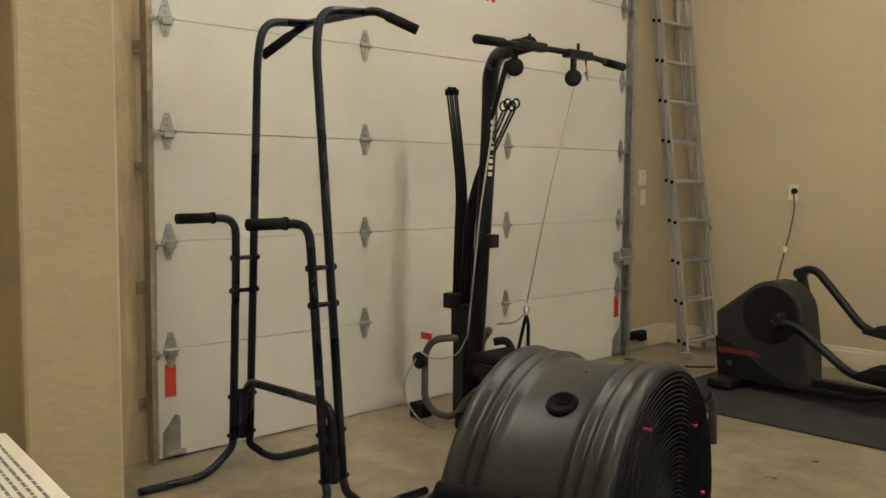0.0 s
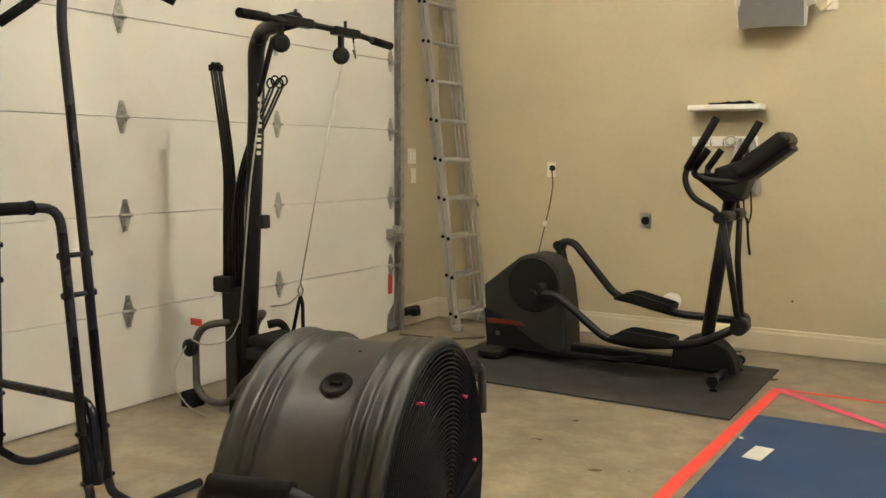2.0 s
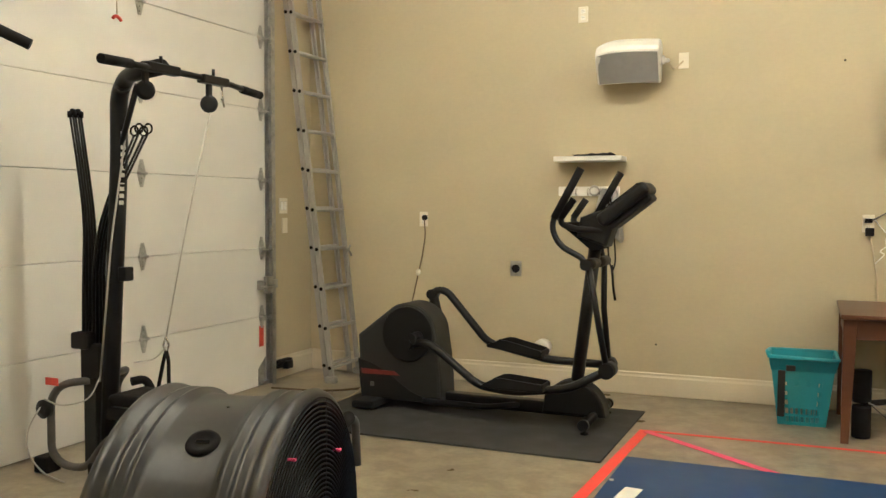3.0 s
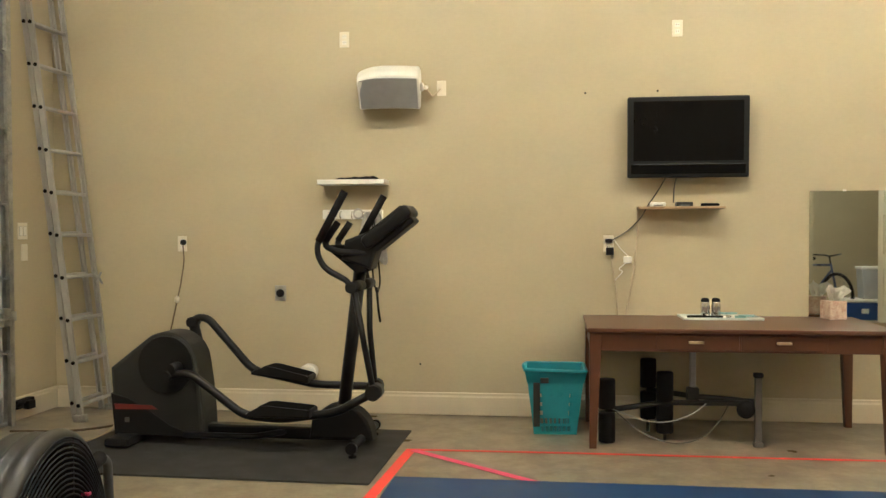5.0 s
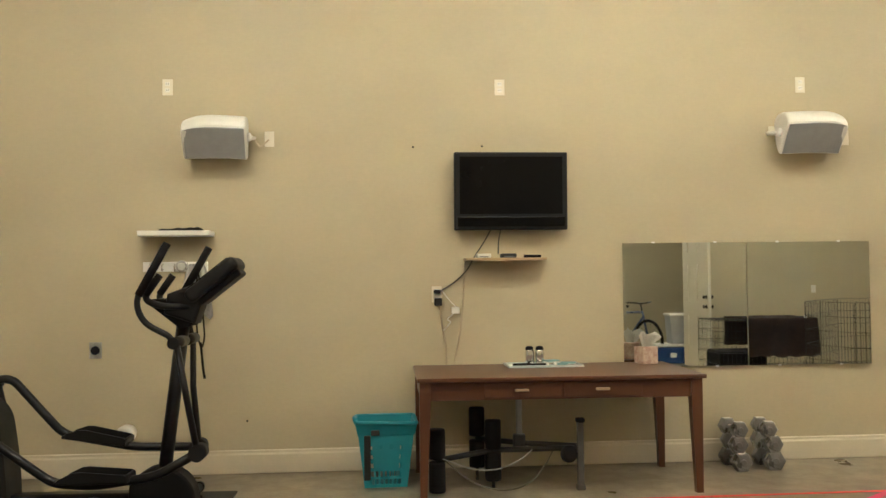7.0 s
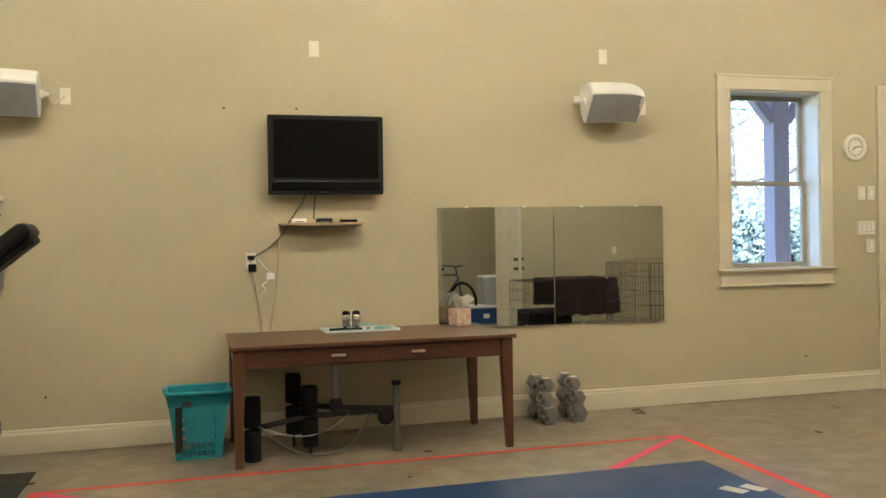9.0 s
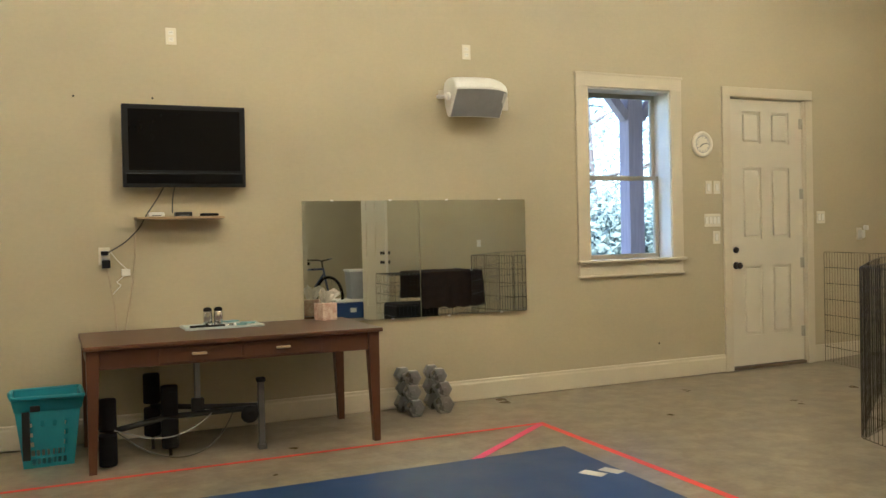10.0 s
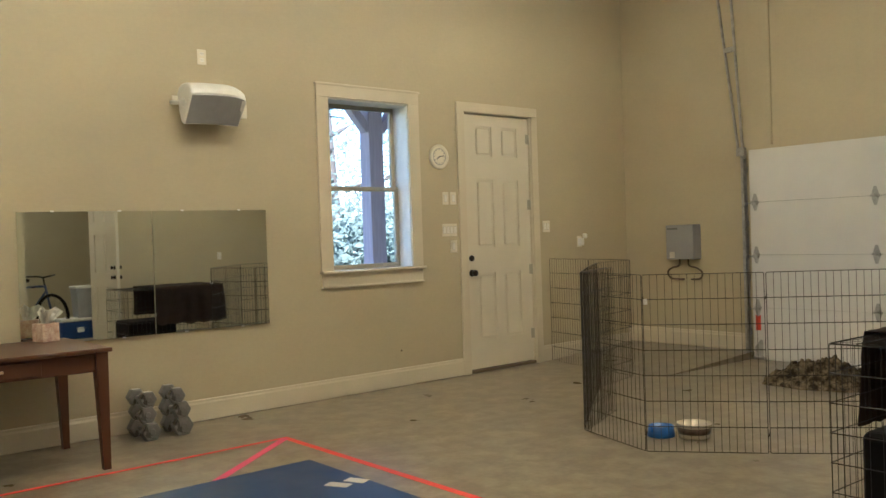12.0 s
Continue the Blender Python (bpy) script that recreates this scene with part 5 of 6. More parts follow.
def drum_fan():
    """A big barrel fan lying on a low stand; axis along local x."""
    o = thing("drum_fan", "large grey-black drum fan with a wire grille", "fan", m=pose(-1.35, 1.768, 0, 0, 0, 13.9))
    R, c, hd = 0.42, 0.475, 0.205
    bm = B()
    # half of the outline: rounded end ring, two sharp ridges, a shallow waist
    half = [(hd + 0.018, R - 0.022), (hd + 0.020, R), (hd + 0.014, R + 0.011), (hd + 0.002, R + 0.016), (hd - 0.012, R + 0.012), (hd - 0.020, R - 0.002)]
    for c_ in (hd - 0.048, hd - 0.082):
        half += [(c_ + 0.011, R - 0.004), (c_ + 0.005, R + 0.009), (c_ - 0.005, R + 0.009), (c_ - 0.011, R - 0.005)]
    half += [(hd - 0.11, R - 0.006), (0.05, R - 0.010)]
    prof = [(-x, r) for x, r in half] + half[::-1] + [(hd, R - 0.022), (-hd, R - 0.022), (-hd - 0.018, R - 0.022)]
    lathe(bm, [(r, x + 0.042 if x < -0.03 else x) for x, r in prof], pose(0, 0, c, 0, 90, 0), seg=96)
    part("drum", bm, M_FAN, o)
    for s in (-1, 1):
        bm = B()
        for k in range(32):
            r = 0.055 + k * 0.0116
            bulge = 0.024 * (1 - (r / R) ** 2)
            tube(bm, [(s * (hd + 0.020 + bulge) + (0.042 if s < 0 else 0), r * math.cos(a), c + r * math.sin(a)) for a in [i * math.pi / 24 for i in range(49)]], 0.0026, 4)
        for k in range(10):
            a = k * math.pi / 5
            tube(bm, [(s * (hd + 0.016 + 0.024 * (1 - (r / R) ** 2)) + (0.042 if s < 0 else 0), r * math.cos(a), c + r * math.sin(a)) for r in (0.05, 0.15, 0.25, 0.33, R)], 0.0032, 5)
        part("grille", bm, M_PLAS, o, "concentric black wire grille")
        bm = B()
        lathe(bm, [(0.040, 0), (0.040, 0.006), (0.001, 0.008)], pose(s * (hd + 0.044) + (0.042 if s < 0 else 0), 0, c, 0, s * 90, 0), seg=24)
        part("hub_plate", bm, M_FOAM, o)
    bm = B()
    lathe(bm, [(0.075, -0.12), (0.085, -0.05), (0.085, 0.05), (0.05, 0.06)], pose(0, 0, c, 0, 90, 0), seg=24)
    part("motor", bm, M_BLACK, o)
    for k in range(4):
        a = k * math.pi / 2 + 0.3
        bm = B()
        pts = []
        A, C = [], []
        for i in range(7):
            r = 0.07 + i * 0.05
            w_ = 0.06 + 0.06 * i / 6
            tw = radians(50 - 22 * i / 6)
            for lst, sg in ((A, -1), (C, 1)):
                u, v = sg * w_ * math.sin(tw), sg * w_ * math.cos(tw)
                ca, sa = math.cos(a), math.sin(a)
                lst.append((0.10 + v * 0.5, r * ca - u * sa, c + r * sa + u * ca))
        fr = [[bm.verts.new(p) for p in row] for row in (A, C)]
        bk = [[bm.verts.new((p[0] + 0.004, p[1], p[2])) for p in row] for row in (A, C)]
        for i in range(6):
            bm.faces.new((fr[0][i], fr[0][i + 1], fr[1][i + 1], fr[1][i])), bm.faces.new((bk[0][i], bk[1][i], bk[1][i + 1], bk[0][i + 1]))
            bm.faces.new((fr[0][i], bk[0][i], bk[0][i + 1], fr[0][i + 1])), bm.faces.new((fr[1][i], fr[1][i + 1], bk[1][i + 1], bk[1][i]))
        bm.faces.new((fr[0][6], bk[0][6], bk[1][6], fr[1][6])), bm.faces.new((fr[0][0], fr[1][0], bk[1][0], bk[0][0]))
        part("blade", bm, M_GPLAS, o, "dark fan blade")
    # cable grommet on the drum
    mk = pose(0.04, 0, c) @ pose(0, 0, 0, 30, 0, 0) @ pose(0, 0, R - 0.010) @ Matrix.Diagonal((0.92, 0.92, 0.75, 1))
    bm = B()
    lathe(bm, [(0.040, -0.004), (0.043, 0.003), (0.039, 0.011), (0.030, 0.013), (0.026, 0.006), (0.001, 0.005)], mk, seg=28)
    kn = part("grommet", bm, M_FOAM, o, "round black rubber grommet")
    bm = B()
    bx(bm, -0.018, 0.018, -0.006, 0.006, 0.004, 0.011, 0.003, mk)
    part("dial", bm, M_SCREEN, kn)
    for x, ang in ((0.04, 9),):
        bm = B()
        lathe(bm, [(0.004, -0.002), (0.004, 0.002), (0.002, 0.003)], pose(x, 0, c) @ pose(0, 0, 0, ang) @ pose(0, 0, R - 0.010), seg=8)
        part("rivet", bm, M_BLACK, o)
    # carrying handle in front, bent bracket bar at the back
    hx, hz = -0.025, -0.06
    bm = B()
    tube(bm, [(hx - 0.13, -0.40, 0.56 + hz), (hx - 0.13, -0.47, 0.70 + hz), (hx - 0.08, -0.48, 0.735 + hz), (hx + 0.10, -0.48, 0.735 + hz), (hx + 0.18, -0.47, 0.68 + hz), (hx + 0.20, -0.41, 0.53 + hz)], 0.017, 10, 0.05)
    hd_ = part("carry_handle", bm, M_BLACK, o)
    bm = B()
    tube(bm, [(hx - 0.10, -0.48, 0.733 + hz), (hx + 0.09, -0.48, 0.736 + hz)], 0.024, 14)
    part("grip", bm, M_FOAM, hd_, "black foam grip")
    bm = B()
    tube(bm, [(0.15, 0.36, 0.70), (0.175, 0.50, 0.725), (0.190, 0.535, 0.715), (0.195, 0.535, 0.575)], 0.013, 10, 0.025)
    hd_ = part("carry_handle", bm, M_DGREY, o, "worn grey bent bar")
    bm = B()
    tube(bm, [(0.155, 0.385, 0.703), (0.178, 0.51, 0.726)], 0.020, 12)
    part("grip", bm, M_FOAM, hd_)
    for s in (-1, 1):
        for y in (-0.3, 0.3):
            bm = B()
            tube(bm, [(s * 0.15, y * 0.9, 0.20), (s * 0.17, y * 1.15, 0.05)], 0.018, 8)
            part("stand_leg", bm, M_BLACK, o)
        bm = B()
        tube(bm, [(s * 0.17, -0.40, 0.035), (s * 0.17, 0.40, 0.035)], 0.020, 10)
        for y in (-0.40, 0.40):
            lathe(bm, [(0.034, -0.02), (0.034, 0.02)], pose(s * 0.17, y, 0.035, 0, 90), seg=14)
        part("stand_rail", bm, M_BLACK, o)
    # pink scraps on the wires
    for y, z, w_ in ((-0.19, 0.80, 0.010), (0.165, 0.725, 0.018), (0.26, 0.52, 0.012)):
        bm = B()
        bx(bm, hd + 0.041, hd + 0.045, y - w_ * 0.5, y + w_ * 0.5, z - 0.003, z + 0.003)
        bx(bm, hd + 0.025, hd + 0.041, y - 0.003, y + 0.003, z - 0.003, z + 0.003)
        part("tape_scrap", bm, M_PINK, o, "scrap of pink tape")
    return o


drum_fan()


def ladder():
    o = thing("extension_ladder", "dull aluminium extension ladder leaning on the wall", "ladder", m=pose(-3.455, 6.090, 0, 0, -7.0, 0))
    H = 3.32
    for off, dy, z0 in ((0.0, 0.222, 0.0), (-0.064, 0.194, 0.0)):
        for s in (-1, 1):
            bm = B()
            y = s * dy
            w_ = s * 0.024
            slab(bm, [(off - 0.018, y - w_), (off - 0.018, y), (off + 0.018, y), (off + 0.018, y - w_), (off + 0.015, y - w_), (off + 0.015, y - s * 0.004), (off - 0.015, y - s * 0.004), (off - 0.015, y - w_)], z0 + 0.02, H, "z")
            part("rail", bm, M_ALU, o)
        z = 0.115 + (0.02 if off else 0)
        while z < H:
            bm = B()
            tube(bm, [(off, -dy, z), (off, dy, z)], 0.014, 10, flat=1.0)
            rg = part("rung", bm, M_ALU, o)
            for s in (-1, 1):
                bm = B()
                lathe(bm, [(0.014, 0), (0.014, 0.006), (0.004, 0.008)], pose(off, s * (dy + 0.003), z, -s * 90), seg=8)
                part("rivet", bm, M_FOAM, rg)
            z += 0.305
    for s in (-1, 1):
        bm = B()
        bx(bm, -0.05, 0.05, s * 0.222 - 0.022, s * 0.222 + 0.022, -0.004, 0.05, 0.008)
        part("foot", bm, M_GALV, o)
    bm = B()
    tube(bm, [(0.05, 0.10, 1.05), (0.06, 0.16, 1.0), (0.05, 0.21, 0.96)], 0.010, 6), tube(bm, [(0.055, 0.12, 0.97), (0.055, 0.20, 1.04)], 0.009, 6)
    part("rope_hook", bm, M_GALV, o)
    return o


ladder()


# ---- floor mat and tape ----
bm = B()
pts = [(-0.965, 0.9), (-0.960, 4.745), (0.9, 4.775), (2.838, 4.832), (2.80, 0.9)]
slab(bm, pts, 0.001, 0.013, "z")
tagged(part("floor_mat", bm, M_BLUE), "large dark blue exercise mat on the concrete", "mat")


def tape(name, label, pts, w, mt, z=0.0008, th=0.0012):
    bm = B()
    for (x0, y0), (x1, y1) in zip(pts, pts[1:]):
        d = Vector((x1 - x0, y1 - y0)).normalized()
        n_ = Vector((-d.y, d.x)) * w / 2
        slab(bm, [(x0 + n_.x, y0 + n_.y), (x0 - n_.x, y0 - n_.y), (x1 - n_.x, y1 - n_.y), (x1 + n_.x, y1 + n_.y)], z, z + th, "z")
    return tagged(part(name, bm, mt), label, "tape")


tape("tape_line", "red tape line along the blue mat", [(-1.06, 0.9), (-1.045, 3.6), (-0.985, 5.40)], 0.062, M_TAPE)
tape("tape_line", "thin red tape line along the far side", [(-0.984, 5.378), (0.05, 5.42), (1.2, 5.45), (3.08, 5.525)], 0.038, M_TAPE, 0.0024)
tape("tape_line", "red tape line along the mat edge", [(3.06, 5.54), (3.05, 3.6), (3.03, 0.9)], 0.050, M_TAPE, 0.0008)
tape("tape_line", "pink tape strip running to the corner", [(-0.97, 5.36), (-0.20, 4.765)], 0.055, M_PINK, 0.0040)
tape("tape_line", "pink tape strip running to the corner", [(3.045, 5.50), (2.22, 4.825)], 0.055, M_PINK, 0.0040)


def card(x, y, w, d, turn, label):
    bm = B()
    bx(bm, -w / 2, w / 2, -d / 2, d / 2, 0, 0.0015)
    ob = part("paper_card", bm, M_PAPER)
    ob.matrix_world = pose(x, y, 0.0135, 0, 0, turn)
    return tagged(ob, label, "card")


card(-0.825, 4.11, 0.085, 0.20, -6, "white paper card lying on the blue mat")
card(2.655, 4.22, 0.075, 0.14, 28, "white paper card lying on the blue mat")
card(2.775, 4.22, 0.075, 0.13, 24, "white paper card lying on the blue mat")
card(-0.945, 4.30, 0.02, 0.03, 20, "tiny scrap of white paper on the mat")


# ---- table and what is on and under it ----
def desk():
    o = thing("desk", "reddish-brown wooden desk with two drawers and tapered legs", "desk", m=pose(0.990, 5.985, 0, 0, 0, 0.9) @ Matrix.Diagonal((0.982, 1, 1, 1)))
    bm = B()
    bx(bm, -0.925, 0.935, -0.445, 0.445, 0.722, 0.748, 0.006)
    part("tabletop", bm, M_WOOD, o, "polished brown tabletop")
    for x in (-1, 1):
        for y in (-1, 1):
            bm = B()
            lx, ly, t1, t0 = x * 0.875, y * 0.39, 0.036, 0.022
            vs = [[bm.verts.new((lx + a * t - x * (0.036 - t) * -1, ly + b_ * t, z)) for a, b_ in ((-1, -1), (1, -1), (1, 1), (-1, 1))] for t, z in ((t0, 0.0), (t1, 0.60), (t1, 0.722))]
            for p, q_ in zip(vs, vs[1:]):
                for k in range(4):
                    bm.faces.new((p[k], p[(k + 1) % 4], q_[(k + 1) % 4], q_[k]))
            bm.faces.new(vs[0][::-1]), bm.faces.new(vs[-1])
            part("leg", bm, M_WOOD, o)
    bm = B()
    bx(bm, -0.84, 0.84, 0.385, 0.41, 0.605, 0.721), bx(bm, -0.90, -0.875, -0.354, 0.354, 0.605, 0.721), bx(bm, 0.875, 0.90, -0.354, 0.354, 0.605, 0.721)
    bx(bm, -0.838, 0.838, -0.408, -0.385, 0.605, 0.721, 0.003)
    part("apron", bm, M_WOOD, o)
    for x0, x1, hx in ((-0.50, 0.0, -0.26), (0.012, 0.52, 0.262)):
        bm = B()
        bx(bm, x0, x1, -0.416, -0.4085, 0.618, 0.708, 0.003)
        dr = part("drawer", bm, M_WOOD, o)
        bm = B()
        bx(bm, hx - 0.045, hx + 0.045, -0.438, -0.417, 0.658, 0.674, 0.004)
        part("handle", bm, M_BRASS, dr, "pale brass pull")
    return o


desk()
TT = 0.7485
o = thing("tray", "pale teal serving tray on the desk", "tray", m=pose(0.985, 6.24, TT, 0, 0, 2))
bm = B()
bx(bm, -0.255, 0.255, -0.13, 0.13, 0.0, 0.006, 0.002)
part("base", bm, M_TPALE, o)
bm = B()
for a in ((-0.262, -0.245, -0.135, 0.135), (0.245, 0.262, -0.135, 0.135), (-0.245, 0.245, -0.135, -0.12), (-0.245, 0.245, 0.12, 0.135)):
    bx(bm, *a, 0.0, 0.016, 0.004)
part("rim", bm, M_TPALE, o, "pale rim")
for x, y in ((0.895, 6.27), (0.967, 6.275)):
    o = thing("chrome_shaker", "small chrome bottle with a black cap on the tray", "bottle", "shakers on the tray", pose(x, y, TT + 0.0065))
    bm = B()
    lathe(bm, [(0.031, 0), (0.033, 0.01), (0.030, 0.045), (0.033, 0.065), (0.030, 0.095), (0.027, 0.105)], seg=24)
    part("body", bm, M_CHROME, o)
    bm = B()
    lathe(bm, [(0.028, 0.105), (0.029, 0.112), (0.025, 0.124), (0.012, 0.130), (0.001, 0.131)], seg=24)
    part("cap", bm, M_FOAM, o, "black cap")
for x, y, tn, mt, lb in ((0.83, 6.20, 12, M_FOAM, "black marker pen lying on the tray"), (0.93, 6.17, -6, M_FOAM, "black marker pen lying on the tray"), (0.99, 6.19, 5, M_CHROME, "silver pen lying on the tray")):
    bm = B()
    tube(bm, [(-0.065, 0, 0.009), (0.065, 0, 0.009)], 0.009, 8)
    pn = part("marker_pen", bm, mt)
    pn.matrix_world = pose(x, y, TT + 0.0065, 0, 0, tn)
    tagged(pn, lb, "pen")
    bm = B()
    tube(bm, [(0.0655, 0, 0.009), (0.085, 0, 0.009)], 0.010, 8)
    part("cap", bm, M_WPLAS, pn)
for x, y, tn in ((1.10, 6.24, 10), (1.16, 6.22, -18), (1.05, 6.28, 30)):
    bm = B()
    bx(bm, -0.05, 0.05, -0.035, 0.035, 0, 0.010, 0.003)
    ob = part("sachet", bm, M_TEALL)
    ob.matrix_world = pose(x, y, TT + 0.0068 + (0.0105 if tn == -18 else 0.021 if tn == 30 else 0), 0, 0, tn)
    tagged(ob, "pale teal packet lying on the tray", "packet")
o = thing("tissue_box", "pink patterned tissue box with tissues pulled up", "tissue box", m=pose(1.735, 6.30, TT, 0, 0, 18))
bm = B()
bx(bm, -0.062, 0.062, -0.058, 0.058, 0, 0.122, 0.004)
part("carton", bm, M_TISSUE, o)
random.seed(11)
for k in range(5):
    bm = B()
    ang = k * 37
    A = [(-0.045, 0), (0.0, 0.03), (0.04, 0.0)]
    base = [bm.verts.new((x * 0.7, 0.006 * (i - 1), 0.12)) for i, (x, z) in enumerate(A)]
    top = [bm.verts.new((x - 0.02 - 0.012 * k, 0.012 * (i - 1) + random.uniform(-0.02, 0.02), 0.19 + z + random.uniform(-0.01, 0.025))) for i, (x, z) in enumerate(A)]
    for i in range(2):
        bm.faces.new((base[i], base[i + 1], top[i + 1], top[i]))
    bmesh.ops.subdivide_edges(bm, edges=bm.edges[:], cuts=3, use_grid_fill=True)
    for v in bm.verts:
        v.co += Vector((noise.noise(v.co * 40 + Vector((k, 0, 0))), noise.noise(v.co * 40 + Vector((0, k, 3))), 0)) * 0.012
        v.co = Matrix.Rotation(radians(ang), 3, "Z") @ v.co
    bmesh.ops.solidify(bm, geom=bm.faces[:], thickness=0.0012)
    part("tissue", bm, M_PAPER, o, "white tissue")

# weight bench frame folded under the desk
o = thing("weight_bench_frame", "grey bench frame with black foam rollers under the desk", "weight bench", m=pose(0, 5.74, 0))
for x, y, z0, z1 in ((0.215, 0.0, 0.005, 0.195), (0.215, 0.0, 0.215, 0.405), (0.50, 0.34, 0.30, 0.49), (0.50, 0.34, 0.09, 0.27), (0.585, 0.10, 0.05, 0.235), (0.585, 0.10, 0.255, 0.44)):
    bm = B()
    lathe(bm, [(0.012, z0), (0.050, z0), (0.053, z0 + 0.01), (0.053, z1 - 0.01), (0.050, z1), (0.012, z1)], pose(x, y, 0), seg=20)
    part("foam_roller", bm, M_FOAM, o, "black foam roller")
bm = B()
tube(bm, [(0.215, 0, 0.205), (0.585, 0.10, 0.245), (1.12, 0.02, 0.265)], 0.018, 10), tube(bm, [(0.50, 0.34, 0.28), (0.78, 0.20, 0.27), (1.12, 0.03, 0.275)], 0.018, 10)
for x, y, z0, z1 in ((0.215, 0, 0, 0.4), (0.50, 0.34, 0.0, 0.48), (0.585, 0.10, 0, 0.43)):
    tube(bm, [(x, y, z0), (x, y, z1)], 0.011, 8)
part("cross_tube", bm, M_GPLAS, o, "grey steel tube")
bm = B()
bx(bm, 1.120, 1.160, -0.020, 0.020, 0.035, 0.43, 0.004), bx(bm, 1.112, 1.168, -0.03, 0.03, 0.0, 0.036, 0.008)
part("post", bm, M_DGREY, o, "grey painted post")
bm = B()
lathe(bm, [(0.052, -0.022), (0.056, 0), (0.052, 0.022), (0.02, 0.03)], pose(1.06, -0.03, 0.235, 90, 0, 0), seg=18)
part("knob", bm, M_FOAM, o, "black plastic knob")
bm = B()
bx(bm, 1.112, 1.168, -0.028, 0.028, 0.431, 0.46, 0.008)
part("end_cap", bm, M_FOAM, o, "black plastic cap")
bm = B()
bx(bm, 0.73, 0.81, 0.17, 0.23, 0.22, 0.33, 0.01)
part("joint_block", bm, M_GPLAS, o)
bm = B()
bx(bm, 0.752, 0.788, 0.18, 0.22, 0.331, 0.62, 0.004)
part("upright", bm, M_HEAT, o, "pale grey flat bar")
cable("pale cord drooping under the desk", [(0.27, 5.72, 0.20), (0.42, 5.66, 0.08), (0.62, 5.66, 0.012), (0.80, 5.68, 0.05), (0.92, 5.76, 0.16), (0.98, 5.80, 0.262)], 0.0036, M_DGREY, 0.12, "cord", "cord")
cable("pale cord drooping between the rollers", [(0.25, 5.70, 0.22), (0.45, 5.68, 0.15), (0.60, 5.67, 0.15), (0.75, 5.72, 0.20), (0.85, 5.80, 0.262)], 0.0036, M_CABLE, 0.12, "cord", "cord")


def basket():
    o = thing("laundry_basket", "teal plastic laundry basket with punched sides", "basket", m=pose(-0.118, 6.03, 0, 0, 0, 3))
    # four walls from bars round rows of holes
    W0, W1, D0, D1, H = 0.138, 0.190, 0.115, 0.150, 0.432

    def P(u, v, side):
        w_, d_ = W0 + (W1 - W0) * v, D0 + (D1 - D0) * v
        return {0: (u * w_, -d_, v * H), 1: (u * w_, d_, v * H), 2: (-w_, u * d_, v * H), 3: (w_, u * d_, v * H)}[side]
    for side in range(4):
        bm = B()
        us = [-1.0]
        for k in range(7):
            c_ = -0.60 + 0.20 * k
            us += [c_ - 0.066, c_ + 0.066]
        us.append(1.0)
        vs = [0, 0.05, 0.13, 0.16, 0.25, 0.30, 0.38, 0.44, 0.52, 0.58, 0.66, 0.72, 1.0]
        for i, (u0, u1) in enumerate(zip(us, us[1:])):
            for j, (v0, v1) in enumerate(zip(vs, vs[1:])):
                hole = i % 2 == 1 and j in (1, 3, 5, 7, 9)
                if side in (0, 1) and hole and j in (5, 7, 9) and not (i == 1 or i == 13):
                    hole = j == 9 and i in (5, 9)
                if hole and (side in (0, 1) or j in (1, 3, 7)):
                    continue
                q_ = [P(u0, v0, side), P(u1, v0, side), P(u1, v1, side), P(u0, v1, side)]
                bm.faces.new([bm.verts.new(p) for p in q_])
        bmesh.ops.remove_doubles(bm, verts=bm.verts[:], dist=0.0005)
        bmesh.ops.solidify(bm, geom=bm.faces[:], thickness=0.004)
        part("side_wall", bm, M_TEAL, o)
    bm = B()
    bx(bm, -W0, W0, -D0, D0, 0.0, 0.006)
    part("bottom", bm, M_TEAL, o)
    bm = B()
    w_, d_ = W1 + 0.010, D1 + 0.010
    tube(bm, [(-w_, -d_, H), (w_, -d_, H - 0.01), (w_, d_, H), (-w_, d_, H), (-w_, -d_, H)], 0.012, 8, 0.03)
    tube(bm, [(-w_ - 0.005, -0.08, H), (-w_ - 0.012, 0.0, H + 0.012), (-w_ - 0.005, 0.08, H)], 0.012, 8, 0.03)
    part("rim", bm, M_TEAL, o)
    # the flared collar under the rim
    bm = B()
    A_ = [[bm.verts.new((a * (w0_ + e), b_ * (d0_ + e), z_)) for a, b_ in ((-1, -1), (1, -1), (1, 1), (-1, 1))] for w0_, d0_, e, z_ in ((W0 + 0.80 * (W1 - W0), D0 + 0.80 * (D1 - D0), 0.007, 0.80 * H), (W1, D1, 0.014, H - 0.004))]
    for k in range(4):
        bm.faces.new((A_[0][k], A_[0][(k + 1) % 4], A_[1][(k + 1) % 4], A_[1][k]))
    bmesh.ops.solidify(bm, geom=bm.faces[:], thickness=0.004)
    part("collar", bm, M_TEAL, o)
    bm = B()
    m_ = pose(-0.125, -0.150, 0.06, 8, 0, 0)
    bx(bm, -0.022, 0.022, -0.014, -0.006, 0.0, 0.30, 0.006, m_)
    part("hanging_strap", bm, M_GPLAS, o, "dark grey strap")
    bm = B()
    bx(bm, -0.10, -0.045, -0.172, -0.154, H - 0.085, H - 0.05, 0.004)
    part("latch", bm, M_GPLAS, o)
    return o


basket()


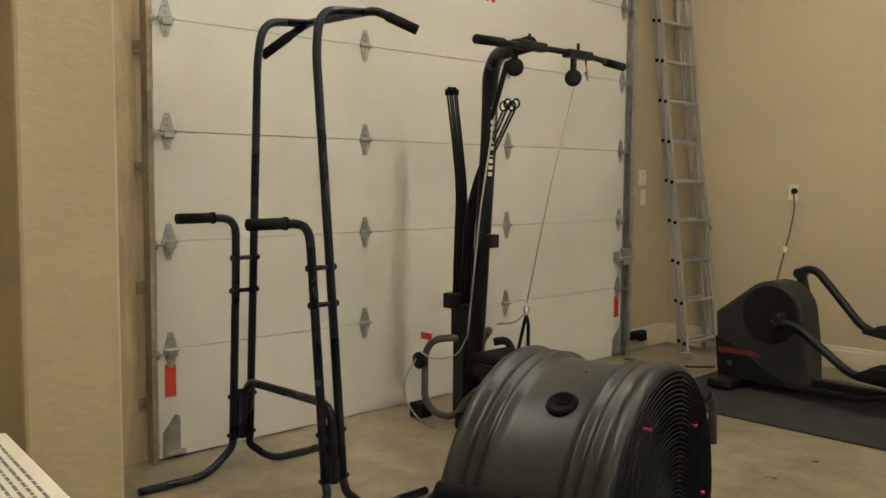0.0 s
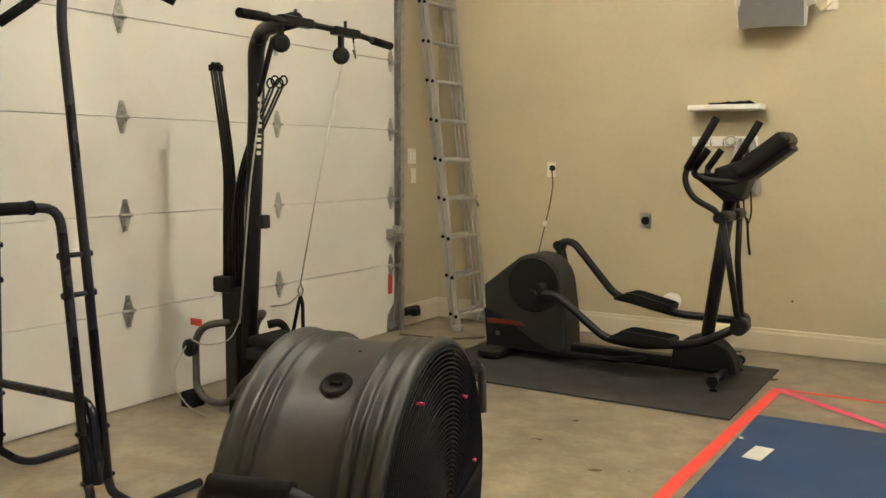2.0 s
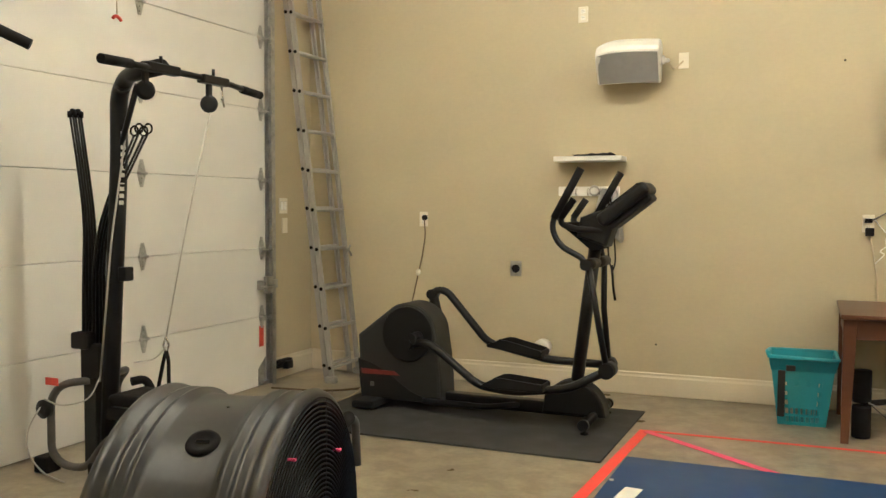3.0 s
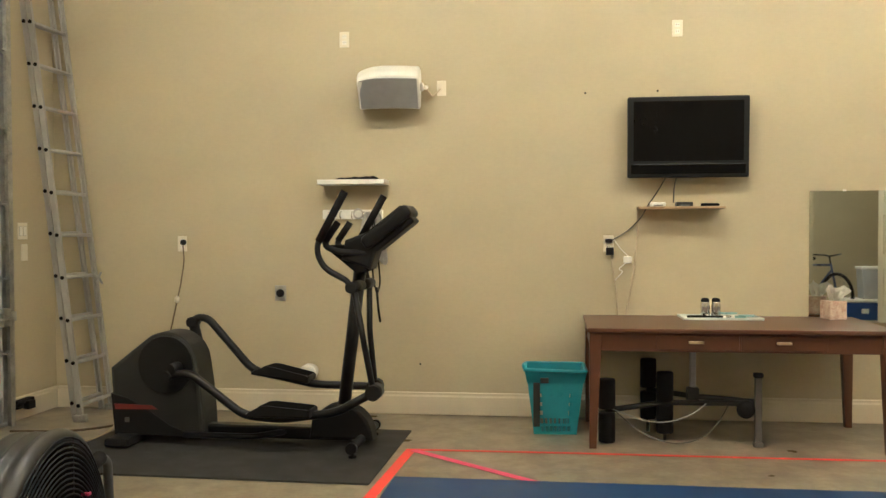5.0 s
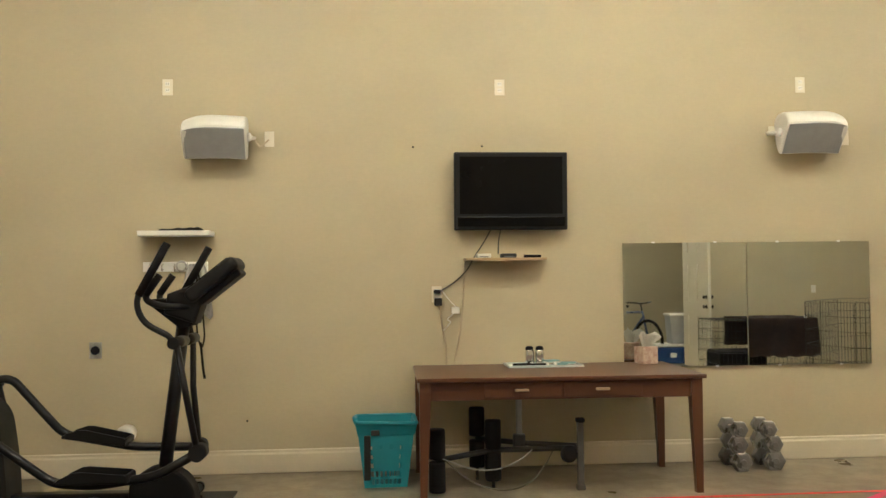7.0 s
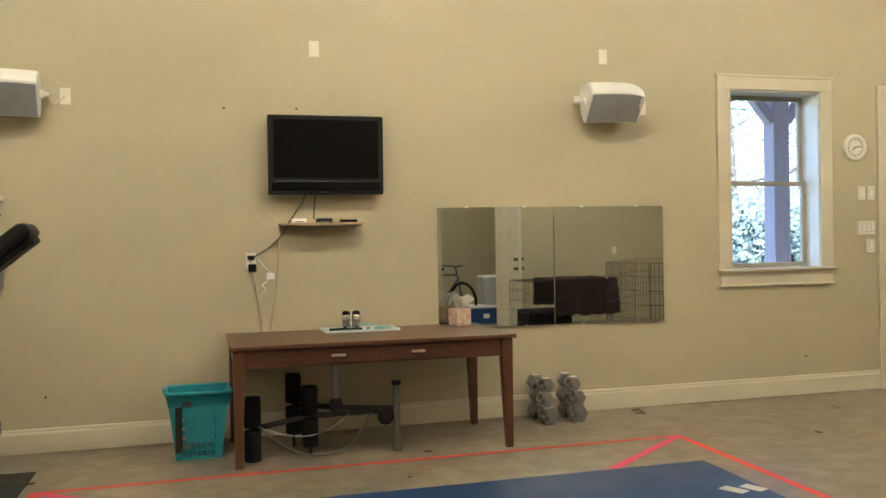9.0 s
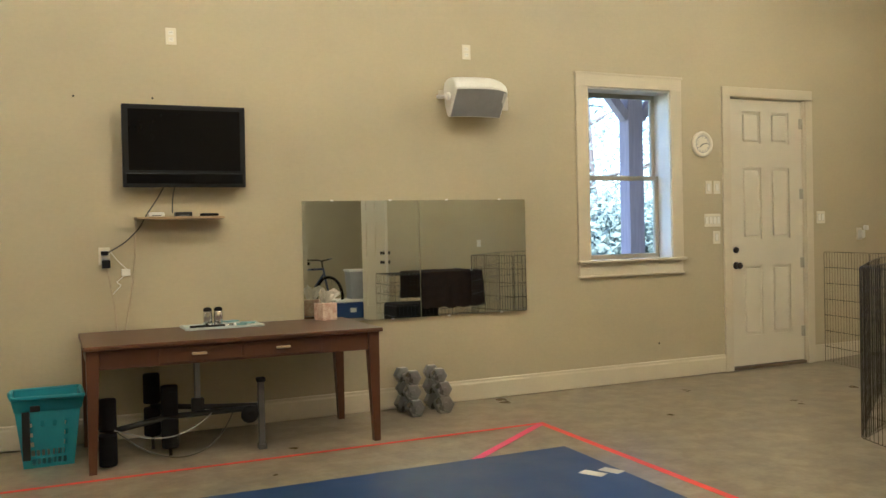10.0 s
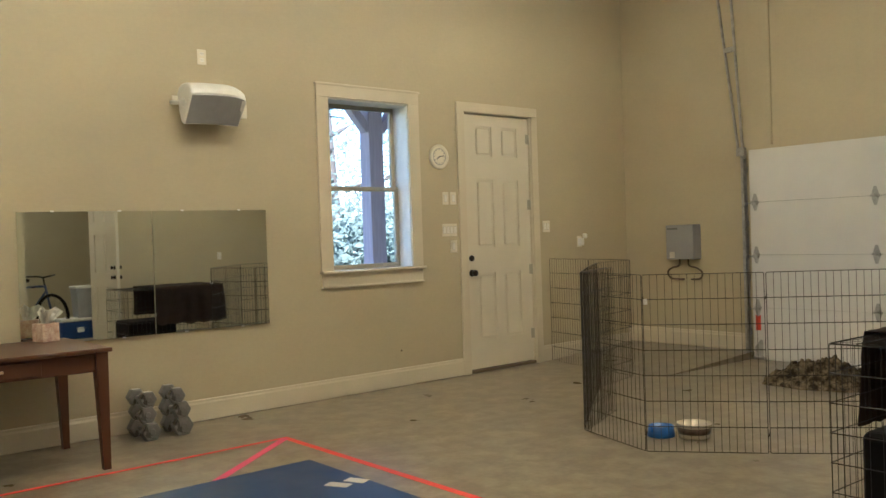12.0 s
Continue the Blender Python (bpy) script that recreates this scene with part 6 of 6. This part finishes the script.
def dumbbell():
    o = thing("dumbbell", "grey enamelled hex dumbbell stacked beside the desk", "dumbbell", "stack of dumbbells")
    r = 0.066
    for y in (-0.125, 0.125):
        bm = B()
        hexa = circle(0, 0, r, 6, 0, 360)
        slab(bm, hexa, y - 0.045, y + 0.045, "y", 0.012)
        h_ = part("head", bm, M_DUMB, o)
        bm = B()
        bx(bm, -0.030, 0.030, y - 0.025, y + 0.025, r * 0.866 - 0.0005, r * 0.866 + 0.001)
        part("label_patch", bm, M_PAPER, h_, "worn pale patch")
        bm = B()
        lathe(bm, [(0.022, 0), (0.022, 0.003), (0.016, 0.004), (0.001, 0.002)], pose(0, y + (-0.045 if y < 0 else 0.045), 0, 90 if y < 0 else -90), seg=12)
        part("end_boss", bm, M_DUMB, h_)
    bm = B()
    lathe(bm, [(0.014, -0.085), (0.017, -0.04), (0.018, 0), (0.017, 0.04), (0.014, 0.085)], pose(0, 0, 0, 90), seg=12)
    part("handle", bm, M_GALV, o, "steel handle")
    return o


db = dumbbell()
rr = 0.066 * 0.866
db.matrix_world = pose(2.365, 6.30, rr * 1.08, 0, 0, 2) @ Matrix.Diagonal((1.08, 0.88, 1.08, 1))
for x, sc, zs, tn, dy in ((2.360, 0.95, 2.16 * rr + 0.95 * rr, -4, 0.004), (2.356, 0.88, 4.06 * rr + 0.88 * rr, 4, 0.008), (2.606, 1.08, 1.08 * rr, 1, 0.0), (2.594, 0.95, 2.16 * rr + 0.95 * rr, 5, 0.0), (2.582, 0.88, 4.06 * rr + 0.88 * rr, -5, 0.008)):
    copy_thing(db, pose(x, 6.30 + dy, zs + 0.001, 0, 0, tn) @ Matrix.Diagonal((sc, 0.86, sc, 1)))


# ---- the dog's corner ----
bm = B()
tube(bm, [(0, 0, 0), (0, 0, 1)], 1.0, 5)
WIRE = part("wire", bm, M_WIRE).data
bpy.data.objects.remove(bpy.data.objects["wire"])


def wire_panel(parent, w, h, nv, nh, name="panel", r=0.0015):
    """A welded wire panel in the local x-z plane, from x = 0 to w: a bent border rod and single wires."""
    bm = B()
    tube(bm, [(0.0, 0, h / 2), (0.0, 0, 0.004), (w, 0, 0.004), (w, 0, h - 0.004), (0.0, 0, h - 0.004), (0.0, 0, h / 2)], r * 1.5, 6, 0.012)
    p_ = part(name, bm, M_WIRE, parent)
    for k in range(1, nv):
        piece("wire", WIRE, p_, pose(w * k / nv, 0, 0.004) @ Matrix.Diagonal((r, r, h - 0.008, 1)))
    for k in range(1, nh):
        piece("wire", WIRE, p_, pose(0, 0.004, h * k / nh, 0, 90, 0) @ Matrix.Diagonal((r * 1.8, r * 1.8, w, 1)))
    return p_


o = thing("exercise_pen", "open black wire dog exercise pen with hinged panels", "dog pen")
line = [(6.87, 6.62), (6.76, 5.98), (6.60, 5.34), (5.95, 5.18), (5.28, 4.69), (4.605, 4.163), (4.412, 3.49), (4.86, 2.93), (5.32, 2.42), (6.02, 2.28), (6.72, 2.20)]
for (x0, y0), (x1, y1) in zip(line, line[1:]):
    L_ = math.hypot(x1 - x0, y1 - y0)
    p_ = wire_panel(o, L_ - 0.012, 1.085, 16, 7)
    p_.matrix_local = pose(x0, y0, 0, 0, 0, math.degrees(math.atan2(y1 - y0, x1 - x0)))
    for z in (0.10, 0.92):
        bm = B()
        tube(bm, [(L_ - 0.012, 0, z), (L_ - 0.002, 0.006, z + 0.015), (L_ + 0.002, 0, z + 0.03)], 0.004, 6)
        part("hinge_clip", bm, M_WIRE, p_)
# spare panels folded flat against the nearest corner
for k, (dx, dy, tn) in enumerate(((0.02, 0.005, 26.0), (0.03, -0.01, 24.2))):
    p_ = wire_panel(o, 0.70, 1.085, 16, 7, "folded_panel")
    p_.matrix_local = pose(4.605 + dx, 4.163 + dy, 0, 0, 0, tn)
bm = B()
bx(bm, -0.012, 0.012, -0.012, 0.006, 0.90, 0.935, 0.004)
ob = part("snap_clip", bm, M_WPLAS, o, "pale clip on the wire")
ob.matrix_local = pose(4.422, 3.48, 0.0)


def wire_crate(x, y, w, d, h):
    o = thing("wire_crate", "black folding wire dog crate under a brown blanket", "dog crate", m=pose(x, y, 0))
    for m_, L_ in ((pose(0, 0, 0), w), (pose(0, -d, 0), w), (pose(0, -d, 0, 0, 0, 90), d), (pose(w, -d, 0, 0, 0, 90), d)):
        p_ = wire_panel(o, L_, h, max(8, int(L_ / 0.055)), 6, "side_panel")
        p_.matrix_local = m_
    p_ = wire_panel(o, w, d, 20, 6, "top_panel")
    p_.matrix_local = pose(0, 0, h, 90, 0, 0)
    bm = B()
    bx(bm, 0.01, w - 0.01, -d + 0.01, -0.01, 0.004, 0.03, 0.008)
    part("floor_pan", bm, M_FOAM, o, "black plastic pan")
    return o


wire_crate(3.94, 2.08, 1.22, 0.76, 0.815)
bm = B()
bx(bm, 4.00, 4.62, 1.42, 1.98, 0.032, 0.42, 0.04, seg=3)
tagged(part("dog_bed", bm, M_FOAM), "black padded dog bed inside the crate", "dog bed")


def draped(name, label, category, x0, x1, ys, zs, mt, amp=0.012, seed=3, nx=36):
    """A cloth pulled over an edge: a strip of profile points (y, z) across x, with folds and some thickness."""
    bm = B()
    path = []
    for (y0, z0), (y1, z1) in zip(zip(ys, zs), zip(ys[1:], zs[1:])):
        n_ = max(2, int(math.hypot(y1 - y0, z1 - z0) / 0.03))
        path += [(y0 + (y1 - y0) * k / n_, z0 + (z1 - z0) * k / n_) for k in range(n_)]
    path.append((ys[-1], zs[-1]))
    G = []
    for i in range(nx + 1):
        x = x0 + (x1 - x0) * i / nx
        row = []
        for j, (y, z) in enumerate(path):
            end = 1 + 0.12 * noise.noise(Vector((x * 6, seed, 0)))
            hang = max(0.0, zs[len(zs) // 2] - z)
            f_ = noise.noise(Vector((x * 7, hang * 2, seed))) * amp * (0.4 + 6 * hang)
            row.append(bm.verts.new((x + noise.noise(Vector((z * 5, y * 5, seed))) * 0.015, y + f_ * (1 if y > sum(ys) / len(ys) else -1), z + abs(noise.noise(Vector((x * 9, y * 9, seed)))) * amp - hang * (end - 1))))
        G.append(row)
    for a, b_ in zip(G, G[1:]):
        for k in range(len(path) - 1):
            bm.faces.new((a[k], a[k + 1], b_[k + 1], b_[k])).smooth = True
    bmesh.ops.solidify(bm, geom=bm.faces[:], thickness=0.010)
    return tagged(part(name, bm, mt), label, category)


draped("brown_blanket", "dark brown fleece blanket draped over the crate", "blanket", 4.30, 5.22, [2.13, 2.115, 2.09, 1.7, 1.31, 1.285, 1.28], [0.36, 0.70, 0.833, 0.835, 0.833, 0.70, 0.45], M_BROWNC)

# heaped fleece by the garage door
bm = B()
n_ = 60
G = []
for i in range(n_ + 1):
    row = []
    for j in range(n_ + 1):
        u, v = i / n_ * 2 - 1, j / n_ * 2 - 1
        r2 = min(1.0, math.sqrt(u * u + v * v))
        p = Vector((u * 2.6, v * 2.6, 0.5))
        fold = abs(noise.noise(p * 1.2)) + 0.6 * abs(noise.noise(p * 2.7 + Vector((5, 1, 0)))) + 0.3 * abs(noise.noise(p * 5.5))
        hgt = max(0.0, 1 - r2 ** 2.2) * (0.07 + 0.34 * fold)
        k = 1 + 0.18 * noise.noise(Vector((u * 1.5, v * 1.5, 3)))
        sq = 1 / max(1.0, math.sqrt(u * u + v * v)) if (u * u + v * v) > 1 else 1
        row.append(bm.verts.new((7.28 + u * 0.40 * k * sq, 3.90 + v * 0.50 * k * sq, 0.004 + hgt * 0.62)))
    G.append(row)
for a, b_ in zip(G, G[1:]):
    for k in range(n_):
        bm.faces.new((a[k], a[k + 1], b_[k + 1], b_[k])).smooth = True
bmesh.ops.solidify(bm, geom=bm.faces[:], thickness=0.004)
tagged(part("fleece_blanket", bm, M_CAMO), "mottled brown fleece blanket heaped on the floor", "blanket")

o = thing("water_bowl", "blue plastic dog bowl on the floor", "dog bowl", m=pose(4.82, 3.69, 0))
bm = B()
lathe(bm, [(0.088, 0), (0.090, 0.005), (0.080, 0.07), (0.074, 0.07), (0.062, 0.02), (0.001, 0.018)], seg=28)
part("bowl", bm, M_BOWLB, o)
o = thing("food_bowl", "cream ceramic dog bowl with a dark pattern band", "dog bowl", m=pose(4.93, 3.51, 0))
bm = B()
lathe(bm, [(0.095, 0), (0.100, 0.012), (0.112, 0.085), (0.116, 0.095), (0.108, 0.096), (0.092, 0.025), (0.001, 0.02)], seg=32)
bw = part("bowl", bm, M_CERAM, o)
bm = B()
lathe(bm, [(0.1040, 0.030), (0.1105, 0.072), (0.1095, 0.072), (0.1030, 0.030)], seg=32)
part("pattern_band", bm, M_DCER, bw, "dark pattern band")

# ---- near the camera: printed carton beside the pillar ----
o = thing("carton", "white printed cardboard carton standing on the floor", "box", m=pose(-1.75, 0.275, 0, 0, 0, -6))
bm = B()
bx(bm, -0.26, 0.29, -0.30, 0.285, 0, 0.805, 0.004)
part("body", bm, M_PAPER, o)
# the open end: four flaps with bare brown edges
for nm, a in (("top_flap", (0.291, 0.362, -0.298, 0.283, 0.799, 0.8045)), ("side_flap", (0.291, 0.362, 0.277, 0.283, 0.006, 0.798)), ("side_flap", (0.291, 0.362, -0.298, -0.292, 0.006, 0.798)), ("bottom_flap", (0.291, 0.362, -0.298, 0.283, 0, 0.005))):
    bm = B()
    bx(bm, *a, 0.001, seg=1)
    fl = part(nm, bm, M_PAPER, o)
    bm = B()
    x0, x1, y0, y1, z0, z1 = a
    bx(bm, 0.3625, 0.366, y0, y1, z0, z1)
    part("bare_edge", bm, M_TANC, fl, "brown cardboard edge")
random.seed(2)
for k in range(13):
    bm = B()
    x = -0.20
    y = 0.250 - k * 0.017
    while x < 0.22:
        w_ = random.uniform(0.012, 0.05)
        bx(bm, x, x + w_, y, y + 0.006, 0.8052, 0.8058)
        x += w_ + 0.007
    part("print_line", bm, M_INK, o)
o = thing("wall_outlet", "outlet with two black plugs on the wall end", "outlet", m=pose(-2.52, 1.035, 0.62, 0, 0, 180))
bm = B()
bx(bm, -0.038, 0.038, -0.008, 0, -0.06, 0.06, 0.003)
part("plate", bm, M_PLATE, o)
for z in (-0.03, 0.03):
    bm = B()
    bx(bm, -0.014, 0.014, -0.035, -0.008, z - 0.014, z + 0.014, 0.005)
    part("plug", bm, M_FOAM, o)

# cords on the floor behind the machines
cable("grey cord lying across the concrete floor", [(-3.75, 5.5, 0.008), (-3.3, 5.55, 0.008), (-3.0, 5.95, 0.008), (-3.3, 6.25, 0.008), (-3.0, 6.45, 0.008), (-2.6, 6.1, 0.008)], 0.008, M_TANC, 0.2, "cord", "cord")
cable("pale cord lying across the concrete floor", [(-3.7, 5.2, 0.008), (-3.4, 5.0, 0.008), (-3.05, 5.25, 0.008), (-3.1, 5.7, 0.008), (-3.5, 6.4, 0.008)], 0.006, M_CORDW, 0.2, "cord", "cord")
cable("dark cord lying by the ladder foot", [(-3.2, 6.5, 0.008), (-3.45, 6.3, 0.008), (-3.3, 6.05, 0.008), (-2.95, 6.1, 0.008), (-2.9, 5.8, 0.008)], 0.007, M_FOAM, 0.15, "cord", "cord")

# ---- the store room seen in the mirror ----
o = thing("cooler", "blue picnic cooler with a white lid", "cooler", m=pose(4.28, -1.05, 0))
bm = B()
bx(bm, -0.28, 0.28, -0.17, 0.17, 0, 0.26, 0.02)
part("body", bm, M_COOL, o)
bm = B()
bx(bm, -0.285, 0.285, -0.175, 0.175, 0.262, 0.31, 0.015)
part("lid", bm, M_WPLAS, o)
bm = B()
bx(bm, -0.05, 0.05, 0.170, 0.185, 0.10, 0.17, 0.004)
part("latch", bm, M_WPLAS, o)
o = thing("storage_bin", "grey plastic bin with a pale lid on the cooler", "bin", m=pose(4.40, -1.05, 0.311))
bm = B()
slab(bm, [(-0.13, 0), (0.13, 0), (0.16, 0.44), (-0.16, 0.44)], -0.15, 0.15, "y", 0.01)
part("body", bm, M_BIN, o)
bm = B()
bx(bm, -0.172, 0.172, -0.165, 0.165, 0.441, 0.475, 0.01)
part("lid", bm, M_WPLAS, o)


def bicycle():
    o = thing("bicycle", "blue-grey bicycle leaning in the store room", "bicycle", m=pose(3.76, -1.66, 0, 0, 0, 64))
    for x in (-0.5, 0.5):
        bm = B()
        tube(bm, [(x + 0.32 * math.cos(a), 0, 0.345 + 0.32 * math.sin(a)) for a in [i * math.pi / 16 for i in range(33)]], 0.024, 8)
        w_ = part("tyre", bm, M_FOAM, o, "black tyre")
        bm = B()
        for k in range(14):
            a = k * math.pi / 7
            tube(bm, [(x, 0.02 * (-1) ** k, 0.345), (x + 0.30 * math.cos(a), 0, 0.345 + 0.30 * math.sin(a))], 0.0015, 4)
        tube(bm, [(x, -0.04, 0.345), (x, 0.04, 0.345)], 0.02, 10)
        part("spokes", bm, M_CHROME, w_)
    bm = B()
    for a, b_ in (((-0.5, 0.345), (-0.12, 0.78)), ((-0.5, 0.345), (-0.05, 0.30)), ((-0.05, 0.30), (-0.15, 0.86)), ((-0.12, 0.78), (0.36, 0.80)), ((-0.05, 0.30), (0.38, 0.72)), ((0.36, 0.82), (0.5, 0.345))):
        tube(bm, [(a[0], 0, a[1]), (b_[0], 0, b_[1])], 0.017, 8)
    part("frame", bm, M_BIKE, o)
    bm = B()
    tube(bm, [(0.36, 0, 0.80), (0.33, 0, 0.93), (0.36, 0.1, 0.95), (0.26, 0.28, 0.96)], 0.012, 8, 0.03), tube(bm, [(0.33, 0, 0.93), (0.36, -0.1, 0.95), (0.26, -0.28, 0.96)], 0.012, 8, 0.03)
    part("handlebar", bm, M_BLACK, o)
    bm = B()
    bx(bm, -0.28, -0.02, -0.06, 0.06, 0.86, 0.91, 0.02)
    part("saddle", bm, M_FOAM, o)


bicycle()
bm = B()
tube(bm, [(3.60, -1.15, 0.03), (3.50, -1.60, 1.38)], 0.05, 8, flat=0.5)
tagged(part("folded_board", bm, M_FOAM), "dark long case leaning in the store room", "case")

# release cord of the garage door opener
o = thing("release_cord", "thin cord with a red plastic pull handle", "pull cord", m=pose(-3.45, 3.66, 2.33))
bm = B()
tube(bm, [(0, 0, 0.03), (0, 0, ZC - 2.33)], 0.003, 6)
part("cord", bm, M_CORDW, o)
bm = B()
tube(bm, [(0, -0.030, 0.004), (0, -0.02, 0.014), (0, 0, 0.02), (0, 0.02, 0.010), (0, 0.030, 0.0)], 0.009, 8, 0.015)
part("handle", bm, M_RED, o, "red pull handle")

# ---- outside the window ----
o = thing("porch_fan", "dark ceiling fan at rest under the porch roof", "ceiling fan", m=pose(4.72, 8.15, 3.42))
bm = B()
tube(bm, [(0, 0, 0), (0, 0, -0.60)], 0.02, 8)
part("rod", bm, M_BRONZE, o)
bm = B()
lathe(bm, [(0.03, -0.82), (0.09, -0.80), (0.11, -0.72), (0.09, -0.64), (0.03, -0.60)], seg=20)
part("motor", bm, M_BRONZE, o)
for k in range(5):
    bm = B()
    bx(bm, 0.10, 0.66, -0.065, 0.065, -0.006, 0.006, 0.004, pose(0, 0, -0.74, 0, 0, k * 72 + 6) @ pose(0, 0, 0, 12))
    part("blade", bm, M_BRONZE, o)
o = thing("porch_post", "brown timber porch post with two diagonal braces", "post", m=pose(6.09, 8.7, -0.12))
bm = B()
bx(bm, -0.10, 0.10, -0.10, 0.10, 0, 3.15, 0.012)
part("post", bm, M_POST, o)
for s in (-1, 1):
    bm = B()
    bx(bm, -0.05, 0.05, -0.06, 0.06, 0, 0.75, 0.006, pose(s * 0.09, -0.03, 2.74, 0, s * 40, 0))
    part("brace", bm, M_POST, o)
bm = B()
bx(bm, -2.6, 1.8, -0.12, 0.12, 3.15, 3.40, 0.01)
part("beam", bm, M_POST, o)


def tree(x, y, h, seed, leaves):
    random.seed(seed)
    o = thing("tree", "leafy green garden tree in bright daylight", "tree", "garden trees", pose(x, y, -0.12))
    bm = B()
    tube(bm, [(0, 0, 0), (0.08, 0.04, h * 0.35), (-0.04, 0.08, h * 0.7), (0.02, 0, h * 0.95)], 0.16, 8, 0.3, r1=0.03)
    tips = []
    for k in range(11):
        z = h * random.uniform(0.12, 0.85)
        a, l_ = random.uniform(0, 6.28), h * random.uniform(0.18, 0.36)
        e = Vector((l_ * math.cos(a), l_ * math.sin(a), z + l_ * random.uniform(0.1, 0.6)))
        tube(bm, [(0, 0, z), e * 0.5 + Vector((0, 0, z * 0.5)), e], 0.05, 6, 0.2, r1=0.012)
        tips.append(e)
    part("trunk", bm, M_BARK, o)
    vs, fs = [], []
    for k in range(leaves):
        c_ = random.choice(tips) * random.uniform(0.6, 1.05) + Vector((random.gauss(0, 0.45), random.gauss(0, 0.45), random.gauss(0, 0.5)))
        c_.z = max(0.1, c_.z)
        a = Vector((random.gauss(0, 1), random.gauss(0, 1), random.gauss(0, 1))).normalized()
        b_ = a.orthogonal().normalized()
        s = random.uniform(0.05, 0.11)
        i = len(vs)
        vs += [c_ - a * s, c_ + b_ * s * 0.5, c_ + a * s, c_ - b_ * s * 0.5 + a.cross(b_) * s * 0.2]
        fs += [(i, i + 1, i + 2), (i, i + 2, i + 3)]
    me = bpy.data.meshes.new("crown")
    me.from_pydata([tuple(v) for v in vs], [], fs)
    me.materials.append(M_LEAF)
    cr = new("crown", me)
    cr.parent = o
    return o


for i, (x, y, h, lv) in enumerate(((6.9, 12.6, 1.5, 4200), (8.6, 12.4, 1.7, 5000), (10.4, 13.8, 1.9, 5000), (9.6, 17.5, 2.3, 4600), (12.6, 17.5, 2.6, 2600), (10.8, 17.0, 6.5, 1300), (13.5, 19.0, 7.5, 1500), (16.5, 22.0, 8.0, 1500), (9.2, 15.2, 3.6, 2500))):
    tree(x, y, h, 20 + i, lv)
# roof out of view, added and sized to keep sun off the post
bm = B()
bx(bm, 3.2, 8.6, 7.3, 9.4, 3.42, 3.52, 0.01)
tagged(part("porch_roof", bm, M_POST), "unseen timber porch roof added to shade the post", "porch roof", kind="structure")
bm = B()
bx(bm, 4.0, 7.2, 7.35, 9.2, -0.12, -0.02, 0.01)
tagged(part("porch_slab", bm, M_CONC), "pale concrete porch slab outside the window", "porch", kind="structure")

# what hangs on the north wall follows its slight skew
HUNG = {"wall_outlet", "light_switch", "cover_plate", "dryer_outlet", "pipe_cap", "wall_nail", "wall_clock", "wall_speaker", "speaker_cable", "wall_shelf", "black_pouch", "hook_rail", "towel", "strap", "coiled_cord", "television",
        "small_wall_shelf", "adapter_box", "modem", "remote_control", "power_cable", "power_adapter", "plug", "cable_clip", "cord_joint", "night_light", "wall_mirror", "window_1", "door_1", "trim_door", "door_threshold", "door_back"}
for ob in [o for o in scene.collection.objects if o.parent is None and o.name.split(".")[0] in HUNG]:
    c = ob.matrix_world.translation.copy()
    if ob.type == "MESH" and c.length < 1e-6:
        c = sum((Vector(v) for v in ob.bound_box), Vector()) / 8
    if c.y < 6.3:
        continue
    at_door = "door" in ob.name
    x = 6.275 if at_door else c.x
    k = wall_share(x)
    to = along(6.255 if at_door else x)
    to.z = 0.0 if at_door else EYE.z + (c.z - EYE.z) * k
    if ob.name.startswith("wall_mirror"):
        turn, to.y = Matrix(), to.y - 0.015
    else:
        turn = NORTH.to_3x3().to_4x4()
    ob.matrix_world = Matrix.Translation(to) @ turn @ Matrix.Scale(1.0 if at_door else k, 4) @ Matrix.Translation((-x, -YN, 0.0 if at_door else -c.z)) @ ob.matrix_world
